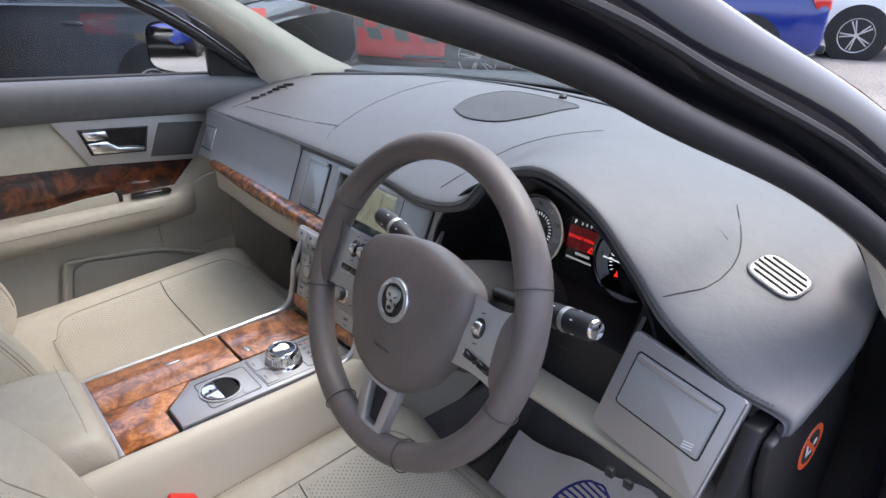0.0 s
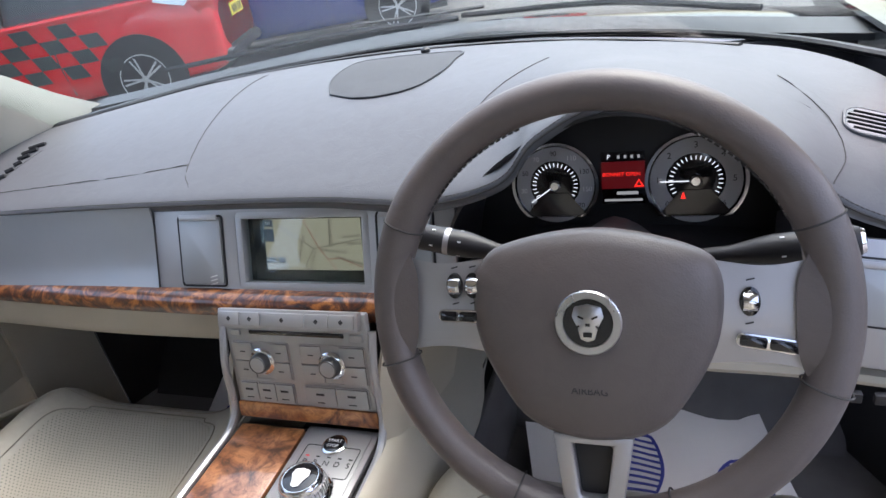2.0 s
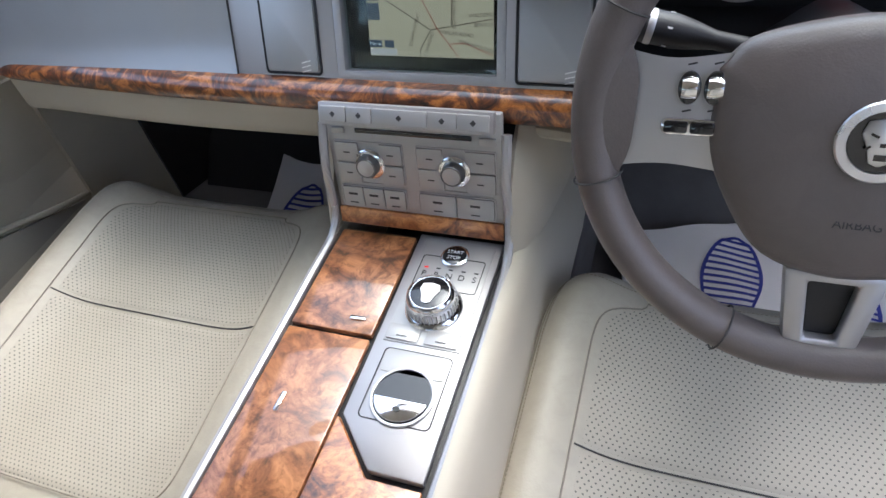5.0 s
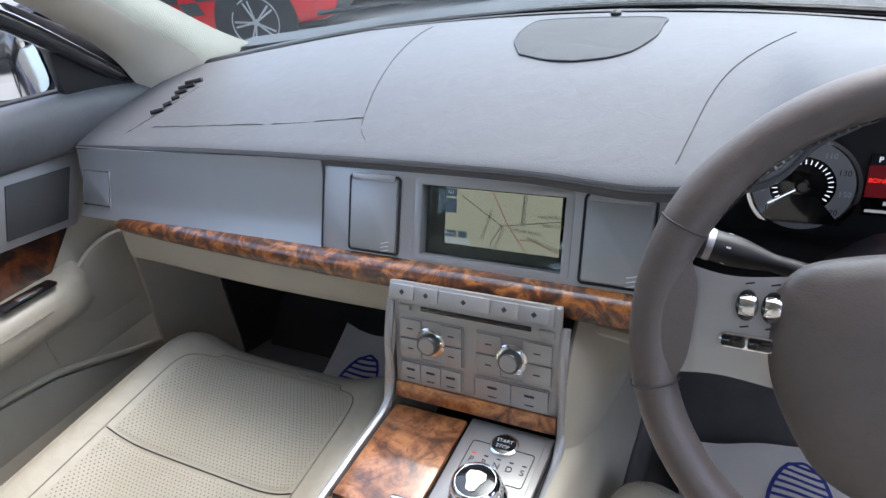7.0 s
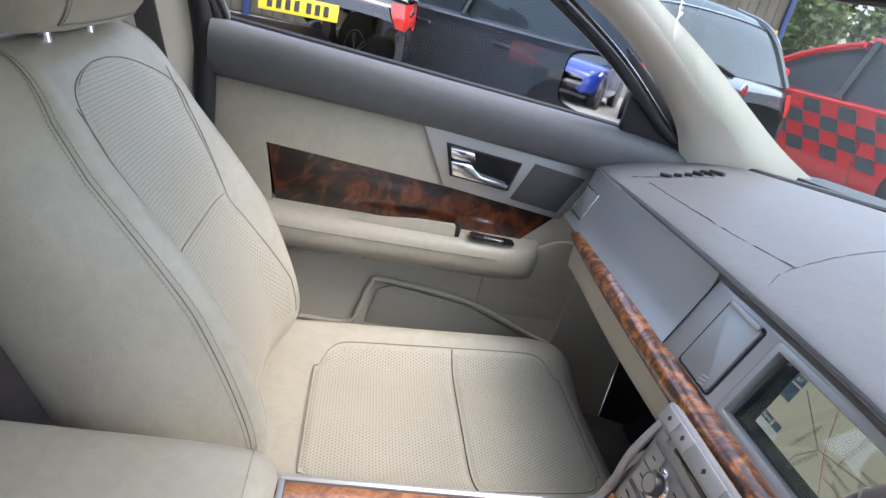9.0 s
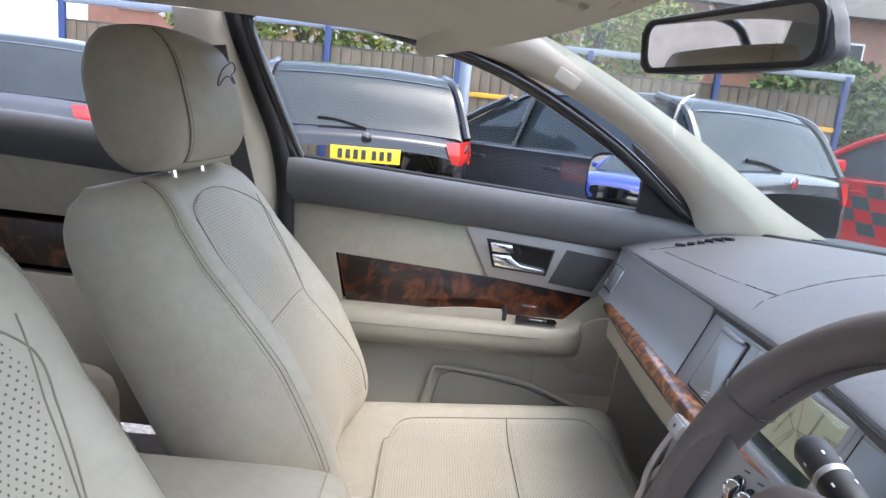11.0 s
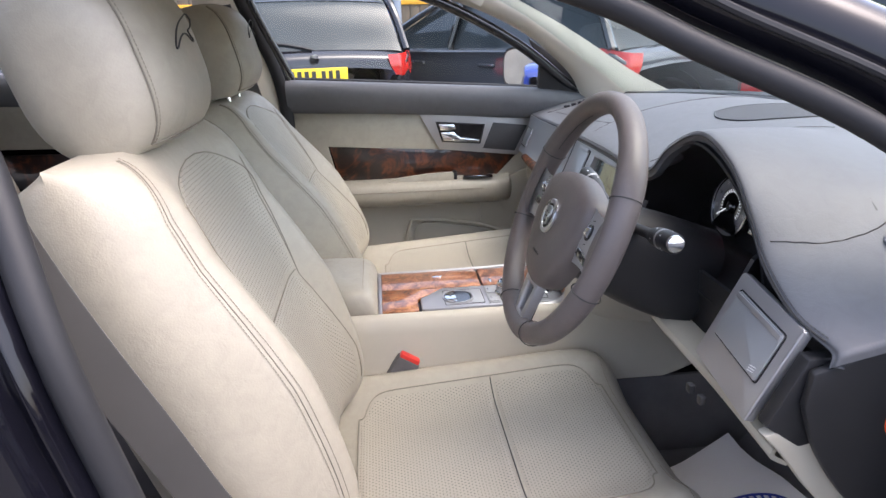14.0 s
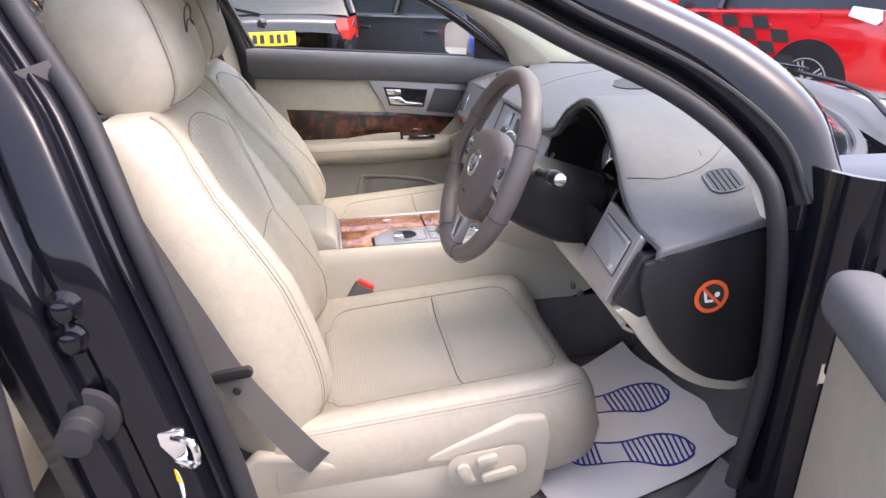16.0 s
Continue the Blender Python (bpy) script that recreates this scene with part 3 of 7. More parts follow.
def build_seat():
    seat = thing("front_seat", "", "car seat")
    xs, ss = spaced(41), [i / 47 for i in range(48)]
    rows = []
    for s in ss:
        rows.append([seat_back(X, s) for X in xs] + [seat_rear(X, s) for X in xs[-2:0:-1]])
    part("backrest", rows_mesh(rows, True, True), "cream", seat)
    b = [o for o in seat.children if o.name.startswith("backrest")][0]
    part("perforated_panel", patch(seat_back, back_inset, 0.52, 0.909), "perf", b, "perforated cream leather insert")
    part("perforated_panel", patch(seat_back, back_inset, 0.10, 0.513), "perf", b, "perforated cream leather insert")
    for X in (-1, 1):
        for k, lift in ((0.79, 0.0014), (0.82, 0.0014)):
            part("seam", dashes([seat_back(X * (k - 0.2 * max(0, i / 80 - 0.86) * 2), 0.05 + 0.92 * i / 80, lift) for i in range(81)], 0.005, 0.0034, 0.0006), "stitch", b)
        part("piping", tube([seat_back(X * (0.805 - 0.2 * max(0, i / 80 - 0.86) * 2), 0.05 + 0.92 * i / 80, 0.0002) for i in range(81)], 0.0008, 6), "shadow_stitch", b)
    part("inset_seam", tube(outline_seam(seat_back, back_inset, 0.10, 0.909, 0.0004), 0.0009, 6), "shadow_stitch", b)
    part("waist_seam", tube([seat_back(-0.47 + 0.94 * i / 30, 0.5165, 0.0008) for i in range(31)], 0.0011, 6), "shadow_stitch", b)
    for X in (-1, 1):
        part("wedge_seam", tube([seat_back(X * (0.49 + 0.14 * i / 20), 0.5165 + 0.33 * i / 20, 0.0004) for i in range(21)], 0.0008, 6), "shadow_stitch", b)
    rows = []
    for s in ss:
        rows.append([seat_base(X, s) for X in xs] + [Vector((seat_base(X, s).x * 0.97, seat_base(X, s).y * (1 if s < 0.97 else 0.985), 0.335)) for X in xs[-2:0:-1]])
    c = part("cushion", rows_mesh(rows, True, True), "cream", seat)
    part("perforated_panel", patch(seat_base, base_inset, 0.15, 0.563), "perf", c, "perforated cream leather insert")
    part("perforated_panel", patch(seat_base, base_inset, 0.570, 0.90), "perf", c, "perforated cream leather insert")
    for X in (-1, 1):
        for k in (0.885, 0.915):
            part("seam", dashes([seat_base(X * k, 0.05 + 0.87 * i / 60, 0.0012) for i in range(61)], 0.005, 0.0034, 0.0006), "stitch", c)
        part("piping", tube([seat_base(X * 0.9, 0.05 + 0.87 * i / 60, 0.0002) for i in range(61)], 0.0008, 6), "shadow_stitch", c)
    part("seam", dashes([seat_base(-0.9 + 1.8 * i / 60, 0.925, 0.0012) for i in range(61)], 0.005, 0.0034, 0.0006), "stitch", c)
    part("piping", tube([seat_base(-0.66 + 1.32 * i / 30, 0.5665, 0.001) for i in range(31)], 0.0011, 6), "dark_stitch", c)
    part("inset_seam", tube(outline_seam(seat_base, base_inset, 0.15, 0.90, 0.0006), 0.0011, 6, closed=True), "shadow_stitch", c)
    # side cladding
    D = SEAT["cushion"]
    for sx in (-1, 1):
        part("side_cover", prism([(D + y, z) for y, z in ((-0.47, 0.27), (-0.475, 0.42), (-0.43, 0.465), (-0.33, 0.445), (-0.2, 0.395), (-0.13, 0.425), (0.03, 0.478), (0.085, 0.475), (0.098, 0.43), (0.085, 0.30), (0.04, 0.265))], 0.032, 0.01, facing((sx * 0.262 - 0.016, 0, 0), (0, 1, 0), (0, 0, 1)), 3), "cream_plastic", seat, "moulded cream plastic seat side cover")
    part("seat_frame", box((0.44, 0.46, 0.09), (0, D - 0.14, 0.29), 0.01), "black", seat)
    # headrest
    rows = [[head_at(2 * math.pi * k / 40, -1 + 2 * i / 24) for k in range(40)] for i in range(25)]
    h = part("headrest", rows_mesh(rows, True, True), "cream", seat)
    for a in (42, 138):
        side = [head_at(radians(a), -0.86 + 1.72 * i / 40, 0.001) for i in range(41)]
        part("seam", tube(side, 0.0012, 6), "shadow_stitch", h)
        part("stitching", dashes([head_at(radians(a + (3 if a > 90 else -3) * -1), -0.86 + 1.72 * i / 40, 0.0015) for i in range(41)], 0.005, 0.0034, 0.0006), "stitch", h)
    part("seam", tube([head_at(radians(42 + 96 * i / 40), -0.86, 0.001) for i in range(41)], 0.0012, 6), "shadow_stitch", h)
    for sx in (-0.06, 0.06):
        part("post", tube([(sx, SEAT["head"] - 0.54, 0.96), (sx, SEAT["head"] - 0.555, 1.05)], 0.007, 10), "chrome", seat)
        part("post_collar", lathe([(0.013, 0), (0.016, 0.004), (0.016, 0.012), (0.011, 0.016)], 16, pose(sx, SEAT["head"] - 0.55, 1.005, -14)), "cream_plastic", seat)
    return seat


driver_seat = tagged(build_seat(), "cream leather driver's seat with perforated centre panels", group="front seats")
driver_seat.matrix_world = pose(0.405, 0.0, 0)
SEAT.update(hinge=-0.366, lean=0.47, cushion=0.065, head=-0.058, tall=-0.025)
passenger_seat = tagged(build_seat(), "cream leather passenger seat with perforated centre panels", group="front seats")
passenger_seat.matrix_world = pose(-0.41, 0.0, 0)

# ---- passenger door ----
pdoor = thing("passenger_door", "closed passenger door with cream, silver and burl trim", "car door")


def door_sheet(name, pts, t, material, label="", parent=None, bevel=0.002):
    """A plate on the door: outline in (y, z), lying at x, t thick towards the cabin."""
    x, outline = pts
    return part(name, prism(outline, t, bevel, facing((x, 0, 0), (0, 1, 0), (0, 0, 1))), material, parent or pdoor, label)


plate("upper_pad", [[(-0.80, y, zb + 0.012), (-0.775, y, zb + 0.004), (-0.765, y, zb - 0.03), (-0.79, y, zt + 0.004), (-0.815, y, zt - 0.004)] for y, zb, zt in ((-0.52, 0.99, 0.90), (-0.1, 0.964, 0.88), (0.3, 0.938, 0.852), (0.45, 0.915, 0.855))], 20, 12, 0.01, "dash", pdoor, "dark grey padded door top")
door_sheet("cream_insert", (-0.835, [(-0.52, 0.90), (-0.05, 0.878), (-0.01, 0.755), (-0.408, 0.782), (-0.378, 0.64), (-0.52, 0.64)]), 0.018, "cream", "smooth cream leather door insert")
door_sheet("wood_panel", (-0.85, [(-0.405, 0.783), (0.0, 0.757), (0.222, 0.728), (0.15, 0.655), (-0.375, 0.655)]), 0.022, "dark_burl", "dark glossy burl walnut door panel")
door_sheet("silver_trim", (-0.835, [(-0.108, 0.884), (0.285, 0.85), (0.225, 0.73), (-0.04, 0.76)]), 0.026, "silver", "satin silver door trim")
plate("arm_pad", [[(-0.85, y, 0.665), (-0.79 + d, y, 0.66), (-0.765 + d, y, 0.635), (-0.775 + d, y, 0.585), (-0.85, y, 0.56)] for y, d in ((-0.52, 0), (-0.1, 0.0), (0.08, -0.001), (0.15, -0.008), (0.19, -0.028), (0.215, -0.065))], 30, 12, 0.01, "cream", pdoor, "padded cream leather armrest")
door_sheet("front_card", (-0.856, [(0.1, 0.76), (0.30, 0.84), (0.44, 0.86), (0.44, 0.45), (0.1, 0.45)]), 0.02, "cream_plastic", "cream door card ahead of the armrest")
plate("lower_card", [[(-0.86, y, 0.66), (-0.85, y, 0.5), (-0.83, y, 0.36), (-0.82, y, 0.28)] for y in (-0.52, -0.1, 0.3, 0.42)], 12, 8, 0.01, "cream_plastic", pdoor, "cream lower door card")

# ---- body shell ----
shell = thing("car_body", "black saloon car body with cream headlining", "car body")
FRAME = [(0.845, 0.36, 0.42), (0.85, 0.372, 0.654), (0.84, 0.345, 0.889), (0.801, 0.315, 0.974), (0.737, 0.227, 1.054), (0.68, 0.082, 1.126), (0.634, -0.032, 1.182), (0.59, -0.262, 1.25), (0.58, -0.45, 1.268), (0.60, -0.62, 1.26)]
part("door_seal", tube(FRAME, 0.014, 10, 60), "rubber", shell, "black rubber door seal")
secs = [[Vector(p) + Vector(d) for d in ((-0.02, 0.014, 0.014), (0.0, 0.024, 0.024), (0.016, 0.045, 0.038), (0.008, 0.08, 0.064), (-0.04, 0.12, 0.07))] for p in FRAME[2:]]
plate("pillar", secs, 40, 12, 0.01, "paint", shell, "glossy black windscreen pillar and roof rail")
plate("hinge_post", [[(0.82, 0.38, z), (0.86, 0.385, z), (0.905, 0.40, z), (0.935, 0.44, z), (0.955, 0.56, z)] for z in (0.3, 0.5, 0.7, 0.9, 0.97)], 12, 10, 0.01, "paint", shell)
BP = [(0.868, -0.402, 0.42), (0.86, -0.422, 0.566), (0.853, -0.458, 0.758), (0.843, -0.497, 0.927), (0.785, -0.543, 1.06), (0.74, -0.583, 1.122), (0.695, -0.627, 1.19), (0.63, -0.657, 1.255)]
part("door_seal", tube(BP, 0.014, 10, 40), "rubber", shell, "black rubber door seal")
plate("pillar", [[Vector(p) + Vector(d) for d in ((0.0, -0.010, 0), (0.012, -0.016, 0), (0.02, -0.022, 0), (0.016, -0.032, 0), (0.03, -0.036, 0), (0.04, -0.044, 0), (0.042, -0.085, 0), (0.034, -0.094, 0), (0.036, -0.112, 0), (0.052, -0.118, 0), (0.055, -0.15, 0), (0.03, -0.2, 0))] for p in BP], 30, 60, 0.01, "paint", shell, "glossy black centre pillar")
part("pillar_bead", tube([Vector(p) + Vector((0.046, -0.128, 0)) for p in BP], 0.006, 8, 40), "rubber", shell)
part("frame_bead", tube([Vector(p) + Vector((0.012, 0.034, 0.03)) for p in FRAME[2:]], 0.005, 8, 50), "rubber", shell)
plate("outer_roof", [[(x, 0.07 - 0.25 * (x / 0.6) ** 2, 1.335 - 0.05 * (x / 0.6) ** 2), (x, -0.3, 1.405 - 0.06 * (x / 0.6) ** 2), (x, -1.2, 1.41 - 0.06 * (x / 0.6) ** 2), (x, -1.95, 1.27 - 0.04 * (x / 0.6) ** 2)] for x in (-0.64, -0.3, 0, 0.3, 0.60)], 20, 20, 0.006, "paint", shell, "glossy black roof skin")
plate("boot_lid", [[(x, -2.25, 1.04 - 0.03 * (x / 0.8) ** 2), (x, -2.55, 1.03 - 0.04 * (x / 0.8) ** 2), (x, -2.85, 1.0 - 0.05 * (x / 0.8) ** 2), (x, -2.92, 0.7), (x, -2.86, 0.3)] for x in (-0.84, -0.5, 0, 0.5, 0.84)], 20, 20, 0.01, "paint", shell, "glossy black boot lid and tail")
for sx in (-1, 1):
    plate("rear_wing", [[(sx * 0.70, y, 1.06 + d), (sx * 0.86, y, 1.0), (sx * 0.945, y, 0.85), (sx * 0.95, y, 0.6), (sx * 0.92, y, 0.3)] for y, d in ((-1.62, 0.0), (-2.0, 0.01), (-2.5, -0.02), (-2.86, -0.05))], 20, 14, 0.008, "paint", shell, "glossy black rear wing")
    plate("rear_pillar", [[(sx * 0.62, -1.5, 1.33), (sx * 0.60, -1.9, 1.25)], [(sx * 0.74, -1.62, 1.15), (sx * 0.70, -2.1, 1.13)], [(sx * 0.80, -1.66, 1.0), (sx * 0.74, -2.28, 1.03)]], 14, 8, 0.02, "lining", shell, "cream rear pillar trim")
plate("parcel_shelf", [[(x, -1.42, 0.96), (x, -1.8, 0.985), (x, -2.3, 1.01)] for x in (-0.74, 0.0, 0.74)], 10, 8, 0.02, "dash", shell, "dark shelf behind the rear bench")
plate("rear_glass", [[(x * 0.84, -1.93, 1.255), (x * 0.92, -2.1, 1.15), (x, -2.28, 1.035)] for x in (-0.70, -0.3, 0.3, 0.70)], 14, 8, 0.003, "glass", shell, "clear rear window").visible_shadow = False
plate("roof", [[(x, 0.05 - 0.25 * (x / 0.6) ** 2, 1.30 - 0.05 * (x / 0.6) ** 2), (x, -0.3, 1.36 - 0.06 * (x / 0.6) ** 2), (x, -1.2, 1.37 - 0.06 * (x / 0.6) ** 2), (x, -1.9, 1.25)] for x in (-0.62, -0.3, 0, 0.3, 0.565)], 20, 20, 0.03, "lining", shell, "cream cloth headlining")
PILLAR = [((-0.79, 0.448, 0.893), (-0.765, 0.71, 0.935)), ((-0.788, 0.428, 0.935), (-0.735, 0.60, 0.985)), ((-0.784, 0.40, 0.99), (-0.712, 0.50, 1.04)), ((-0.775, 0.335, 1.055), (-0.70, 0.36, 1.125)), ((-0.765, 0.235, 1.13), (-0.69, 0.22, 1.20)), ((-0.75, 0.08, 1.205), (-0.68, 0.09, 1.262)), ((-0.735, -0.08, 1.252), (-0.655, -0.04, 1.31)), ((-0.715, -0.30, 1.295), (-0.63, -0.25, 1.335))]
plate("windscreen_pillar", [[Vector(a), Vector(a).lerp(Vector(b), 0.3) + Vector((0.02, -0.016, -0.004)), Vector(a).lerp(Vector(b), 0.7) + Vector((0.02, -0.012, -0.004)), Vector(b)] for a, b in PILLAR], 36, 12, 0.012, "lining", shell, "cream windscreen pillar trim")
part("floor_pan", box((1.7, 2.6, 0.03), (0, -0.5, 0.235), 0.004), "carpet", shell, "grey carpeted floor")
part("bulkhead", box((1.6, 0.03, 0.75), (0, 0.72, 0.55), 0.004), "shaded_carpet", shell)
plate("bonnet", [[(x, 0.86, 0.92 - 0.05 * (x / 0.8) ** 2), (x, 1.1, 0.935 - 0.06 * (x / 0.8) ** 2), (x, 1.6, 0.86 - 0.06 * (x / 0.8) ** 2), (x, 2.0, 0.70)] for x in (-0.82, -0.5, 0, 0.5, 0.82)], 24, 16, 0.01, "paint", shell, "glossy black bonnet")
plate("front_wing", [[(0.74, y, 0.955 - d), (0.86, y, 0.935 - d), (0.925, y, 0.86 - d), (0.935, y, 0.6), (0.93, y, 0.3)] for y, d in ((0.43, 0.0), (0.8, 0.01), (1.3, 0.04), (2.0, 0.16))], 20, 14, 0.008, "paint", shell, "glossy black front wing")

# ---- dash details ----
def frame_ring(w, h, r, rim, depth, m, bevel=0.0008):
    return ring(rounded(w, h, r), rounded(w - 2 * rim, h - 2 * rim, max(r - rim, 0.0005)), depth, bevel, m)


for x, w in ((-0.16, 0.070), (0.152, 0.072)):
    part("vent_surround", frame_ring(w + 0.008, 0.102, 0.006, 0.003, 0.002, FACE_POSE(x, 0.5, 0.0)), "black", dashboard)
    vent = part("vent_flap", prism(rounded(w, 0.094, 0.005), 0.004, 0.0015, FACE_POSE(x, 0.5, 0.0)), "panel", dashboard, "closed satin grey centre air vent flap")
    part("flap_edge", box((w - 0.006, 0.008, 0.003), (0, 0, 0), 0.001, FACE_POSE(x, 0.09, 0.005)), "silver", vent)
    for k in range(3):
        part("airflow_mark", box((0.012, 0.0012, 0.0005), (0, 0, 0), 0, FACE_POSE(x + w * 0.28, 0.80 + 0.045 * k, 0.0044) @ pose(0, 0, 0, 0, 0, 15)), "white", vent)
bm = tube([(face_at(-0.242, h, 0.0005)) for h in (-0.05, 0.3, 0.7, 1.0)], 0.0012, 6, 12)
part("panel_joint", bm, "dark_print", dashboard)
# passenger end vent
EV = facing((-0.728, 0.236, 0.803), (1, -0.05, 0.03), (0, 0.044, 0.108))
part("vent_surround", frame_ring(0.078, 0.062, 0.004, 0.003, 0.004, EV @ pose(0, 0, -0.003)), "chrome", dashboard)
part("vent_flap", prism(rounded(0.07, 0.054, 0.003), 0.003, 0.001, EV @ pose(0, 0, -0.002)), "panel", dashboard)
part("airbag_lettering", letters("AIRBAG", 0.009, EV @ pose(0.004, 0.041, -0.001)), "white", dashboard)

# screen
screen = thing("touch_screen", "navigation touch screen showing a road map", "screen")
M["map"] = glow("map_glow", (0.44, 0.41, 0.30), 0.27)
M["map_dark"] = glow("map_button_glow", (0.035, 0.05, 0.07), 0.5)
M["road"] = glow("road_glow", (0.03, 0.022, 0.018), 0.6)
M["road_red"] = glow("main_road_glow", (0.12, 0.025, 0.015), 0.6)
M["map_grey"] = glow("map_bar_glow", (0.25, 0.26, 0.26), 0.5)
SC = FACE_POSE(0, 0.5, -0.018)
part("bezel", frame_ring(0.203, 0.108, 0.006, 0.010, 0.018, SC @ pose(0, 0, 0)), "silver", screen)
part("glass_back", box((0.192, 0.1, 0.004), (0, 0, 0), 0.0005, SC), "gloss_black", screen)
tilted = SC @ pose(0.010, 0.007, 0.004, 3) @ Matrix.Diagonal((0.95, 0.9, 1, 1))
disp = part("display", box((0.156, 0.078, 0.001), (0, 0, 0), 0, tilted), "map", screen, "lit beige road map")


def strokes(name, lines, w, material, m, lift, parent):
    bm = bmesh.new()
    for (x0, y0), (x1, y1) in lines:
        d = Vector((x1 - x0, y1 - y0, 0))
        s = d.normalized().cross(Vector((0, 0, 1))) * (w / 2)
        a, b = Vector((x0, y0, lift)), Vector((x1, y1, lift))
        bm.faces.new([bm.verts.new(m @ q) for q in (a + s, b + s, b - s, a - s)])
    return part(name, bm, material, parent)


strokes("side_roads", [((-0.055, 0.030), (0.002, -0.006)), ((0.002, -0.006), (0.078, 0.008)), ((0.002, -0.006), (-0.012, -0.030)), ((-0.012, -0.030), (-0.012, -0.038)), ((0.03, 0.038), (0.028, 0.0))], 0.0011, "road", tilted, 0.0012, disp)
strokes("main_roads", [((-0.012, 0.039), (0.010, -0.004)), ((0.010, -0.004), (0.036, -0.038)), ((0.026, -0.022), (0.044, -0.021)), ((0.044, -0.021), (0.077, -0.034))], 0.0011, "road_red", tilted, 0.0014, disp)
for txt, x, y, r in (("WALFORD", 0.064, 0.012, 4), ("POPLAR ROAD", 0.034, -0.010, -5), ("WARWICK ROAD", 0.060, -0.025, -16), ("QUEEN STREET", -0.018, -0.006, 72), ("BENTON", 0.068, 0.001, 3), ("CONWAY ROAD", 0.032, 0.02, 88), ("BEACH ROAD", -0.002, -0.027, 70)):
    part("street_name", letters(txt, 0.0062, tilted @ pose(x, y, 0.0013, 0, 0, r), 0.0001), "road", disp)
for x, y, w, h in ((-0.070, 0.033, 0.016, 0.011), (-0.070, 0.015, 0.016, 0.020), (-0.070, -0.024, 0.017, 0.009), (-0.052, -0.024, 0.012, 0.009)):
    part("map_button", box((w, h, 0.0006), (0, 0, 0), 0, tilted @ pose(x, y, 0.001)), "map_dark", disp)
part("map_button", box((0.035, 0.008, 0.0006), (0, 0, 0), 0, tilted @ pose(-0.06, -0.034, 0.001)), "map_grey", disp)
part("button_text", letters("Menu", 0.0065, tilted @ pose(-0.070, -0.024, 0.0015), 0.0001), "white", disp)
part("button_text", letters("N1", 0.007, tilted @ pose(-0.070, 0.033, 0.0015), 0.0001), "white", disp)
part("screen_glass", box((0.19, 0.098, 0.001), (0, 0, 0), 0, SC @ pose(0, 0, 0.0075)), "glass", screen).visible_shadow = False

# speaker, grilles, seams
SPK = [(-0.049, 0.495), (-0.079, 0.56), (-0.088, 0.64), (-0.077, 0.70), (0.018, 0.705), (0.118, 0.685), (0.128, 0.62), (0.128, 0.54), (0.098, 0.478), (0.02, 0.466)]
line = [on_pad(q.x, q.y, 0.0015) for q in curve([(*p, 0) for p in SPK + SPK[:1]], 41)]
cen = sum((q for q in line[:-1]), Vector()) / 40
rows = [[q.lerp(cen, k) + Vector((0, 0, 0.002 * k)) for q in line[:-1]] for k in (0, 0.3, 0.6, 0.97)]
for r in rows:
    for q in r:
        q.z = on_pad(q.x, q.y, 0.002).z
part("speaker_grille", rows_mesh(rows, True, True), "mesh", dashboard, "dark fine-mesh speaker grille")
part("grille_rim", tube(line[:-1], 0.0016, 6, closed=True), "black", dashboard)


def pad_seam(pts, n=40, r=0.0007):
    part("seam", tube([on_pad(q.x, q.y, 0.0004) for q in curve([(*p, 0) for p in pts], n)], r, 6), "dark_stitch", dashboard)


pad_seam([(-0.62, 0.30), (-0.5, 0.30), (-0.35, 0.305), (-0.215, 0.32)])
pad_seam([(-0.185, 0.272), (-0.215, 0.32), (-0.26, 0.50), (-0.29, 0.70)])
pad_seam([(-0.68, 0.27), (-0.64, 0.34), (-0.62, 0.42)], 20)
pad_seam([(0.205, 0.245), (0.235, 0.39), (0.30, 0.52)], 24)
pad_seam([(0.612, 0.226), (0.634, 0.29), (0.628, 0.36), (0.585, 0.425)], 24)
lip = [PAD_ROWS[i][27] for i in range(len(PAD_ROWS) - 14)]
part("edge_stitching", dashes([q + Vector((0, -0.0004, 0.0012)) for q in lip], 0.005, 0.0034, 0.0006), "dark_stitch", dashboard)
part("edge_seam", tube([PAD_ROWS[i][29] + Vector((0, -0.0005, 0.0005)) for i in range(len(PAD_ROWS) - 14)], 0.0013, 6), "dark_stitch", dashboard)
# defroster slot along the windscreen
part("defroster_slot", tube([on_pad(x, y, 0.001) for x, y in ((-0.45, 0.75), (-0.2, 0.785), (0.0, 0.785), (0.2, 0.755), (0.4, 0.68), (0.56, 0.60))], 0.009, 8, 40, flat=0.3), "black", dashboard)
for k in range(6):
    part("defroster_slat", tube([on_pad(-0.655 + 0.012 * math.sin(k), 0.335 + 0.02 * k, 0.003), on_pad(-0.635, 0.345 + 0.02 * k, 0.003)], 0.004, 6), "black", dashboard)
light_sensor = part("sun_sensor", lathe([(0.009, 0), (0.009, 0.005), (0.004, 0.009), (0.0005, 0.010)], 16, pose(0.035, 0.735, on_pad(0.035, 0.735).z)), "black", dashboard)

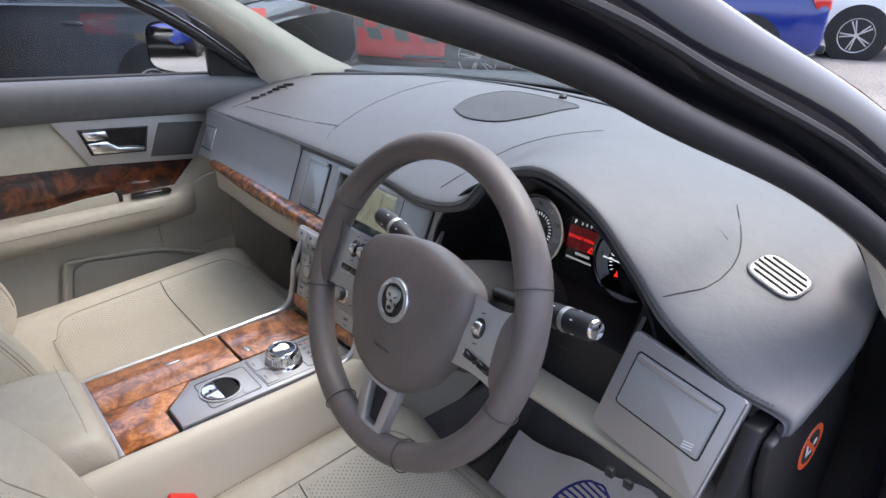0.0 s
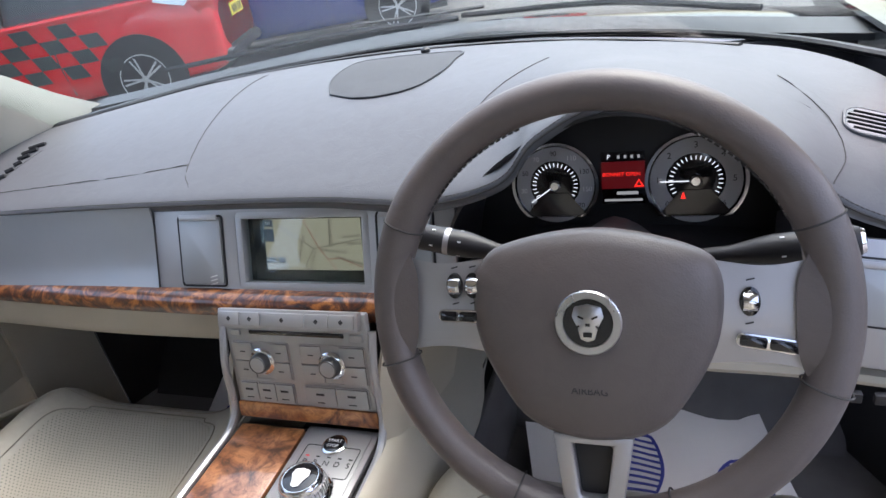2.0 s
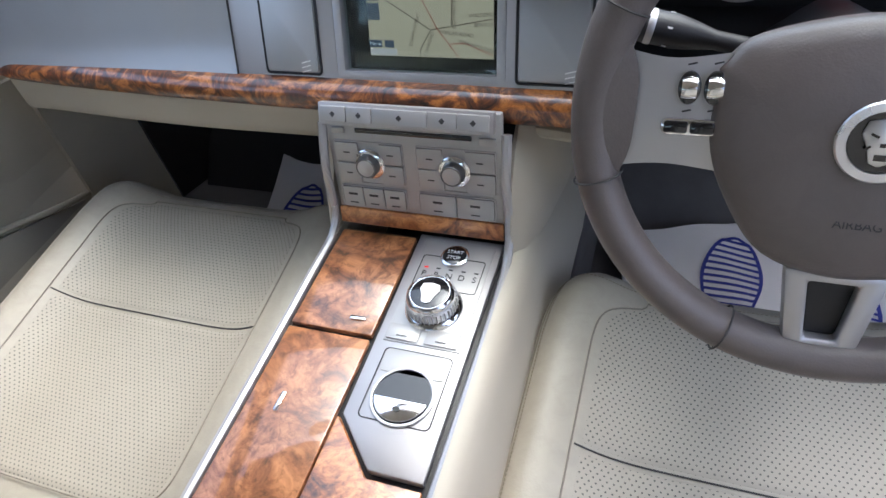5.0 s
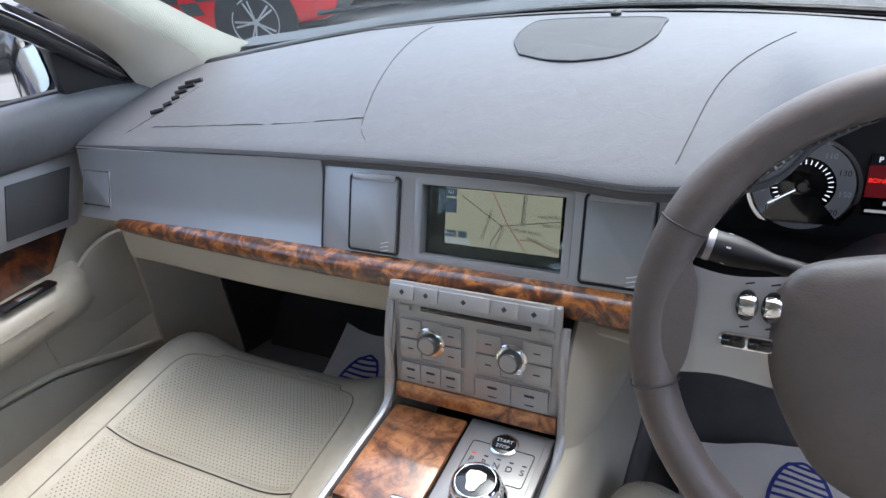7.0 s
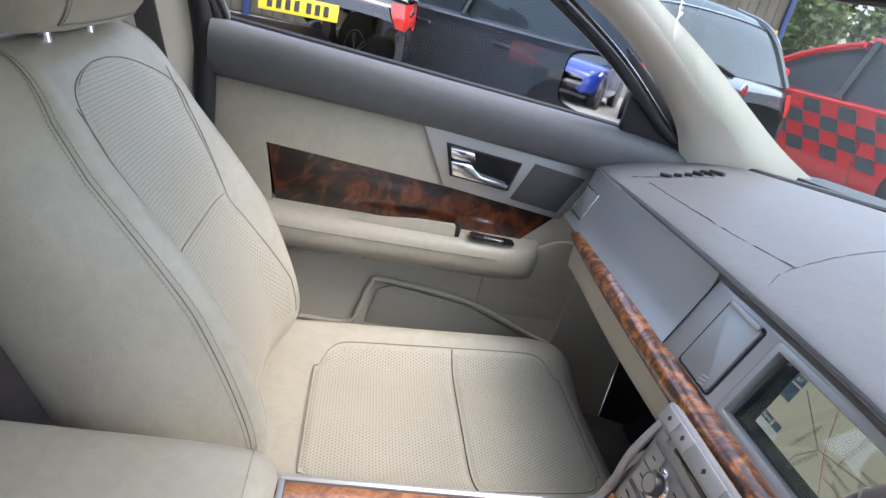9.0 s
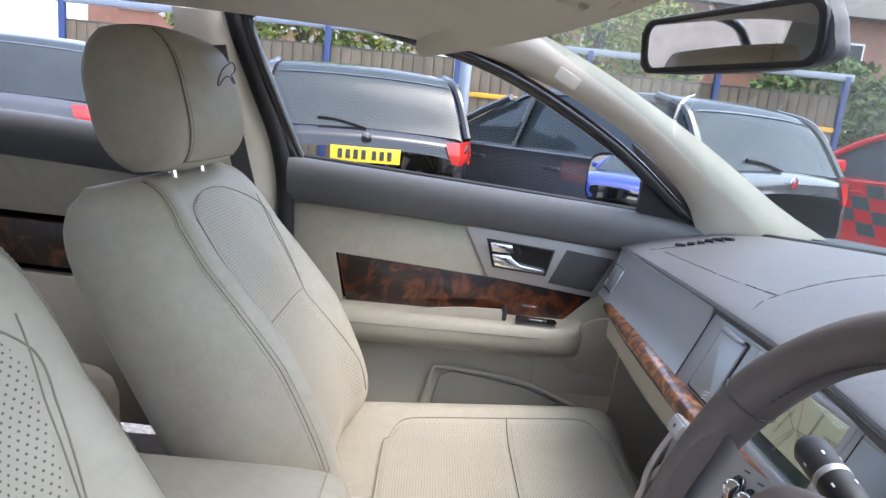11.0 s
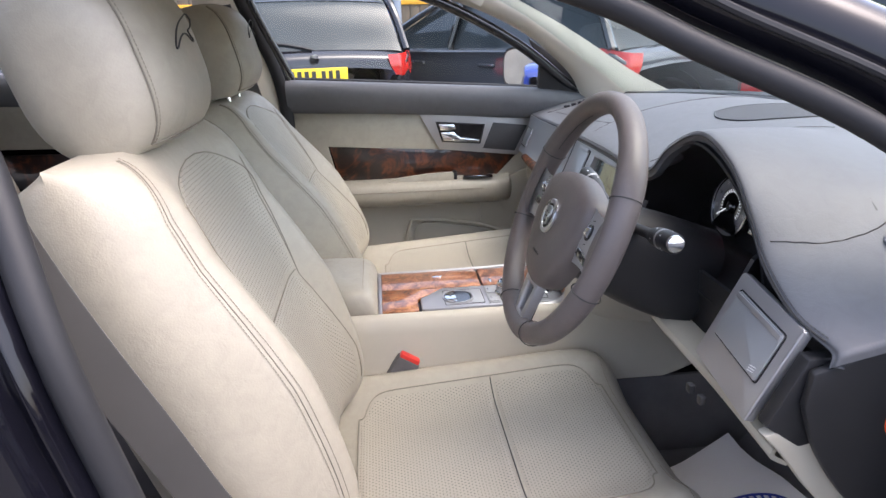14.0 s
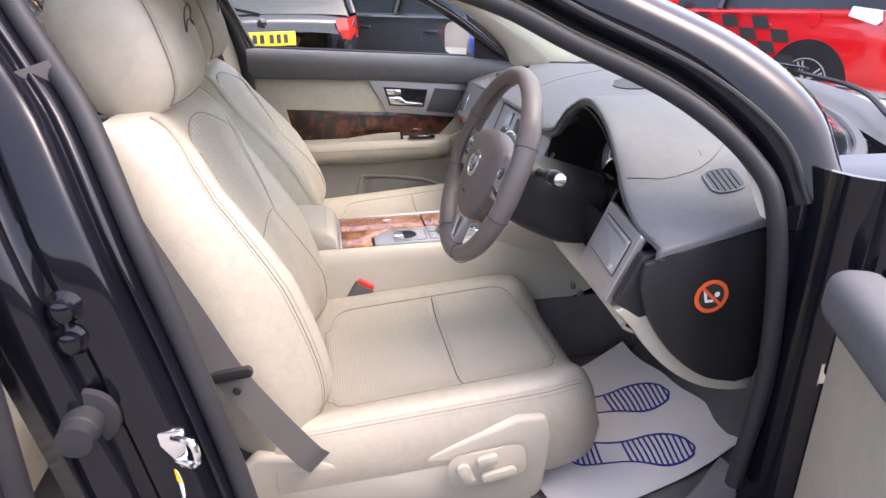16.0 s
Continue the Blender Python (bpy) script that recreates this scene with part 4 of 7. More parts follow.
# round-cornered side vent on the dash top
vc = on_pad(0.677, 0.364)
VM = facing(vc + Vector((0, 0, 0.001)), on_pad(0.718, 0.358) - on_pad(0.648, 0.366), on_pad(0.685, 0.40) - on_pad(0.681, 0.326))
vent = part("side_vent", frame_ring(0.068, 0.056, 0.019, 0.0035, 0.004, VM @ pose(0, 0, -0.002)), "dash", dashboard, "oval side air vent with dark slats")
part("vent_well", prism(rounded(0.062, 0.05, 0.016), 0.002, 0, VM @ pose(0, 0, -0.0005)), "gloss_black", vent)
for k in range(5):
    w = (0.046, 0.058, 0.06, 0.058, 0.046)[k]
    part("slat", box((w, 0.0014, 0.003), (0, 0, 0), 0.0004, VM @ pose(0, -0.017 + 0.0085 * k, 0.0016, 20)), "black", vent)

# driver's side flap details and switches
part("flap_frame", frame_ring(0.112, 0.069, 0.005, 0.002, 0.0012, SIDE @ pose(0.0, 0.0115, 0.0)), "black", dashboard)
part("flap_edge", box((0.104, 0.007, 0.003), (0, 0, 0), 0.001, SIDE @ pose(0.0, 0.0385, 0.0036)), "silver", dashboard)
for k in range(3):
    part("airflow_mark", box((0.012, 0.0012, 0.0005), (0, 0, 0), 0, SIDE @ pose(0.040, -0.009 - 0.0032 * k, 0.0038, 0, 0, 15)), "white", dashboard)
part("panel_edge", tube([SIDE @ Vector((0.0708, -0.061, -0.001)), SIDE @ Vector((0.0712, 0.0, -0.0005)), SIDE @ Vector((0.0708, 0.061, -0.001))], 0.0022, 8, 12), "silver", dashboard)
part("side_cheek", prism([(0.158, 0.735), (0.195, 0.815), (0.27, 0.818), (0.27, 0.72), (0.2, 0.705)], 0.02, 0.003, facing((0.735, 0, 0), (0, 1, 0), (0, 0, 1))), "black", dashboard)
for k in range(2):
    part("dimmer_switch", box((0.011, 0.008, 0.012), (0.632 + 0.022 * k, 0.135 + 0.004 * k, 0.712 - 0.004 * k), 0.002), "black", dashboard)
part("end_trim", prism([(q.x, q.y) for q in curve([(0.158, 0.722, 0), (0.188, 0.69, 0), (0.226, 0.64, 0), (0.275, 0.592, 0), (0.33, 0.558, 0), (0.385, 0.542, 0), (0.428, 0.54, 0)], 24)] + [(0.43, 0.60), (0.36, 0.62), (0.26, 0.68), (0.21, 0.74)], 0.016, 0.003, facing((0.738, 0, 0), (0, 1, 0), (0, 0, 1))), "cream_plastic", dashboard, "cream edging under the end cover")
# sticker
STK = facing((0.7695, 0.312, 0.741), (0, 1, 0), (0, 0, 1)) @ Matrix.Diagonal((0.78, 0.78, 1, 1))
sticker = tagged(link_mesh("warning_sticker", prism(oval(0.037, 0.037, 32), 0.0006, 0, STK), M["white"]), "round orange and white child seat warning sticker on black panel", "sticker")
part("red_ring", ring(oval(0.0375, 0.0375, 32), oval(0.0285, 0.0285, 32), 0.0006, 0, STK @ pose(0, 0, 0.0004)), "orange", sticker)
part("black_field", prism(oval(0.0285, 0.0285, 32), 0.0004, 0, STK @ pose(0, 0, 0.0004)), "dark_print", sticker)
part("pictogram", merge(box((0.006, 0.022, 0.0004), (0, 0, 0), 0, STK @ pose(-0.014, 0.002, 0.0012, 0, 0, 12)), box((0.018, 0.006, 0.0004), (0, 0, 0), 0, STK @ pose(-0.004, -0.010, 0.0012))), "white", sticker)
part("pictogram", prism(oval(0.006, 0.006, 14), 0.0004, 0, STK @ pose(0.012, 0.004, 0.001)), "white", sticker)
part("bar", box((0.062, 0.007, 0.0005), (0, 0, 0), 0, STK @ pose(0, 0, 0.0016, 0, 0, -42)), "orange", sticker)

# ---- instrument cluster ----
cluster = thing("instrument_cluster", "instrument cluster with two silver dials and red display", "instrument cluster")
ARCH = [(0.205, 0.79), (0.222, 0.86), (0.27, 0.92), (0.335, 0.962), (0.412, 0.982), (0.498, 0.957), (0.565, 0.905), (0.605, 0.85), (0.615, 0.785)]
plate("hood_lining", [[(0.41 + (x - 0.41) * k, y, 0.80 + (z - 0.80) * j) for x, z in ARCH] for k, j, y in ((1.02, 1.0, 0.226), (0.99, 0.95, 0.27), (0.95, 0.80, 0.35))], 10, 40, 0.004, "black", cluster)
CL = facing((0.41, 0.345, 0.86), (1, 0, 0), (0, 0.16, 0.98))
part("backing", prism(rounded(0.43, 0.17, 0.05), 0.004, 0.001, CL @ pose(0, 0, -0.006)), "black", cluster)
plate("lower_ledge", [[(0.20, 0.235, 0.762), (0.41, 0.225, 0.768), (0.62, 0.235, 0.755)], [(0.21, 0.30, 0.785), (0.41, 0.30, 0.795), (0.61, 0.30, 0.775)], [(0.22, 0.35, 0.80), (0.41, 0.345, 0.80), (0.60, 0.35, 0.795)]], 10, 16, 0.006, "black", cluster)
M["dial"] = grained("dial_silver", (0.42, 0.42, 0.43), 0.4, 0.3, 900, 0.05, 0.05)
M["lit"] = glow("lit_white", (0.8, 0.85, 0.9), 0.5)
M["lit_red"] = glow("lit_red", (0.75, 0.02, 0.012), 0.8)
M["dim_red"] = glow("dim_red_field", (0.06, 0.002, 0.003), 0.5)
for cx, labels, needle, r in ((-0.085, ("10", "30", "50", "70", "90", "110", "130", "150", "170"), 215, 0.053), (0.083, ("0", "1", "2", "3", "4", "5", "6"), 180, 0.056)):
    G = CL @ pose(cx, -0.006, 0.002)
    cutr = lambda rr, n=48: [(x, max(y, -0.78 * r)) for x, y in oval(rr, rr, n)]
    dial = part("dial", prism(cutr(r), 0.003, 0.0005, G), "gloss_black", cluster, "round silver-faced dial")
    part("dial_face", ring(oval(r * 0.93, r * 0.93, 48), oval(r * 0.60, r * 0.60, 48), 0.001, 0, G @ pose(0, 0, 0.0028)), "dial", dial)
    part("face_cut", prism([(-0.3 * r, -0.2 * r), (0.3 * r, -0.2 * r), (0.78 * r, -0.775 * r), (-0.78 * r, -0.775 * r)], 0.0006, 0, G @ pose(0, 0, 0.0038)), "gloss_black", dial)
    part("bezel", ring(cutr(r * 1.04), cutr(r * 0.97), 0.007, 0.001, G), "chrome", dial)
    nl = len(labels)
    for k, tx in enumerate(labels):
        a = radians(222 - 264 * k / (nl - 1))
        part("number", letters(tx, 0.0105 if nl < 8 else 0.0085, G @ pose(r * 0.77 * math.cos(a), r * 0.77 * math.sin(a), 0.004), 0.0001), "white" if nl > 8 and k % 2 else "dark_print", dial)
    for k in range(25):
        a = radians(222 - 264 * k / 24)
        part("tick", box((0.005, 0.001, 0.0004), (0, 0, 0), 0, G @ pose(r * 0.5 * math.cos(a), r * 0.5 * math.sin(a), 0.0035, 0, 0, math.degrees(a))), "lit", dial)
    part("needle", box((r * 0.72, 0.0013, 0.001), (0, 0, 0), 0, G @ pose(0, 0, 0.006, 0, 0, needle) @ pose(r * 0.36, 0, 0)), "lit", dial)
    part("hub", lathe([(0.0075, 0), (0.0075, 0.004), (0.005, 0.006), (0.0005, 0.006)], 20, G @ pose(0, 0, 0.003)), "chrome", dial)
part("warning_lamp", prism([(-0.003, -0.004), (0.003, -0.004), (0.0, 0.005)], 0.0006, 0, CL @ pose(0.069, -0.024, 0.0062)), "lit_red", cluster)
info = part("message_screen", box((0.052, 0.066, 0.001), (0, 0, 0), 0, CL @ pose(-0.001, -0.001, 0.0)), "gloss_black", cluster)
part("red_field", box((0.052, 0.034, 0.001), (0, 0, 0), 0, CL @ pose(-0.001, 0.003, 0.001)), "dim_red", info)
part("message", letters("BONNET OPEN", 0.0066, CL @ pose(-0.003, 0.004, 0.002), 0.0001), "lit_red", info)
part("warning_triangle", ring([(-0.006, -0.004), (0.006, -0.004), (0, 0.006)], [(-0.0035, -0.0025), (0.0035, -0.0025), (0, 0.0035)], 0.0005, 0, CL @ pose(0.018, -0.008, 0.002)), "lit_red", info)
part("gear_letter", letters("P", 0.008, CL @ pose(-0.018, 0.026, 0.001), 0.0001), "lit", info)
for k in range(4):
    part("gear_letter", box((0.003, 0.004, 0.0003), (0, 0, 0), 0, CL @ pose(-0.006 + 0.008 * k, 0.026, 0.001)), "map_grey", info)
part("odometer", box((0.026, 0.004, 0.0003), (0, 0, 0), 0, CL @ pose(0.004, -0.020, 0.001)), "map_grey", info)
part("fuel_bar", box((0.046, 0.003, 0.0003), (0, 0, 0), 0, CL @ pose(-0.001, -0.029, 0.001)), "map_grey", info)

# ---- steering wheel details ----
for s, px, py, w, rot in ((-1, -0.1135, -0.006, 0.038, 0), (1, 0.132, -0.019, 0.046, -7)):
    pill = part("button_bar", prism(rounded(w, 0.0115, 0.005), 0.004, 0.001, pose(px, py, 0.005, 0, 0, rot)), "chrome", wheel)
    for k in (-1, 1):
        part("button", prism(rounded(w * 0.42, 0.0085, 0.002), 0.002, 0.0006, pose(px, py, 0.0085, 0, 0, rot) @ pose(k * w * 0.23, 0, 0)), "gloss_black", pill)
for x, y in ((-0.1165, 0.021), (-0.1, 0.0215), (0.119, 0.013)):
    part("roller_well", prism(oval(0.0075, 0.0115, 20), 0.004, 0.001, pose(x, y, 0.005)), "gloss_black", wheel)
    part("thumb_roller", lathe([(0.002, -0.0055), (0.008, -0.005), (0.009, 0), (0.008, 0.005), (0.002, 0.0055)], 20, pose(x, y, 0.005, 0, 90)), "chrome", wheel)
for x, y in ((-0.1165, 0.037), (-0.1, 0.038), (-0.1165, 0.005), (-0.1, 0.006), (0.119, 0.030), (0.119, -0.004)):
    part("symbol", box((0.006, 0.0012, 0.0004), (0, 0, 0), 0, pose(x, y, 0.0065, 0, 0, 15)), "dark_print", wheel)
part("emblem_disc", lathe([(0.0005, 0.0008), (0.0195, 0.0008), (0.0198, 0)], 32, pose(0, -0.004, 0.0244)), "gloss_black", wheel)
EMB = [(-0.009, 0.010), (0.0, 0.012), (0.009, 0.010), (0.011, 0.003), (0.007, -0.005), (0.005, -0.013), (0.0, -0.015), (-0.005, -0.013), (-0.007, -0.005), (-0.011, 0.003)]
part("emblem_shape", prism([(x * 1.15, y * 1.15 + 0.002) for x, y in EMB], 0.0022, 0.0009, pose(0, -0.004, 0.0252)), "satin_chrome", wheel, "plain chrome emblem shape")
for x, y, w, h, a in ((-0.0055, 0.005, 0.005, 0.0016, -25), (0.0055, 0.005, 0.005, 0.0016, 25), (0.0, -0.001, 0.0035, 0.0025, 0), (0.0, -0.009, 0.007, 0.004, 0), (-0.008, -0.003, 0.004, 0.0014, 40), (0.008, -0.003, 0.004, 0.0014, -40)):
    part("emblem_mark", box((w, h, 0.0006), (0, 0, 0), 0, pose(x, y - 0.004, 0.0276, 0, 0, a)), "gloss_black", wheel)
part("airbag_mark", letters("AIRBAG", 0.0085, pose(0, -0.062, 0.0215, -5), 0.0002), "dark_print", wheel)
for ang in (24, 156, 196, -17, -68, -112):
    a = radians(ang)
    pts = [((R + 0.0174 * 1.06 * math.cos(b)) * math.cos(a), (R + 0.0174 * 1.06 * math.cos(b)) * math.sin(a), 0.0198 * 1.06 * math.sin(b)) for b in [2 * math.pi * k / 20 for k in range(20)]]
    part("grip_seam", tube(pts, 0.0009, 5, closed=True), "dark_stitch", wheel)
for s in (-1, 1):
    a0, a1 = (28, 70) if s > 0 else (110, 152)
    pts = [((R - 0.0178) * math.cos(radians(a)), (R - 0.0178) * math.sin(radians(a)), 0.003) for a in range(a0, a1, 3)]
    part("lacing", dashes(pts, 0.006, 0.0042, 0.001), "dark_stitch", wheel)
    part("leather_boss", skin([[(s * 0.158, 0.052, 0.008), (s * 0.15, 0.03, 0.011), (s * 0.15, 0.0, 0.012), (s * 0.152, -0.025, 0.010), (s * 0.158, -0.043, 0.006)], [(s * 0.175, 0.058, 0.012), (s * 0.175, 0.03, 0.016), (s * 0.176, 0.0, 0.017), (s * 0.175, -0.03, 0.015), (s * 0.173, -0.05, 0.011)]], 6, 12), "taupe", wheel)
    part("spoke_back", box((0.09, 0.07, 0.012), (s * 0.125, 0.0, -0.008), 0.004), "black", wheel)
part("lower_spoke_back", box((0.04, 0.075, 0.008), (0, -0.138, -0.008), 0.003), "black", wheel)

column = thing("steering_column", "black steering column shroud with two control stalks", "steering column")
CO = pose(0.402, 0.031, 0.875, 68)
part("shroud", moved(skin([[(-0.05, 0.03, z), (0.0, 0.05 * k, z), (0.05, 0.03, z), (0.055, -0.02, z), (0.045, -0.07 * k, z), (0.0, -0.085 * k, z), (-0.045, -0.07 * k, z), (-0.055, -0.02, z)] for z, k in ((-0.03, 0.9), (-0.07, 1.0), (-0.14, 1.15), (-0.24, 1.2))], 12, 32, True, True), CO), "black", column)
for tip, root in (((0.609, 0.107, 0.899), (0.45, 0.125, 0.868)), ((0.218, 0.122, 0.90), (0.355, 0.125, 0.868))):
    tv, rv = Vector(tip), Vector(root)
    q = (tv - rv).to_track_quat("Z", "Y").to_matrix().to_4x4()
    L = (tv - rv).length
    mm = Matrix.Translation(rv) @ q
    st = part("stalk", lathe([(0.008, 0), (0.0075, L * 0.40), (0.012, L * 0.55), (0.0135, L * 0.62), (0.0135, L * 0.97), (0.0115, L)], 20, mm), "black", column, "black control stalk with white symbols")
    part("stalk_tip", lathe([(0.0112, L), (0.0098, L + 0.003), (0.004, L + 0.004), (0.0005, L + 0.004)], 20, mm), "chrome" if tip[0] > 0.4 else "black", st)
    part("stalk_ring", lathe([(0.0136, L * 0.74), (0.0141, L * 0.75), (0.0141, L * 0.77), (0.0136, L * 0.78)], 20, mm), "silver", st)
    for k in range(10):
        a = k * 0.63
        part("symbol", box((0.0035, 0.0014, 0.0004), (0, 0, 0), 0, mm @ pose(0.0137 * math.cos(a), 0.0137 * math.sin(a), L * (0.66 if k % 2 else 0.86), 0, 90, 0) @ pose(0, 0, 0, math.degrees(-a))), "white", st)

# ---- stack buttons ----
def key(name, u0, u1, v0, v1, parent, m=ST, lift=0.0, h=0.003, material="pewter", r=0.0015):
    return part(name, prism(rounded(u1 - u0, v1 - v0, r, 4, (u0 + u1) / 2, (v0 + v1) / 2), h, 0.0007, m @ pose(0, 0, lift)), material, parent)


def mark(u, v, w, h, parent, m=ST, lift=0.0034, rot=0, material="dark_print"):
    return part("symbol", box((w, h, 0.0003), (0, 0, 0), 0, m @ pose(u, v, lift, 0, 0, rot)), material, parent)


SP = ST @ pose(-0.002, 0.0705, 0.007, -14)
bar = part("button_bar", prism(rounded(0.208, 0.025, 0.002), 0.010, 0.001, SP @ pose(0, 0, -0.005)), "silver", stack, "chrome-edged row of switches")
for u0, u1 in ((-0.100, -0.068), (-0.067, -0.036), (-0.035, 0.030), (0.031, 0.064), (0.065, 0.100)):
    key("switch", u0, u1, -0.009, 0.009, bar, SP, 0.0055)
    mark((u0 + u1) / 2, 0, 0.005, 0.005, bar, SP, 0.0087, 45)
part("disc_slot", box((0.142, 0.006, 0.004), (0, 0, 0), 0.001, ST @ pose(0.002, 0.0475, -0.0005)), "gloss_black", stack, "black disc slot")
key("switch", -0.099, -0.083, 0.043, 0.051, stack)
key("switch", 0.082, 0.101, 0.041, 0.050, stack)
for x0, x1, kx in ((-0.100, -0.011, -0.055), (0.004, 0.101, 0.051)):
    part("box_frame", ring(rounded(x1 - x0, 0.056, 0.003, 4, (x0 + x1) / 2, 0.006), rounded(x1 - x0 - 0.003, 0.053, 0.002, 4, (x0 + x1) / 2, 0.006), 0.0016, 0.0004, ST), "silver", stack)
    for a, b, c, d in ((x0 + 0.002, kx - 0.0135, 0.007, 0.032), (x0 + 0.002, kx - 0.0135, -0.02, 0.005), (kx + 0.0135, x1 - 0.002, 0.007, 0.032), (kx + 0.0135, x1 - 0.002, -0.02, 0.005)):
        key("switch", a, b, c, d, stack)
        mark((a + b) / 2, (c + d) / 2, 0.008, 0.0016, stack)
    K = ST @ pose(kx, 0.006, 0.001)
    knob = part("knob", lathe([(0.0165, 0), (0.0165, 0.003), (0.0138, 0.004), (0.0132, 0.013), (0.012, 0.0145), (0.0105, 0.014), (0.0005, 0.0135)], 36, K), "knob_dark", stack, "ribbed chrome rotary knob")
    part("knob_cap", lathe([(0.0105, 0.0141), (0.009, 0.0147), (0.0005, 0.0147)], 28, K), "pewter", knob)
    part("knob_ring", lathe([(0.0192, 0), (0.0192, 0.002), (0.0166, 0.0038)], 36, K), "chrome", knob)
for x0, x1, n in ((-0.100, -0.012, 3), (0.002, 0.099, 2)):
    part("box_frame", ring(rounded(x1 - x0, 0.031, 0.004, 4, (x0 + x1) / 2, -0.041), rounded(x1 - x0 - 0.003, 0.028, 0.003, 4, (x0 + x1) / 2, -0.041), 0.0016, 0.0004, ST), "silver", stack)
    w = (x1 - x0 - 0.004) / n
    for k in range(n):
        key("switch", x0 + 0.002 + k * w + 0.0005, x0 + 0.002 + (k + 1) * w - 0.0005, -0.0545, -0.0275, stack)
        mark(x0 + 0.002 + (k + 0.5) * w, -0.037, 0.012, 0.003, stack)
        mark(x0 + 0.002 + (k + 0.5) * w, -0.049, 0.011, 0.0015, stack)
part("wood_band", prism([(-0.107, -0.0575), (0.107, -0.0575), (0.108, -0.081), (-0.108, -0.081)], 0.006, 0.002, ST @ pose(0, 0, -0.002)), "burl", stack, "burl walnut band under the controls")

# ---- console top ----
DECK = pose(0, 0, 0.597)
LIGHT_BURL = M["light_burl"] = burl("light_burl_walnut", (0.07, 0.028, 0.012), (0.27, 0.105, 0.04), (0.48, 0.21, 0.085), 13)
lid = part("wood_lid", box((0.102, 0.152, 0.008), (-0.057, 0.049, 0.597), 0.002), "light_burl", console, "front burl walnut cubby lid")
part("lid_pull", box((0.020, 0.006, 0.004), (-0.030, -0.008, 0.602), 0.0018), "chrome", lid)
lid = part("wood_lid", box((0.102, 0.222, 0.008), (-0.057, -0.143, 0.597), 0.002), "light_burl", console, "rear burl walnut cup lid")
part("lid_pull", box((0.006, 0.024, 0.004), (-0.070, -0.125, 0.602), 0.0018), "chrome", lid)
part("wood_corner", prism([(-0.004, -0.125), (0.0, -0.125), (0.05, -0.178), (0.107, -0.178), (0.107, -0.254), (-0.004, -0.254)], 0.008, 0.002, pose(0, 0, 0.593)), "burl", console, "burl walnut corner by the armrest")
TRAY = [(-0.001, 0.131), (0.106, 0.131), (0.106, -0.172), (0.050, -0.172), (0.002, -0.122)]
tray = part("selector_panel", prism(TRAY, 0.010, 0.002, pose(0, 0, 0.593)), "silver", console, "satin silver gear selector panel")
part("inner_panel", prism([(0.010, 0.122), (0.098, 0.122), (0.098, -0.03), (0.010, -0.03)], 0.002, 0.0006, pose(0, 0, 0.6025)), "pewter", tray)
GP = pose(0, 0, 0.6045)
part("panel_line", ring(rounded(0.078, 0.05, 0.004, 4, 0.054, 0.072), rounded(0.076, 0.048, 0.003, 4, 0.054, 0.072), 0.0006, 0, GP), "dark_print", tray)
b = part("start_button", lathe([(0.0155, 0), (0.0155, 0.004), (0.013, 0.005), (0.0005, 0.0055)], 28, GP @ pose(0.054, 0.098, 0)), "gloss_black", tray, "black start and stop button")
part("button_ring", lathe([(0.0172, 0), (0.0172, 0.003), (0.0152, 0.0045)], 28, GP @ pose(0.054, 0.098, 0)), "chrome", b)
for tx, dy in (("START", 0.004), ("STOP", -0.0045)):
    part("lettering", letters(tx, 0.0068, GP @ pose(0.054, 0.098 + dy, 0.0056), 0.0001), "white", b)
for k, ch in enumerate("PRNDS"):
    part("gear_letter", letters(ch, 0.0115, GP @ pose(0.024 + 0.0155 * k, 0.068, 0.0005), 0.0002), "dark_print", tray)
    part("gear_lamp", box((0.005, 0.0016, 0.0006), (0.024 + 0.0155 * k, 0.078, 0.605), 0), "lit_red" if k == 0 else "dark_print", tray)
selector = thing("gear_selector", "chrome rotary gear selector knob on silver console", "gear selector", (0.052, 0.022, 0.6045))
part("skirt", lathe([(0.034, 0), (0.033, 0.003), (0.029, 0.006), (0.0285, 0.004)], 40), "chrome", selector)
part("knob_body", lathe([(0.0285, 0.004), (0.0275, 0.022), (0.0262, 0.026), (0.0235, 0.028), (0.0225, 0.027)], 40), "chrome", selector)
for k in range(36):
    a = 2 * math.pi * k / 36
    part("rib", box((0.0016, 0.0016, 0.013), (0.0282 * math.cos(a), 0.0282 * math.sin(a), 0.0125), 0), "pewter", selector)
top = part("knob_top", lathe([(0.0228, 0.0268), (0.016, 0.0282), (0.0005, 0.0288)], 40), "gloss_black", selector)
part("emblem_shape", prism([(x * 1.05, y * 1.05) for x, y in EMB], 0.001, 0.0004, pose(0, -0.001, 0.0287)), "white", top, "plain pale emblem shape")
for x in (0.030, 0.075):
    part("mode_switch", prism([(x - 0.018, -0.028), (x + 0.019, -0.028), (x + 0.019, -0.008), (x - 0.018, -0.008)], 0.002, 0.0008, GP), "pewter", tray)
    mark(x, -0.023, 0.012, 0.0014, tray, GP, 0.0022)
part("cup_panel", ring(rounded(0.078, 0.085, 0.006, 4, 0.056, -0.080), rounded(0.075, 0.082, 0.005, 4, 0.056, -0.080), 0.0006, 0.0002, pose(0, 0, 0.603)), "dark_print", tray)
part("brake_plate", prism(rounded(0.072, 0.028, 0.004, 4, 0.056, -0.053), 0.0012, 0.0004, pose(0, 0, 0.603)), "pewter", tray)
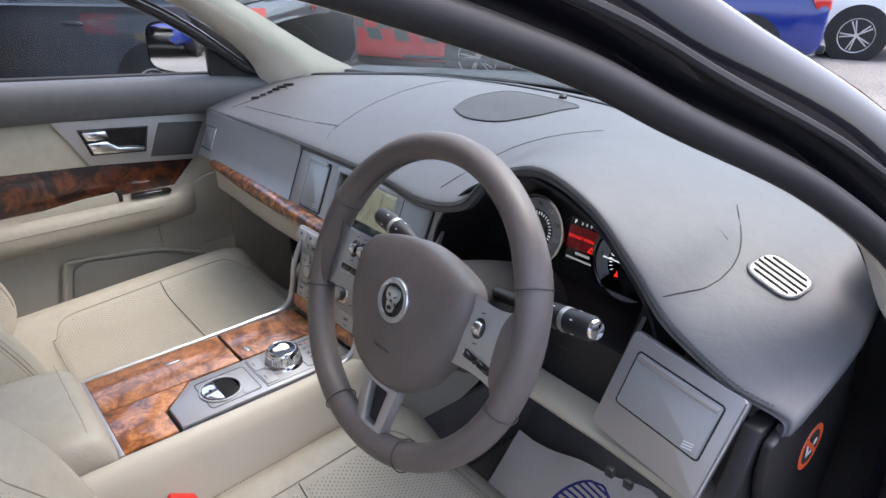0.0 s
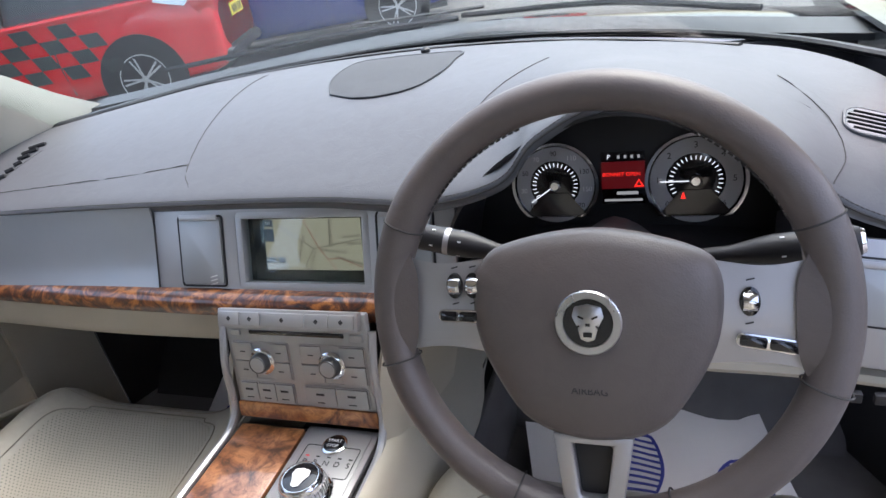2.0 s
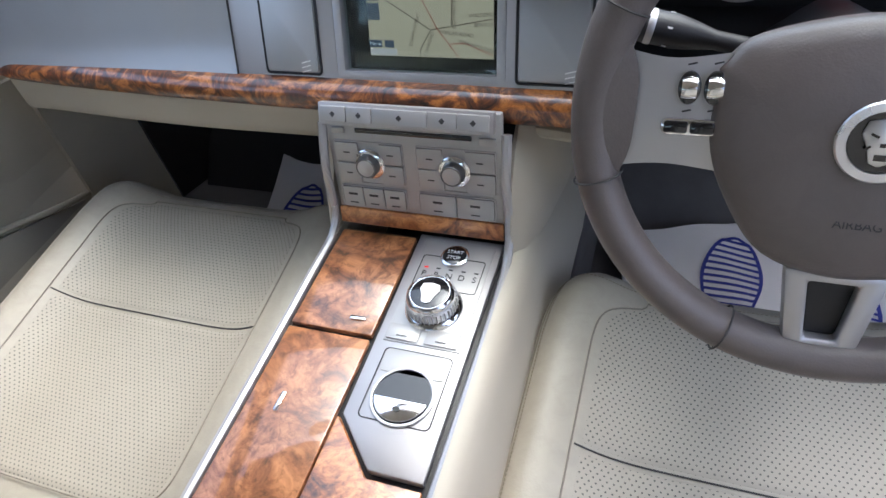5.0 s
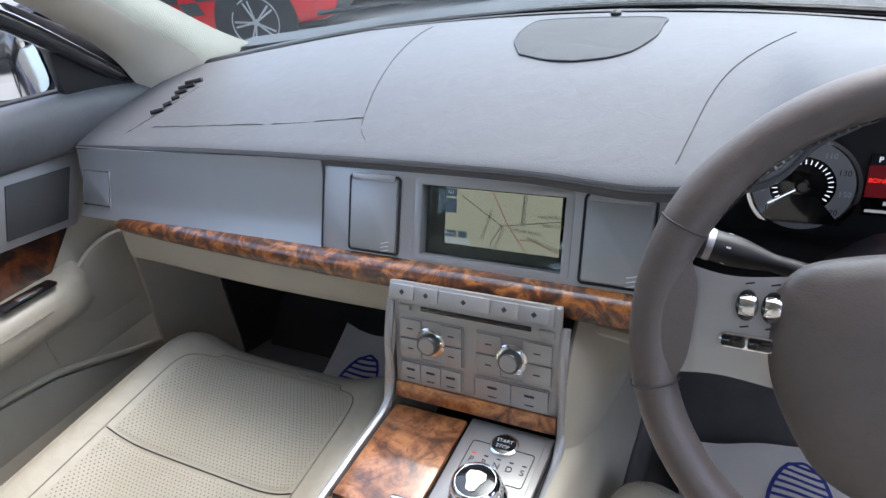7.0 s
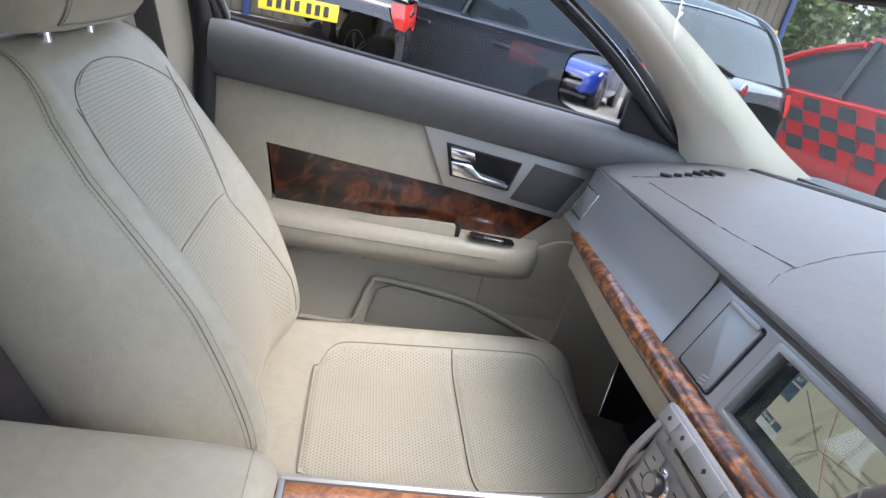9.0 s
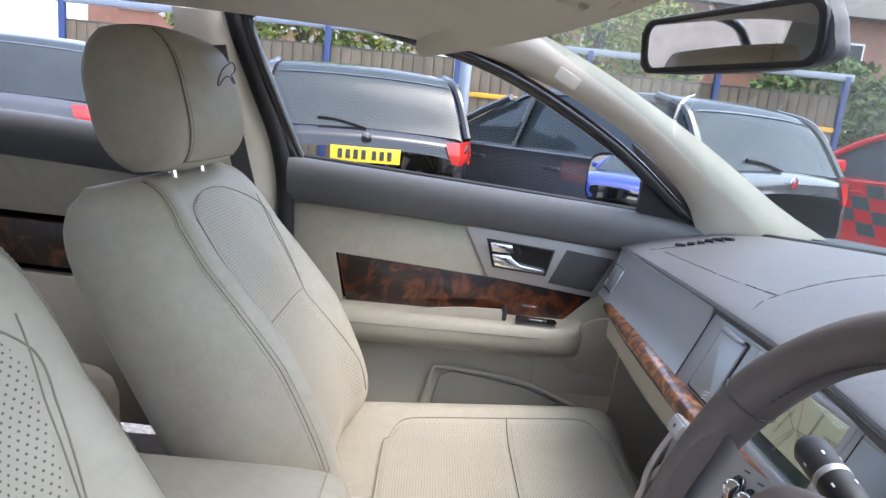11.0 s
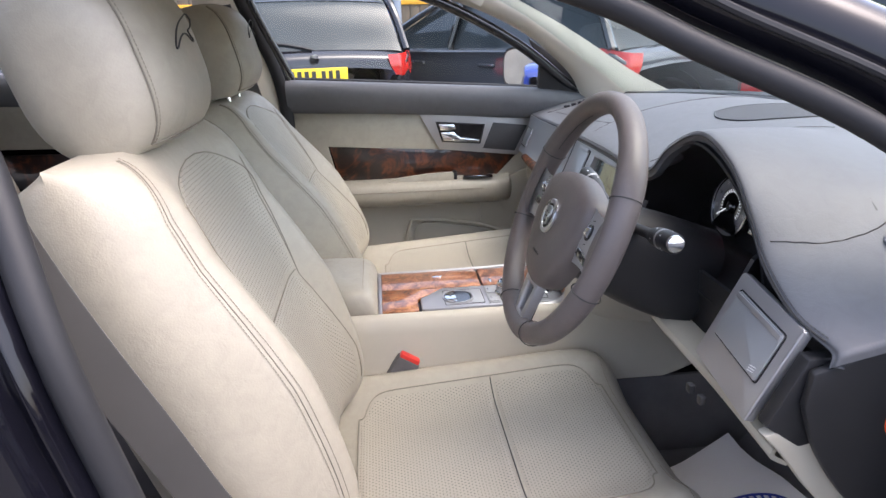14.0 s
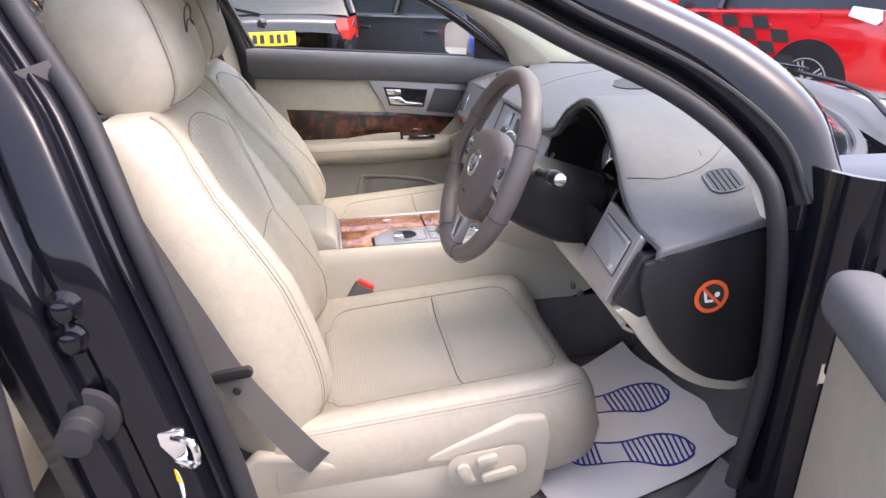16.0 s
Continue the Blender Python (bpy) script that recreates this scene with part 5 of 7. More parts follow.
part("brake_rim", ring(oval(0.034, 0.034, 40, 0.056, -0.092), oval(0.0305, 0.0305, 40, 0.056, -0.092), 0.003, 0.0008, pose(0, 0, 0.603)), "silver", tray)
part("brake_well", prism(oval(0.031, 0.031, 40, 0.056, -0.092), 0.001, 0, pose(0, 0, 0.6032)), "gloss_black", tray, "round black parking brake well")
part("brake_lever", prism([(x, y) for x, y in oval(0.029, 0.029, 40, 0.056, -0.092) if y < -0.094], 0.004, 0.001, pose(0, 0, 0.6035)), "chrome", tray, "polished parking brake switch")
part("symbol", prism(oval(0.004, 0.003, 14, 0.056, -0.108), 0.0004, 0, pose(0, 0, 0.6078)), "dark_print", tray)
part("deck_edge", box((0.222, 0.008, 0.012), (0, -0.258, 0.596), 0.002), "silver", console)
part("armrest_seam", dashes([(x, -0.29, 0.6615 - 8.0 * max(0, abs(x) - 0.07) ** 2) for x in [-0.1 + 0.005 * i for i in range(41)]], 0.005, 0.0034, 0.0006), "stitch", armrest)
for s in (-1, 1):
    part("side_crease", tube([(s * 0.137, -0.6, 0.53), (s * 0.139, -0.1, 0.525), (s * 0.14, 0.15, 0.54)], 0.002, 6, 20), "cream_plastic", console)
    part("carpet_side", box((0.012, 1.5, 0.19), (s * 0.164, -0.05, 0.345), 0.003), "carpet", console)

# ---- passenger door details ----
HB = facing((-0.809, 0.032, 0.812), (0, 1, -0.085), (0, 0.0, 1))
part("handle_frame", ring([(-0.088, 0.033), (0.078, 0.033), (0.068, -0.033), (-0.062, -0.033)], [(-0.081, 0.029), (0.073, 0.029), (0.064, -0.029), (-0.059, -0.029)], 0.003, 0.001, HB), "black", pdoor)
part("handle_recess", prism([(-0.082, 0.03), (0.074, 0.03), (0.065, -0.03), (-0.06, -0.03)], 0.001, 0, HB), "gloss_black", pdoor)
hd = part("door_handle", prism([(-0.07, 0.001), (-0.058, -0.027), (0.06, -0.027), (0.062, -0.018), (0.0, -0.014), (-0.018, -0.004), (-0.026, 0.004), (-0.05, 0.002)], 0.014, 0.003, HB @ pose(0, 0, 0.002)), "chrome", pdoor, "chrome inner door handle")
part("lock_lever", prism([(-0.079, 0.027), (-0.026, 0.028), (-0.018, 0.01), (-0.05, 0.006), (-0.07, 0.006)], 0.010, 0.003, HB @ pose(0, 0, 0.002)), "chrome", hd)
part("speaker_grille", prism([(0.14, 0.842), (0.255, 0.829), (0.213, 0.745), (0.105, 0.758)], 0.003, 0.001, facing((-0.8095, 0, 0), (0, 1, 0), (0, 0, 1))), "mesh", pdoor, "dark door speaker grille")
part("pad_seam", dashes([(-0.7875, y, z - 0.052) for y, z in ((-0.5, 0.978), (-0.1, 0.955), (0.3, 0.926), (0.42, 0.908))], 0.005, 0.0034, 0.0006), "dark_stitch", pdoor)
part("window_switch", prism(rounded(0.098, 0.03, 0.006), 0.004, 0.001, facing((-0.79, 0.085, 0.664), (0, 1, -0.03), (1, 0, 0)) @ pose(0, 0, -0.002, 0, 180)), "gloss_black", pdoor)
part("window_rocker", box((0.018, 0.045, 0.007), (-0.79, 0.088, 0.668), 0.002), "chrome", pdoor)
part("pull_cup", prism([(-0.27, 0.64), (-0.235, 0.655), (-0.19, 0.672), (-0.08, 0.684), (0.0, 0.686), (0.008, 0.665), (0.0, 0.64)], 0.013, 0.004, facing((-0.80, 0, 0), (0, 1, 0), (0, 0, 1))), "cream", pdoor, "cream lip of the door pull")
part("pull_end", box((0.04, 0.012, 0.026), (-0.805, 0.008, 0.672), 0.004), "black", pdoor)
part("arm_seam", tube([(-0.7635, y, 0.631) for y in (-0.5, -0.2, 0.0, 0.1)], 0.0011, 6, 20), "stitch", pdoor)
# flat grab recess and pocket; their inner shade is in the colour
part("release_recess", prism(rounded(0.15, 0.024, 0.008), 0.003, 0.001, facing((-0.7765, -0.11, 0.594), (0, 1, 0), (0.06, 0, 1))), "pocket", pdoor, "cream grab recess under the armrest, painted in a shaded tone")
part("pocket_lip", moved(tube([(-0.832, -0.30, 0.40), (-0.832, -0.19, 0.40), (-0.836, -0.165, 0.44), (-0.84, -0.15, 0.50), (-0.842, -0.12, 0.515), (-0.842, 0.08, 0.49), (-0.838, 0.24, 0.43), (-0.83, 0.40, 0.38)], 0.006, 8, 60), pose(0.016, 0, 0)), "cream_plastic", pdoor)
part("map_pocket", prism([(-0.15, 0.40), (-0.13, 0.49), (-0.1, 0.505), (0.08, 0.48), (0.24, 0.42), (0.40, 0.36), (0.40, 0.30), (-0.15, 0.30)], 0.006, 0.002, facing((-0.832, 0, 0), (0, 1, 0), (0, 0, 1))), "pocket", pdoor, "cream door pocket, painted in a shaded tone")
part("door_speaker", lathe([(0.105, 0), (0.103, 0.006), (0.09, 0.011), (0.0005, 0.013)], 40, facing((-0.836, 0.27, 0.58), (0, 1, 0), (0.2, 0, 1))), "cream_plastic", pdoor, "round cream speaker bulge")
plate("outer_skin", [[(-0.84, y, z + 0.01), (-0.93, y, z - 0.06), (-0.95, y, 0.6), (-0.92, y, 0.3)] for y, z in ((-0.55, 0.985), (-0.1, 0.96), (0.3, 0.935), (0.55, 0.89))], 10, 10, 0.006, "paint", pdoor)
part("belt_seal", tube([(-0.815, -0.52, 1.0), (-0.815, -0.1, 0.974), (-0.815, 0.3, 0.947), (-0.815, 0.43, 0.93)], 0.009, 8, 20), "rubber", pdoor)
part("belt_chrome", tube([(-0.835, -0.52, 1.001), (-0.835, -0.1, 0.975), (-0.835, 0.3, 0.948), (-0.835, 0.43, 0.931)], 0.0026, 8, 20), "chrome", pdoor)
WIN = [(-0.812, -0.50, 0.99), (-0.765, -0.56, 1.14), (-0.725, -0.605, 1.27), (-0.715, -0.575, 1.305), (-0.712, -0.45, 1.31), (-0.71, -0.31, 1.285), (-0.72, -0.07, 1.228), (-0.75, 0.19, 1.10), (-0.79, 0.38, 0.965), (-0.808, 0.44, 0.925)]
part("window_frame", tube(WIN, 0.016, 10, 60), "gloss_black", pdoor, "black window frame")
part("window_frame", tube([(-0.815, -0.515, 0.98), (-0.775, -0.575, 1.13), (-0.738, -0.625, 1.26), (-0.722, -0.62, 1.31)], 0.026, 10, 30), "gloss_black", pdoor, "broad black rear edge of the window")
part("window_glass", rows_mesh([[Vector((-0.822, y, zb)), Vector((-0.822, y, zb)).lerp(Vector((xt, yt, zt)), 0.5) + Vector((-0.006, 0, 0)), Vector((xt, yt, zt))] for y, zb, xt, yt, zt in ((-0.51, 0.99, -0.722, -0.60, 1.30), (-0.3, 0.975, -0.716, -0.31, 1.285), (-0.07, 0.96, -0.726, -0.07, 1.228), (0.19, 0.945, -0.756, 0.19, 1.10), (0.40, 0.93, -0.797, 0.40, 0.95))]), "glass", pdoor, "clear side window").visible_shadow = False
part("mirror_sail", prism([(0.285, 0.948), (0.44, 0.90), (0.475, 0.90), (0.44, 0.952), (0.395, 1.0), (0.325, 1.055), (0.25, 1.105), (0.285, 1.02)], 0.02, 0.004, facing((-0.805, 0, 0), (0, 1, 0), (0, 0, 1))), "black", pdoor, "black corner behind the mirror")
MR = pose(-0.985, 0.285, 1.0) @ pose(0, 0, 0, 0, 0, 30) @ pose(0, 0, 0, -2)
mir = part("mirror_housing", moved(skin([[(0.10 * k, y, 0.066 * k), (0.0, y, 0.074 * k), (-0.10 * k, y, 0.06 * k), (-0.115 * k, y, 0.0), (-0.10 * k, y, -0.06 * k), (0.0, y, -0.074 * k), (0.10 * k, y, -0.066 * k), (0.115 * k, y, 0.0)] for y, k in ((0.0, 1.0), (0.03, 1.0), (0.07, 0.85), (0.1, 0.4))], 12, 32, True, True), MR), "paint", pdoor, "glossy black door mirror housing")
part("mirror_glass", prism([(q.x, q.y) for q in curve([(0.095, 0.058, 0), (0.0, 0.066, 0), (-0.092, 0.053, 0), (-0.106, 0.0, 0), (-0.092, -0.053, 0), (0.0, -0.066, 0), (0.095, -0.058, 0), (0.106, 0.0, 0), (0.095, 0.058, 0)], 41)[:-1]], 0.002, 0, MR @ pose(0, -0.003, 0, 90)), "mirror", mir)

# rear passenger door behind the seats
rdoor = thing("rear_door", "closed rear door with grey, cream and burl trim", "car door")
plate("upper_pad", [[(-0.80, y, zb + 0.012), (-0.775, y, zb + 0.004), (-0.765, y, zb - 0.03), (-0.79, y, zt + 0.004), (-0.815, y, zt - 0.004)] for y, zb, zt in ((-1.6, 1.04, 0.96), (-1.1, 1.03, 0.94), (-0.70, 1.005, 0.915))], 12, 12, 0.01, "dash", rdoor)
for nm, x, z0, z1, t, mt in (("cream_insert", -0.835, 0.80, 0.985, 0.018, "cream"), ("wood_panel", -0.85, 0.67, 0.80, 0.022, "dark_burl"), ("lower_card", -0.86, 0.28, 0.67, 0.03, "cream_plastic")):
    part(nm, prism([(-1.6, z0 + 0.02), (-0.70, z0), (-0.70, z1 - 0.02), (-1.6, z1)], t, 0.002, facing((x, 0, 0), (0, 1, 0), (0, 0, 1))), mt, rdoor)
part("window_frame", tube([(-0.80, -0.70, 1.01), (-0.73, -0.72, 1.29), (-0.71, -0.9, 1.31), (-0.72, -1.3, 1.27), (-0.79, -1.6, 1.08)], 0.016, 10, 40), "gloss_black", rdoor)
plate("outer_skin", [[(-0.84, y, 1.03), (-0.93, y, 0.95), (-0.95, y, 0.6), (-0.92, y, 0.3)] for y in (-1.7, -1.2, -0.68)], 10, 10, 0.006, "paint", rdoor)
bench = thing("rear_bench", "cream leather rear bench seat", "car seat")
plate("backrest", [[(x, -1.45, 0.95), (x, -1.38, 0.93), (x, -1.30, 0.70), (x, -1.25, 0.50)] for x in (-0.66, -0.3, 0.0, 0.3, 0.66)], 20, 10, 0.05, "cream", bench)
plate("cushion", [[(x, -1.35, 0.50), (x, -1.0, 0.52), (x, -0.86, 0.49), (x, -0.84, 0.36)] for x in (-0.66, -0.3, 0.0, 0.3, 0.66)], 20, 10, 0.05, "cream", bench)

for sx in (-0.36, 0.36):
    rows = [[(sx + 0.125 * math.copysign(abs(math.cos(a)) ** 0.6, math.cos(a)) * e, -1.44 + 0.05 * math.sin(a) * e - 0.02 * v, 1.0 + 0.075 * v) for a in [2 * math.pi * k / 28 for k in range(28)]] for v, e in [(-1 + i / 7, max(0.15, (1 - abs(-1 + i / 7) ** 4) ** 0.5)) for i in range(15)]]
    part("headrest", rows_mesh(rows, True, True), "cream", bench)

# ---- body shell details ----
part("pillar_trim", moved(thick(skin([[(-0.745, -0.56, 1.30), (-0.71, -0.62, 1.29), (-0.72, -0.70, 1.29)], [(-0.775, -0.54, 1.14), (-0.745, -0.60, 1.13), (-0.755, -0.69, 1.13)], [(-0.80, -0.50, 0.99), (-0.775, -0.57, 0.98), (-0.785, -0.70, 0.98)], [(-0.82, -0.50, 0.6), (-0.79, -0.58, 0.6), (-0.80, -0.72, 0.6)], [(-0.82, -0.5, 0.27), (-0.79, -0.58, 0.27), (-0.80, -0.72, 0.27)]], 24, 8), 0.01), pose(0, -0.055, 0)), "lining", shell, "cream centre pillar trim")
part("passenger_seal", tube([(-0.80, -0.52, 0.5), (-0.795, -0.53, 0.95), (-0.755, -0.59, 1.16), (-0.715, -0.635, 1.30)], 0.02, 10, 40), "rubber", shell)
tag = part("pillar_tag", prism(rounded(0.05, 0.026, 0.004), 0.002, 0.0008, facing((-0.655, 0.06, 1.222), (0.1, 0.88, -0.47), (0.4, 0.44, 0.8)) @ pose(0, 0, 0.006)), "lining", shell, "small airbag tag on the pillar")
plate("driver_pillar_trim", [[Vector(p) + Vector(d) for d in ((-0.01, 0.012, -0.012), (-0.03, -0.002, 0.008), (-0.062, 0.02, 0.032), (-0.072, 0.07, 0.055))] for p in FRAME[2:9]], 30, 8, 0.006, "lining", shell, "cream windscreen pillar trim")
# kick panel and passenger toe board: footwell shade painted in as near-black carpet
plate("kick_panel", [[(-0.785, 0.47, 0.74), (-0.77, 0.58, 0.74), (-0.74, 0.72, 0.74)], [(-0.795, 0.47, 0.45), (-0.77, 0.58, 0.45), (-0.70, 0.72, 0.45)], [(-0.795, 0.47, 0.25), (-0.75, 0.58, 0.25), (-0.66, 0.72, 0.25)]], 10, 10, 0.01, "shaded_carpet", shell)
plate("sill_panel", [[(-0.80, 0.30, 0.74), (-0.795, 0.40, 0.74), (-0.786, 0.466, 0.74)], [(-0.82, 0.30, 0.45), (-0.81, 0.40, 0.45), (-0.796, 0.466, 0.45)], [(-0.82, 0.28, 0.25), (-0.81, 0.40, 0.25), (-0.796, 0.466, 0.25)]], 10, 10, 0.01, "cream_plastic", shell)
plate("side_trim", [[(0.845, 0.385, 0.95), (0.79, 0.45, 0.95), (0.74, 0.72, 0.93)], [(0.845, 0.40, 0.6), (0.79, 0.48, 0.6), (0.70, 0.72, 0.5)], [(0.84, 0.40, 0.25), (0.78, 0.5, 0.25), (0.66, 0.72, 0.25)]], 10, 10, 0.01, "black", shell)
part("toe_board", moved(box((0.75, 0.02, 0.5), (0, 0, 0), 0.004), pose(-0.376, 0.62, 0.36, -40)), "shaded_carpet", shell)
part("toe_board", moved(box((0.75, 0.02, 0.5), (0, 0, 0), 0.004), pose(0.376, 0.62, 0.36, -40)), "carpet", shell, "grey carpeted toe board")
part("tunnel", box((0.30, 1.6, 0.16), (0, -0.1, 0.32), 0.03), "shaded_carpet", shell)
part("sill_trim", tube([(0.80, 0.40, 0.40), (0.81, 0.3, 0.30), (0.81, 0.1, 0.275), (0.81, -0.4, 0.275), (0.80, -0.48, 0.30)], 0.035, 10, 40, flat=0.7), "carpet", shell, "grey sill tread")
part("sill", tube([(0.87, 0.42, 0.34), (0.88, 0.1, 0.27), (0.88, -0.4, 0.27), (0.88, -0.6, 0.33)], 0.05, 10, 30), "paint", shell)
for z, y in ((0.74, 0.50), (0.46, 0.50)):
    hg = part("door_hinge", box((0.06, 0.05, 0.05), (0.90, y, z), 0.006), "paint", shell)
    part("hinge_bolt", lathe([(0.01, 0), (0.01, 0.008), (0.006, 0.01), (0.0005, 0.01)], 8, pose(0.92, y - 0.012, z, 90)), "chrome", hg)
M["grease"] = grained("pale_grease", (0.58, 0.52, 0.38), 0.35, 0.2, 300, 0.6, 0.4, 60)
part("worn_hinge_patch", prism([(q[0] * (1 + 0.25 * math.sin(5 * i)), q[1] * (1 + 0.3 * math.cos(3 * i))) for i, q in enumerate(oval(0.016, 0.026, 18))], 0.004, 0.001, facing((0.905, 0.408, 0.675), (1, 0.3, 0), (0, 0, 1))), "grease", shell, "chipped pale patch on the door hinge")
# striker, rear hinges and grommet on the driver's centre pillar
stq = part("striker", box((0.012, 0.034, 0.06), (0.892, -0.49, 0.668), 0.004), "chrome", shell, "chrome door striker")
part("striker_loop", tube([(0.895, -0.488, 0.687), (0.912, -0.462, 0.687), (0.912, -0.462, 0.655), (0.895, -0.488, 0.652)], 0.005, 8, 24), "chrome", stq)
for z in (0.875, 0.835):
    hb = part("hinge_bolt", lathe([(0.021, 0), (0.021, 0.006), (0.013, 0.012), (0.0125, 0.022), (0.006, 0.025), (0.0005, 0.025)], 16, facing((0.885, -0.572, z), (0, -1, 0), (0, 0, 1)) @ pose(0, 0, 0, 0, 180)), "paint", shell)
part("cable_grommet", lathe([(0.04, 0), (0.038, 0.008), (0.024, 0.011), (0.022, 0.03), (0.02, 0.032), (0.02, 0.05), (0.0005, 0.052)], 20, facing((0.893, -0.578, 0.73), (0, 1, 0), (0, 0, 1))), "rubber", shell, "black rubber cable grommet")
lab = tagged(link_mesh("pillar_label", prism(oval(0.012, 0.03, 20), 0.001, 0, facing((0.893, -0.492, 0.612), (0.6, 1, 0), (0, 0, 1)) @ pose(0, 0, 0.004)), M["white"]), "oval white and yellow maker's label on black pillar", "label")
M["yellow"] = grained("yellow_plate", (0.85, 0.62, 0.03), 0.45, 0, 900, 0.02, 0.03)
part("yellow_band", prism([(x, y) for x, y in oval(0.012, 0.03, 20) if y > 0.008], 0.001, 0, facing((0.893, -0.492, 0.612), (0.6, 1, 0), (0, 0, 1)) @ pose(0, 0, 0.0047)), "yellow", lab)
for k in range(3):
    part("print_bar", box((0.012, 0.003, 0.0005), (0, 0, 0), 0, facing((0.893, -0.492, 0.612), (0.6, 1, 0), (0, 0, 1)) @ pose(0, -0.002 - 0.007 * k, 0.0055)), "dark_print", lab)
rear = thing("rear_side_door", "glossy black rear side door, slightly ajar", "car door")
plate("door_skin", [[(0.93, -0.66, z), (0.955, -0.68, z), (0.96, -0.9, z), (0.95, -1.4, z + 0.02)] for z in (0.30, 0.6, 0.85, 0.975)], 12, 10, 0.01, "paint", rear)
part("edge_seal", tube([(0.935, -0.655, 0.33), (0.94, -0.65, 0.65), (0.935, -0.645, 0.92), (0.90, -0.65, 0.99), (0.80, -0.70, 1.18), (0.72, -0.75, 1.28)], 0.014, 10, 40), "rubber", rear)
part("window_frame", tube([(0.92, -0.665, 0.985), (0.82, -0.71, 1.18), (0.74, -0.76, 1.29)], 0.03, 10, 20), "paint", rear)

# windscreen, wipers, bonnet
plate("windscreen", [[(x * 0.98, 0.86 - 0.32 * (abs(x) / 0.78) ** 2.4, 0.945 - 0.02 * (abs(x) / 0.78) ** 2), (x * 0.87, 0.45 - 0.2 * (abs(x) / 0.78) ** 2.4, 1.14), (x * 0.76, 0.06 - 0.1 * (abs(x) / 0.78) ** 2.4, 1.295)] for x in (-0.76, -0.5, -0.25, 0, 0.25, 0.5, 0.76)], 24, 14, 0.003, "glass", shell, "clear windscreen").visible_shadow = False
part("windscreen_band", tube([(-0.755, 0.55, 0.928), (-0.5, 0.745, 0.943), (-0.2, 0.835, 0.952), (0.1, 0.845, 0.954), (0.4, 0.78, 0.948), (0.62, 0.66, 0.938), (0.755, 0.52, 0.926)], 0.012, 8, 50, flat=0.5), "black", shell, "black ceramic edge of the windscreen")
for pts in (((-0.62, 0.80, 0.972), (-0.25, 0.90, 0.985), (0.05, 0.92, 0.985)), ((0.05, 0.95, 0.985), (0.35, 0.88, 0.985), (0.60, 0.74, 0.97))):
    wp = thing("windscreen_wiper", "black windscreen wiper resting along the glass", "wiper", group="wipers")
    part("blade", tube(pts, 0.006, 6, 24), "rubber", wp)
    part("arm", tube([Vector(p) + Vector((0.05, 0.03, 0.012)) for p in pts[1:]], 0.008, 6, 12, flat=0.5), "black", wp)
part("scuttle", thick(skin([[(-0.8, 0.66, 0.93), (-0.8, 0.78, 0.93)], [(0, 0.87, 0.958), (0, 1.0, 0.962)], [(0.8, 0.64, 0.93), (0.8, 0.76, 0.93)]], 24, 6), 0.01), "black", shell, "black scuttle panel")

# roof furniture
M["lamp_amber"] = glow("amber_lamp_glow", (0.9, 0.45, 0.16), 0.6)
visor = thing("sun_visor", "cream cloth sun visor folded against the roof", "sun visor", group="sun visors")
part("flap", box((0.40, 0.16, 0.018), (0, 0, 0), 0.008), "lining", visor)
part("pivot", tube([(-0.2, 0.07, 0), (0.21, 0.07, 0)], 0.006, 8), "cream_plastic", visor)
visor.matrix_world = pose(-0.36, -0.125, 1.306, -13, 4, 10)
copy_thing(visor, pose(0.26, -0.09, 1.302, -13, -3, -6))
lamp = thing("roof_lamp", "small clear roof lamp with an amber glow in the headlining", "lamp", m=pose(-0.16, -0.02, 1.291) @ pose(0, 0, 0, -13, 0, 6))
part("frame", ring(rounded(0.15, 0.085, 0.02), rounded(0.12, 0.055, 0.012), 0.010, 0.003, pose(0, 0, -0.014)), "lining", lamp)
part("lens", box((0.12, 0.055, 0.006), (0, 0, -0.006), 0.002), "lamp_amber", lamp, "ribbed clear lens lit amber")
for k in range(6):
    part("rib", box((0.002, 0.05, 0.002), (-0.05 + 0.02 * k, 0, -0.0095), 0.0005), "white", lamp)
mirror = thing("rear_view_mirror", "grey framed interior mirror on the windscreen", "mirror", m=pose(-0.045, 0.105, 1.232) @ pose(0, 0, 0, 0, 0, 20) @ pose(0, 0, 0, 6))
part("housing", skin([[(0.125 * k, y, 0.026 * k), (0.0, y, 0.033 * k), (-0.125 * k, y, 0.026 * k), (-0.135 * k, y, 0.0), (-0.125 * k, y, -0.028 * k), (0.0, y, -0.034 * k), (0.125 * k, y, -0.028 * k), (0.135 * k, y, 0.0)] for y, k in ((0.0, 1.0), (0.015, 1.02), (0.03, 0.85), (0.042, 0.4))], 10, 40, True, True), "dash", mirror)
part("bezel", ring(rounded(0.262, 0.064, 0.02), rounded(0.244, 0.05, 0.016), 0.006, 0.002, pose(0, 0, 0, 90)), "black", mirror)
part("mirror_glass", prism(rounded(0.246, 0.052, 0.016), 0.002, 0, pose(0, -0.001, 0, 90)), "mirror", mirror)
part("stem", tube([(0.0, 0.04, 0.0), (0.01, 0.08, 0.03), (0.01, 0.10, 0.07)], 0.016, 10, 12), "black", mirror)

# ---- belts, buckle, mats ----
def strap(pts, w, t, side, n=40):
    p = curve(pts, n)
    rows = []
    for i, q in enumerate(p):
        d = (p[min(i + 1, n - 1)] - p[max(i - 1, 0)]).normalized()
        s = Vector(side).cross(d).normalized() * (w / 2)
        o = Vector(side).normalized() * t
        rows.append([q - s + o, q + s + o, q + s - o, q - s - o])
    return rows_mesh(rows, True, True)


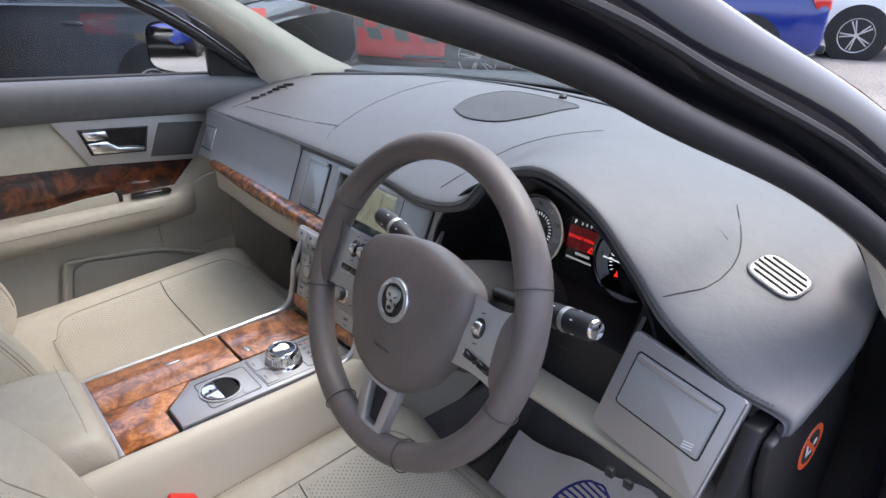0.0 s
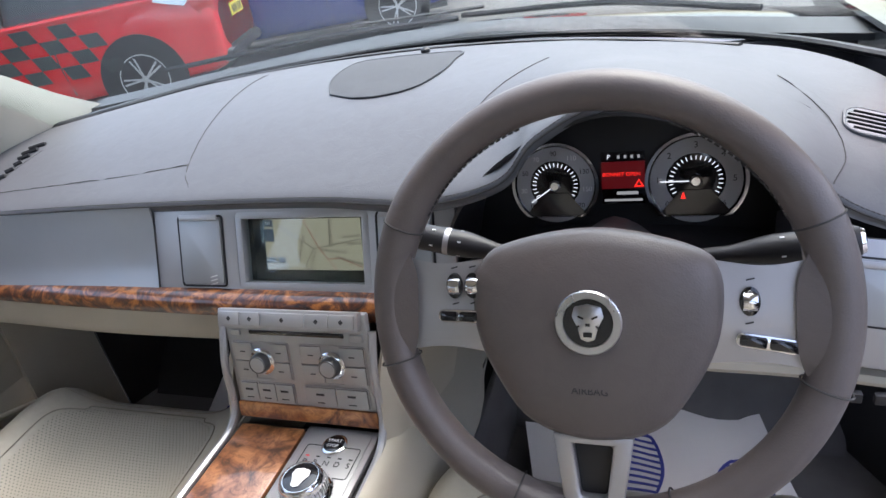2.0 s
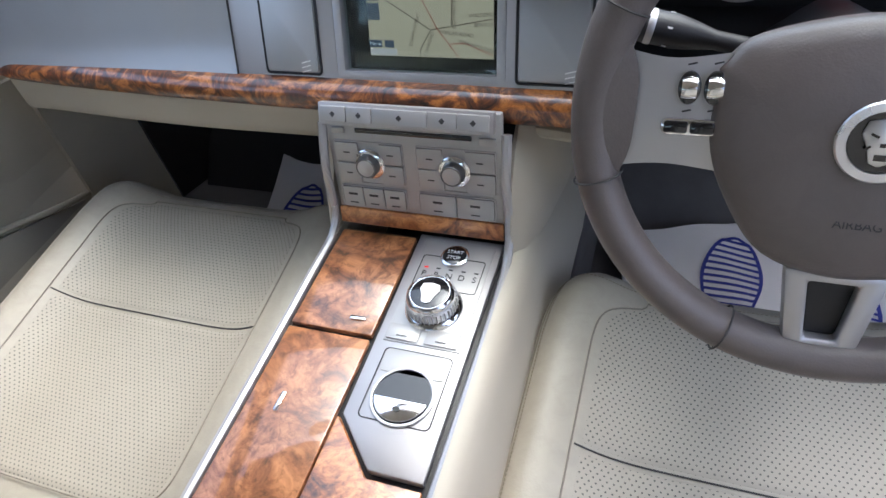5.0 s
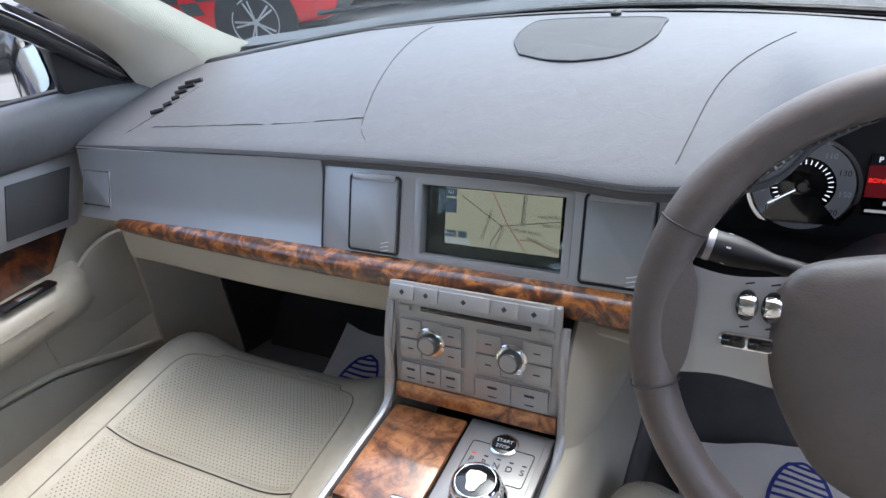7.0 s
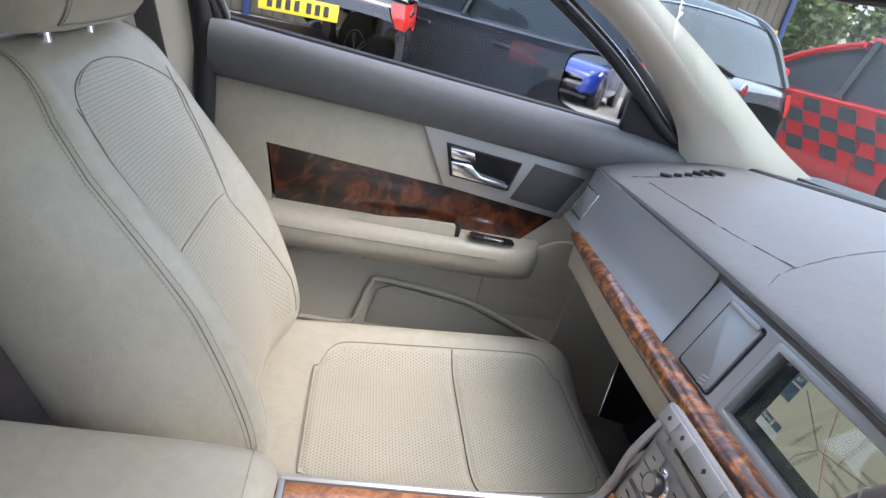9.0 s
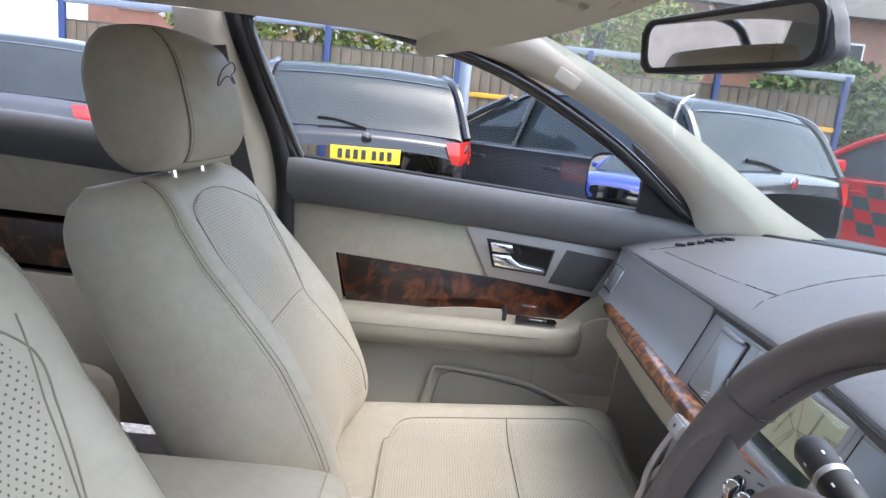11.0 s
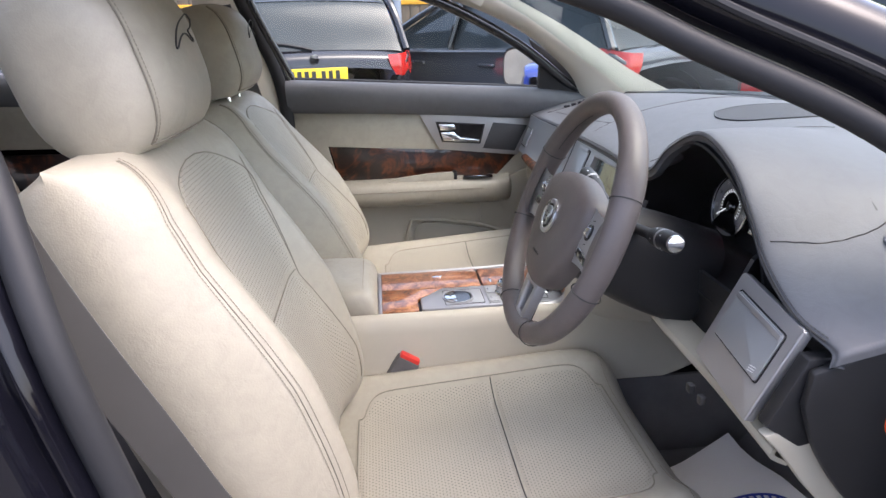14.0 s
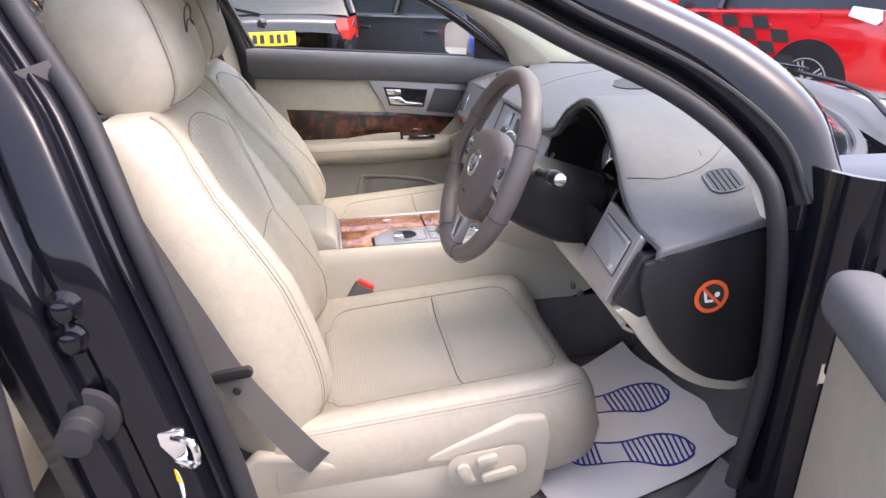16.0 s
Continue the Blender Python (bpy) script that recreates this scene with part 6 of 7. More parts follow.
belt = thing("seat_belt", "dark grey seat belt hanging beside the driver's seat", "seat belt")
part("webbing", strap([(0.765, -0.60, 1.12), (0.745, -0.545, 0.93), (0.715, -0.485, 0.75), (0.697, -0.45, 0.645), (0.70, -0.40, 0.56), (0.70, -0.345, 0.475), (0.69, -0.325, 0.445)], 0.046, 0.0012, (1, 0.25, 0.1)), "belt", belt)
part("belt_tongue", prism(rounded(0.09, 0.018, 0.008), 0.012, 0.003, facing((0.706, -0.455, 0.648), (0.1, 1, 0.16), (0, -0.2, 1)) @ pose(0, 0, -0.006)), "black", belt, "black plastic belt tongue")
part("belt_stud", lathe([(0.007, 0), (0.006, 0.003), (0.0005, 0.004)], 14, facing((0.712, -0.438, 0.622), (0, 1, 0), (0, 0, 1))), "black", belt)
pbelt = thing("seat_belt", "dark grey passenger seat belt along the pillar", "seat belt")
part("webbing", strap([(-0.70, -0.66, 1.22), (-0.73, -0.63, 1.05), (-0.745, -0.56, 0.8), (-0.73, -0.42, 0.5), (-0.72, -0.30, 0.42)], 0.046, 0.0012, (-1, 0.3, 0.1)), "belt", pbelt)
buckle = thing("belt_buckle", "black belt buckle with red release button", "buckle", (0.158, -0.222, 0.492))
bq = pose(0, 0, 0, 0, 0, 0) @ pose(0, 0, 0, -32)
part("stalk", moved(box((0.022, 0.03, 0.10), (0, 0, -0.05), 0.006), bq), "black", buckle)
part("housing", moved(box((0.026, 0.05, 0.065), (0, 0, 0.0), 0.007), bq), "carpet", buckle)
part("release_button", moved(box((0.018, 0.042, 0.02), (0, 0, 0.03), 0.003), bq), "red", buckle)


def sole(cx, cy, rot, L=0.295):
    """The printed outline of a shoe with stripes, as one flat print."""
    half = lambda t: 0.032 + 0.018 * math.exp(-(((t - 0.72) / 0.2) ** 2)) + 0.006 * math.exp(-(((t - 0.1) / 0.12) ** 2))
    bm = bmesh.new()
    pts = []
    for i in range(25):
        t = i / 24
        pts.append((half(t) * (1 - (2 * t - 1) ** 8) ** 0.5 if 0 < t < 1 else 0.004, L * (t - 0.5)))
    loop = [(x, y) for x, y in pts] + [(-x, y) for x, y in reversed(pts)]
    inner = [(x * 0.88, y * 0.965) for x, y in loop]
    mm = pose(cx, cy, 0, 0, 0, rot)
    merge(bm, ring(loop, inner, 0.0006, 0, mm))
    for i in range(22):
        t = 0.06 + 0.9 * i / 21
        if 0.30 < t < 0.47:
            continue
        h = half(t) * (1 - (2 * t - 1) ** 8) ** 0.5 * 0.93
        merge(bm, box((2 * h, 0.0048, 0.0006), (0, 0, 0), 0, mm @ pose(0, L * (t - 0.5), 0.0003)))
    return bm


def paper_mat(label, w, d, cx, cy, z, rise, soles, turn):
    mat = thing("paper_mat", label, "floor mat", group="paper mats")

    def height(x, y):
        i, j = 24 * (x + w / 2) / w, 24 * (y + d / 2) / d
        return rise * max(0, (j - 14) / 10) ** 1.5 + 0.003 * math.sin(0.85 * i + 0.3 * j) + 0.012 * max(0, (abs(i - 12) - 10) / 2) * max(0, (j - 18) / 6)

    grid = [[(-w / 2 + w * i / 24, -d / 2 + d * j / 24) for i in range(25)] for j in range(25)]
    part("sheet", thick(rows_mesh([[(x, y, height(x, y)) for x, y in row] for row in grid]), 0.0012), "paper", mat)
    for sx, sy, r in soles:
        bm = moved(sole(0, 0, 0), pose(sx, sy, 0) @ pose(0, 0, 0, 0, 0, r))
        bmesh.ops.subdivide_edges(bm, edges=[e for e in bm.edges if e.calc_length() > 0.02], cuts=4)
        for v in bm.verts:
            v.co.z += height(v.co.x, v.co.y) + 0.0026
        part("shoe_print", bm, "ink", mat, "striped blue shoe print")
    mat.matrix_world = pose(cx, cy, z, 0, 0, turn)
    return mat


paper_mat("white paper floor mat with blue shoe prints", 0.42, 0.48, 0.47, 0.30, 0.262, 0.03, ((-0.052, 0.07, -19), (0.1, -0.008, -23)), 16)
paper_mat("white paper mat in the passenger footwell", 0.36, 0.42, -0.36, 0.33, 0.262, 0.06, ((-0.08, 0.02, 4), (0.09, 0.02, 4)), -4)

# seat switches and headrest emblem shapes
switches = part("switch_plate", prism(rounded(0.145, 0.075, 0.025), 0.002, 0.0008, facing((0.2935, -0.03, 0.395), (0, 1, 0.1), (0, 0, 1))), "cream_plastic", driver_seat)
SWL = facing((0.2955, -0.03, 0.395), (0, 1, 0.1), (0, 0, 1))
for x, y, w, h, r in ((-0.042, 0.0, 0.024, 0.046, 20), (0.018, -0.016, 0.066, 0.02, 4), (0.0, 0.02, 0.04, 0.022, 4)):
    part("seat_switch", prism(rounded(w, h, min(w, h) * 0.4), 0.012, 0.004, SWL @ pose(x, y, 0, 0, 0, r)), "cream_plastic", switches)
for seat, dy in ((driver_seat, 0.0), (passenger_seat, -0.058)):
    EM = facing((0.0, -0.482 + dy, 1.155), (1, 0, 0), (0, -0.22, 1))
    bm = tube([EM @ Vector((0.012 + 1.25 * q[0], 0.9 * q[1], -0.1 * q[0] ** 2 / 0.1)) for q in ((-0.042, 0.016), (-0.034, 0.024), (-0.02, 0.02), (0.0, 0.012), (0.02, 0.0), (0.04, -0.018), (0.037, -0.022), (0.018, -0.012), (0.0, -0.004), (-0.014, -0.004), (-0.026, -0.014), (-0.03, -0.012), (-0.022, 0.0), (-0.034, 0.006))], 0.0011, 6, 70, closed=True)
    part("emblem_outline", bm, "dark_print", seat, "dark embroidered emblem shape")

# ---- open driver's door ----
ddoor = thing("driver_door", "open driver's door with cream and taupe inner trim", "car door", m=pose(0.968, 0.362, 0) @ pose(0, 0, 0, 0, 0, 68))
plate("inner_card", [[(0.0, 0.0, z), (-0.012, -0.15, z), (-0.016, -0.6, z), (0.0, -1.05, z)] for z in (0.30, 0.5, 0.7, 0.82)], 12, 12, 0.03, "cream", ddoor, "cream leather inner door panel")
part("upper_pad", moved(box((0.07, 1.06, 0.075), (-0.0, -0.53, 0.842), 0.025, None, 4), Matrix()), "dash", ddoor, "taupe padded door top")
plate("outer_skin", [[(0.06, 0.04, z), (0.11, -0.2, z), (0.115, -0.6, z), (0.08, -1.07, z)] for z in (0.25, 0.5, 0.7, 0.86)], 12, 12, 0.01, "paint", ddoor)

# ---- car park ----
def car_paint(name, c, rough=0.12):
    return grained(name, c, rough, 0.0, 900, 0.004, 0.06, 3, coat=0.6)


M["tint"] = grained("tinted_car_glass", (0.035, 0.045, 0.05), 0.04, 0, 200, 0.002, 0.2, 2)
M["tint"].node_tree.nodes["Principled BSDF"].inputs["Specular IOR Level"].default_value = 0.3
M["lamp_red"] = grained("red_lamp_lens", (0.45, 0.02, 0.015), 0.12, 0, 700, 0.1, 0.15, coat=0.6)
M["lamp_clear"] = grained("clear_lamp_lens", (0.75, 0.76, 0.78), 0.1, 0.4, 300, 0.3, 0.1, coat=0.6)
M["alloy"] = grained("alloy", (0.55, 0.55, 0.56), 0.3, 0.8, 900, 0.05, 0.06)


def wheel_part(parent, x, y, r=0.31, side=1):
    w = part("wheel", lathe([(r * 0.70, -0.09), (r * 0.96, -0.095), (r, -0.07), (r, 0.07), (r * 0.96, 0.095), (r * 0.70, 0.09)], 36, pose(x, y, r, 0, 90)), "rubber", parent, "black tyre on an alloy rim")
    o = side * 0.085
    part("rim", lathe([(r * 0.72, 0), (r * 0.70, 0.012), (r * 0.64, 0.006), (r * 0.62, -0.05), (0.001, -0.06)], 36, pose(x + o, y, r, 0, 90 * side)), "alloy", w)
    for k in range(5):
        for d in (-7, 7):
            part("spoke", box((0.022, r * 0.58, 0.02), (0, 0, 0), 0.005, pose(x + o, y, r, 0, 90 * side) @ pose(0, 0, 0.0, 0, 0, 72 * k + d) @ pose(0, r * 0.34, 0)), "alloy", w)
    part("hub_cap", lathe([(0.035, 0), (0.03, 0.012), (0.001, 0.014)], 16, pose(x + o, y, r, 0, 90 * side)), "alloy", w)
    return w


def parked_car(label, paint, L=4.1, H=1.46, W=1.74, hatch=0.35, plate_z=0.78, m=None):
    """A parked hatchback; its tail is at y = 0 and its nose at y = L."""
    car = thing("parked_car", label, "car", group="parked cars", m=m)
    hw = W / 2
    belt = 0.93
    secs = []
    for y, k, zb, zt in ((0.0, 0.80, 0.42, 0.80), (0.04, 0.92, 0.30, 0.90), (0.25, 0.98, 0.24, belt + 0.03), (0.9, 1.0, 0.20, belt + 0.02), (L * 0.5, 1.0, 0.19, belt), (L - 1.25, 0.99, 0.20, belt - 0.02), (L - 0.5, 0.95, 0.22, 0.84), (L - 0.08, 0.82, 0.28, 0.70), (L, 0.66, 0.36, 0.58)):
        h = hw * k
        secs.append([(-h * 0.80, y, zb), (-h * 0.97, y, zb + 0.08), (-h, y, (zb + zt) / 2), (-h * 0.97, y, zt - 0.09), (-h * 0.89, y, zt), (0, y, zt + 0.035), (h * 0.89, y, zt), (h * 0.97, y, zt - 0.09), (h, y, (zb + zt) / 2), (h * 0.97, y, zb + 0.08), (h * 0.80, y, zb)])
    body = part("body", skin(secs, 60, 44, False), paint, car)
    part("underbody", box((W * 0.8, L * 0.92, 0.06), (0, L / 2, 0.22), 0.01), "black", car)
    glass_secs, roof_secs = [], []
    prof = ((0.10, 0.90, belt + 0.03), (hatch, 0.82, H - 0.12), (hatch + 0.35, 0.76, H - 0.02), (L * 0.45, 0.74, H), (L - 2.0, 0.74, H - 0.07), (L - 1.55, 0.80, H - 0.25), (L - 0.98, 0.90, belt - 0.01))
    for y, k, z in prof:
        h = hw * k
        glass_secs.append([(-hw * 0.90, y, belt - 0.03), (-hw * 0.87, y, belt + 0.02 if z > belt + 0.06 else z), (-h * 0.97, y, max(belt, z - 0.06)), (-h * 0.85, y, z - 0.008), (0, y, z + 0.012), (h * 0.85, y, z - 0.008), (h * 0.97, y, max(belt, z - 0.06)), (hw * 0.87, y, belt + 0.02 if z > belt + 0.06 else z), (hw * 0.90, y, belt - 0.03)])
    part("glasshouse", skin(glass_secs, 60, 36), "tint", car, "dark tinted car windows")
    for y, k, z in prof[1:5]:
        h = hw * k
        roof_secs.append([(-h * 1.0, y, z - 0.055), (-h * 0.86, y, z + 0.002), (0, y, z + 0.022), (h * 0.86, y, z + 0.002), (h * 1.0, y, z - 0.055)])
    part("roof", thick(skin(roof_secs, 24, 16), 0.01), paint, car)
    for s in (-1, 1):
        part("pillar", tube([(s * hw * 0.92, 0.12, belt + 0.02), (s * hw * 0.84, hatch, H - 0.14), (s * hw * 0.78, hatch + 0.3, H - 0.04)], 0.035, 8, 16), paint, car)
        part("pillar", tube([(s * hw * 0.92, L - 1.02, belt), (s * hw * 0.82, L - 1.55, H - 0.25), (s * hw * 0.77, L - 2.0, H - 0.09)], 0.03, 8, 16), paint, car)
        part("pillar", tube([(s * hw * 0.91, L * 0.47, belt), (s * hw * 0.775, L * 0.45, H - 0.05)], 0.035, 8), "gloss_black", car)
        part("door_mirror", box((0.2, 0.12, 0.14), (s * (hw + 0.08), L - 1.5, belt + 0.08), 0.04, None, 3), paint, car)
        for y in (L * 0.33, L * 0.57):
            part("door_handle", box((0.03, 0.2, 0.03), (s * hw * 0.985, y, 0.80), 0.01), paint, car)
            part("door_gap", tube([(s * hw * 0.93, y + 0.13, belt), (s * hw * 1.003, y + 0.15, 0.6), (s * hw * 0.98, y + 0.12, 0.28)], 0.006, 6, 12), "black", car)
        wheel_part(car, s * (hw - 0.09), 0.75, side=s)
        wheel_part(car, s * (hw - 0.09), L - 0.82, side=s)
        for y in (0.75, L - 0.82):
            part("wheel_arch", lathe([(0.31, -0.02), (0.38, -0.02), (0.375, 0.015), (0.32, 0.016)], 36, pose(s * (hw - 0.012), y, 0.32, 0, 90 * s)), "black", car)
        lamp = part("tail_lamp", skin([[(s * hw * 0.97, 0.20, 0.96), (s * hw * 0.98, 0.17, 0.84), (s * hw * 0.96, 0.12, 0.76)], [(s * hw * 0.86, 0.03, 0.93), (s * hw * 0.88, 0.015, 0.83), (s * hw * 0.86, 0.01, 0.75)], [(s * hw * 0.70, 0.0, 0.92), (s * hw * 0.72, -0.01, 0.84), (s * hw * 0.77, -0.01, 0.76)]], 10, 10), "lamp_red", car, "red tail lamp")
        part("head_lamp", skin([[(s * hw * 0.93, L - 0.55, 0.80), (s * hw * 0.95, L - 0.45, 0.70)], [(s * hw * 0.75, L - 0.10, 0.74), (s * hw * 0.78, L - 0.06, 0.64)]], 6, 6), "lamp_clear", car)
    part("bumper", box((W * 0.84, 0.12, 0.10), (0, 0.02, 0.36), 0.03), "black", car)
    p = part("number_plate", box((0.52, 0.008, 0.112), (0, -0.016, plate_z), 0.002), "yellow", car, "yellow number plate with dark bars")
    for k in range(7):
        part("plate_bar", box((0.034, 0.002, 0.07), (-0.19 + 0.058 * k + (0.02 if k > 3 else 0), -0.022, plate_z), 0), "dark_print", p)
    part("rear_wiper", tube([(0.0, 0.09, belt + 0.045), (-0.2, 0.12, belt + 0.09), (-0.36, 0.125, belt + 0.10)], 0.012, 6, 12), "rubber", car)
    part("badge", lathe([(0.04, 0), (0.038, 0.008), (0.001, 0.01)], 20, pose(0, -0.008, 0.905, 90)), "chrome", car)
    return car


def tail_pose(x, y, theta, z=0.0):
    return pose(x, y, z, 0, 0, 90 + theta)


for s in (-1, 1):
    for y in (1.15, -1.95):
        wheel_part(shell, s * 0.84, y, 0.33, s)
M["p_black"] = car_paint("black_metallic", (0.012, 0.012, 0.016))
M["p_grey"] = car_paint("dark_grey_metallic", (0.055, 0.06, 0.068))
M["p_red"] = car_paint("bright_red", (0.72, 0.016, 0.02))
M["p_blue"] = car_paint("deep_blue", (0.012, 0.03, 0.20))
M["p_white"] = car_paint("white_paint", (0.75, 0.76, 0.77))
parked_car("black hatchback parked with its tail and yellow plate towards us", M["p_black"], m=tail_pose(-4.15, -0.72, 12))
parked_car("dark grey hatchback parked at an angle beside the fence", M["p_grey"], L=4.3, H=1.43, W=1.77, plate_z=0.40, m=tail_pose(-3.6, 2.2, 31))
parked_car("dark grey hatchback parked beside the black one", M["p_grey"], m=tail_pose(-4.4, -3.7, 12))
red_car = parked_car("bright red hatchback with black chequered side decal", M["p_red"], L=3.85, H=1.5, W=1.70, plate_z=0.70, m=tail_pose(-3.55, 5.3, 22))
parked_car("deep blue hatchback parked in the row", M["p_blue"], L=4.2, m=tail_pose(-2.1, 7.9, 22))
parked_car("small white hatchback parked at the row's end", M["p_white"], L=3.7, m=tail_pose(-1.9, 10.6, 22))
parked_car("deep blue hatchback seen behind in the mirror", M["p_blue"], L=4.0, m=pose(-3.9, -15.5, 0))
parked_car("black hatchback parked beside the blue one behind us", M["p_black"], L=4.1, m=pose(-1.6, -15.3, 0))
parked_car("red hatchback at the far end of the row", M["p_red"], L=3.9, m=tail_pose(-1.2, 13.4, 22))
for i in range(8):
    for j in range(4):
        if (i + j) % 2 == 0:
            y0, z0 = 0.85 + 0.17 * i + 0.05 * j, 0.42 + 0.115 * j
            part("decal_check", prism([(y0, z0), (y0 + 0.17, z0), (y0 + 0.22, z0 + 0.115), (y0 + 0.05, z0 + 0.115)], 0.004, 0, facing((-0.858, 0, 0), (0, 1, 0), (0, 0, 1))), "dark_print", red_car)
for s in (-1, 1):
    part("side_lamp", skin([[(s * 0.80, 0.10, 0.95), (s * 0.84, 0.22, 0.84)], [(s * 0.83, 0.45, 0.99), (s * 0.855, 0.46, 0.91)]], 8, 6), "lamp_clear", red_car, "large clear corner lamp")
    part("fuel_flap", lathe([(0.075, 0), (0.074, 0.003), (0.001, 0.004)], 24, pose(s * 0.838, 0.78, 0.86, 0, 90 * s)), "p_red", red_car)

# fence with posts, shed, hedge and houses behind the cars
M["steel"] = grained("galvanised_steel", (0.30, 0.34, 0.40), 0.5, 0.5, 300, 0.1, 0.1)
M["blue_steel"] = grained("blue_painted_steel", (0.025, 0.05, 0.16), 0.45, 0, 300, 0.1, 0.12)
M["grey_sheet"] = grained("weathered_sheet", (0.06, 0.058, 0.05), 0.85, 0, 60, 0.3, 0.2, 2)
M["old_board"] = grained("old_timber_boards", (0.13, 0.105, 0.075), 0.85, 0, 90, 0.5, 0.35, 2.5)
M["amber"] = grained("yellow_band", (0.75, 0.38, 0.03), 0.5, 0, 300, 0.05, 0.08)
post = tagged(link_mesh("lamp_post", tube([(-6.0, 0.02, 0), (-6.0, 0.02, 3.2)], 0.06, 12), M["steel"]), "grey galvanised steel post behind the cars", "post")
fence = thing("fence", "blue steel framed fence with grey sheets and yellow bands", "fence", (-9.5, 1.0, 0))
for k in range(7):
    part("post", box((0.09, 0.09, 2.3), (0, -7 + 2.0 * k, 1.15), 0.01), "blue_steel", fence)
for k in range(6):
    part("panel", box((0.03, 1.9, 1.9), (-0.02, -6 + 2.0 * k, 1.05), 0.004), "grey_sheet", fence)
    part("band", box((0.02, 1.9, 0.07), (0.02, -6 + 2.0 * k, 1.48), 0.004), "amber", fence)
    part("band", box((0.02, 1.9, 0.05), (0.02, -6 + 2.0 * k, 0.95), 0.004), "amber", fence)
    for j in range(12):
        part("board", box((0.012, 0.145, 1.84), (0.002, -6.87 + 2.0 * k + 0.158 * j, 1.05 + 0.008 * math.sin(5 * j + k)), 0.003), "old_board", fence)
part("top_rail", box((0.08, 12.2, 0.1), (0, -1, 2.28), 0.01), "steel", fence)


def brick_mat():
    n = Nodes("red_brick", 0.9)
    br = n.node("TexBrick", Scale=4.4)
    for k, v in (("Color1", (0.30, 0.12, 0.07, 1)), ("Color2", (0.22, 0.085, 0.05, 1)), ("Mortar", (0.36, 0.33, 0.29, 1))):
        br.inputs[k].default_value = v
    co = n.coords("Object")
    sep, com = n.node("SeparateXYZ"), n.node("CombineXYZ")
    n.link(co, sep.inputs[0])
    n.link(sep.outputs[1], com.inputs[0])
    n.link(sep.outputs[2], com.inputs[1])
    n.link(com.outputs[0], br.inputs["Vector"])
    n.colour(n.mix(0.3, br.outputs[0], n.ramp(n.noise(1.2), (0.3, (0.16, 0.07, 0.045)), (0.7, (0.4, 0.18, 0.11)))))
    n.bump(br.outputs["Fac"], 0.3, 0.01)
    return n.m


M["brick"] = brick_mat()
M["slate"] = grained("roof_slate", (0.10, 0.09, 0.085), 0.8, 0, 40, 0.4, 0.2, 3)
for cy, w in ((-6.0, 11), (9.0, 12)):
    house = thing("house", "red brick house with slate roof behind the fence", "house", (-24, cy, 0), group="brick houses")
    part("wall", box((7, w, 5.4), (0, 0, 2.7), 0.02), "brick", house)
    part("roof", prism([(-4, 5.3), (0, 7.8), (4, 5.3)], w + 0.6, 0.02, facing((0, w / 2 + 0.3, 0), (1, 0, 0), (0, 0, 1))), "slate", house)
    for zz in (1.5, 4.0):
        for k in range(int(w / 2.6)):
            win = part("window", box((0.12, 1.2, 1.2), (3.52, -w / 2 + 1.6 + 2.6 * k, zz), 0.02), "white", house)
            part("pane", box((0.02, 1.05, 1.05), (3.585, -w / 2 + 1.6 + 2.6 * k, zz), 0), "tint", win)


def foliage(name, base):
    n = Nodes(name, 0.6)
    g = n.node("NewGeometry")
    n.colour(n.ramp(g.outputs["Random Per Island"], (0.0, scaled(base, 0.45)), (0.5, base), (1.0, (base[0] * 1.9, base[1] * 1.6, base[2] * 1.1))))
    n.b.inputs["Transmission Weight"].default_value = 0.0
    return n.m


M["leaf"] = foliage("hedge_leaves", (0.075, 0.125, 0.028))
M["leaf_light"] = foliage("spring_leaves", (0.16, 0.22, 0.05))
M["blossom"] = grained("white_blossom", (0.72, 0.72, 0.68), 0.7)
M["bark"] = grained("bark", (0.10, 0.075, 0.055), 0.9, 0, 80, 0.8, 0.3, 6)


def leaves(n, blob, size, seed):
    """n small folded leaves scattered through a few lumps (centre, radii)."""
    rng = random.Random(seed)
    verts, faces = [], []
    for _ in range(n):
        (cx, cy, cz), (rx, ry, rz) = rng.choice(blob)
        while True:
            a, b, c = (rng.uniform(-1, 1) for _ in range(3))
            q = a * a + b * b + c * c
            if 0.25 < q < 1:
                break
        o = Vector((cx + rx * a, cy + ry * b, max(0.05, cz + rz * c)))
        e = Euler((rng.uniform(0, 6.3), rng.uniform(0, 6.3), rng.uniform(0, 6.3))).to_matrix()
        s = size * rng.uniform(0.6, 1.4)
        i = len(verts)
        verts += [o + e @ Vector(v) * s for v in ((0, -0.6, 0), (0.35, 0, 0.1), (0, 0.7, 0), (-0.35, 0, 0.1))]
        faces += [(i, i + 1, i + 2), (i, i + 2, i + 3)]
    me = bpy.data.meshes.new("leaves")
    me.from_pydata(verts, [], faces)
    return me


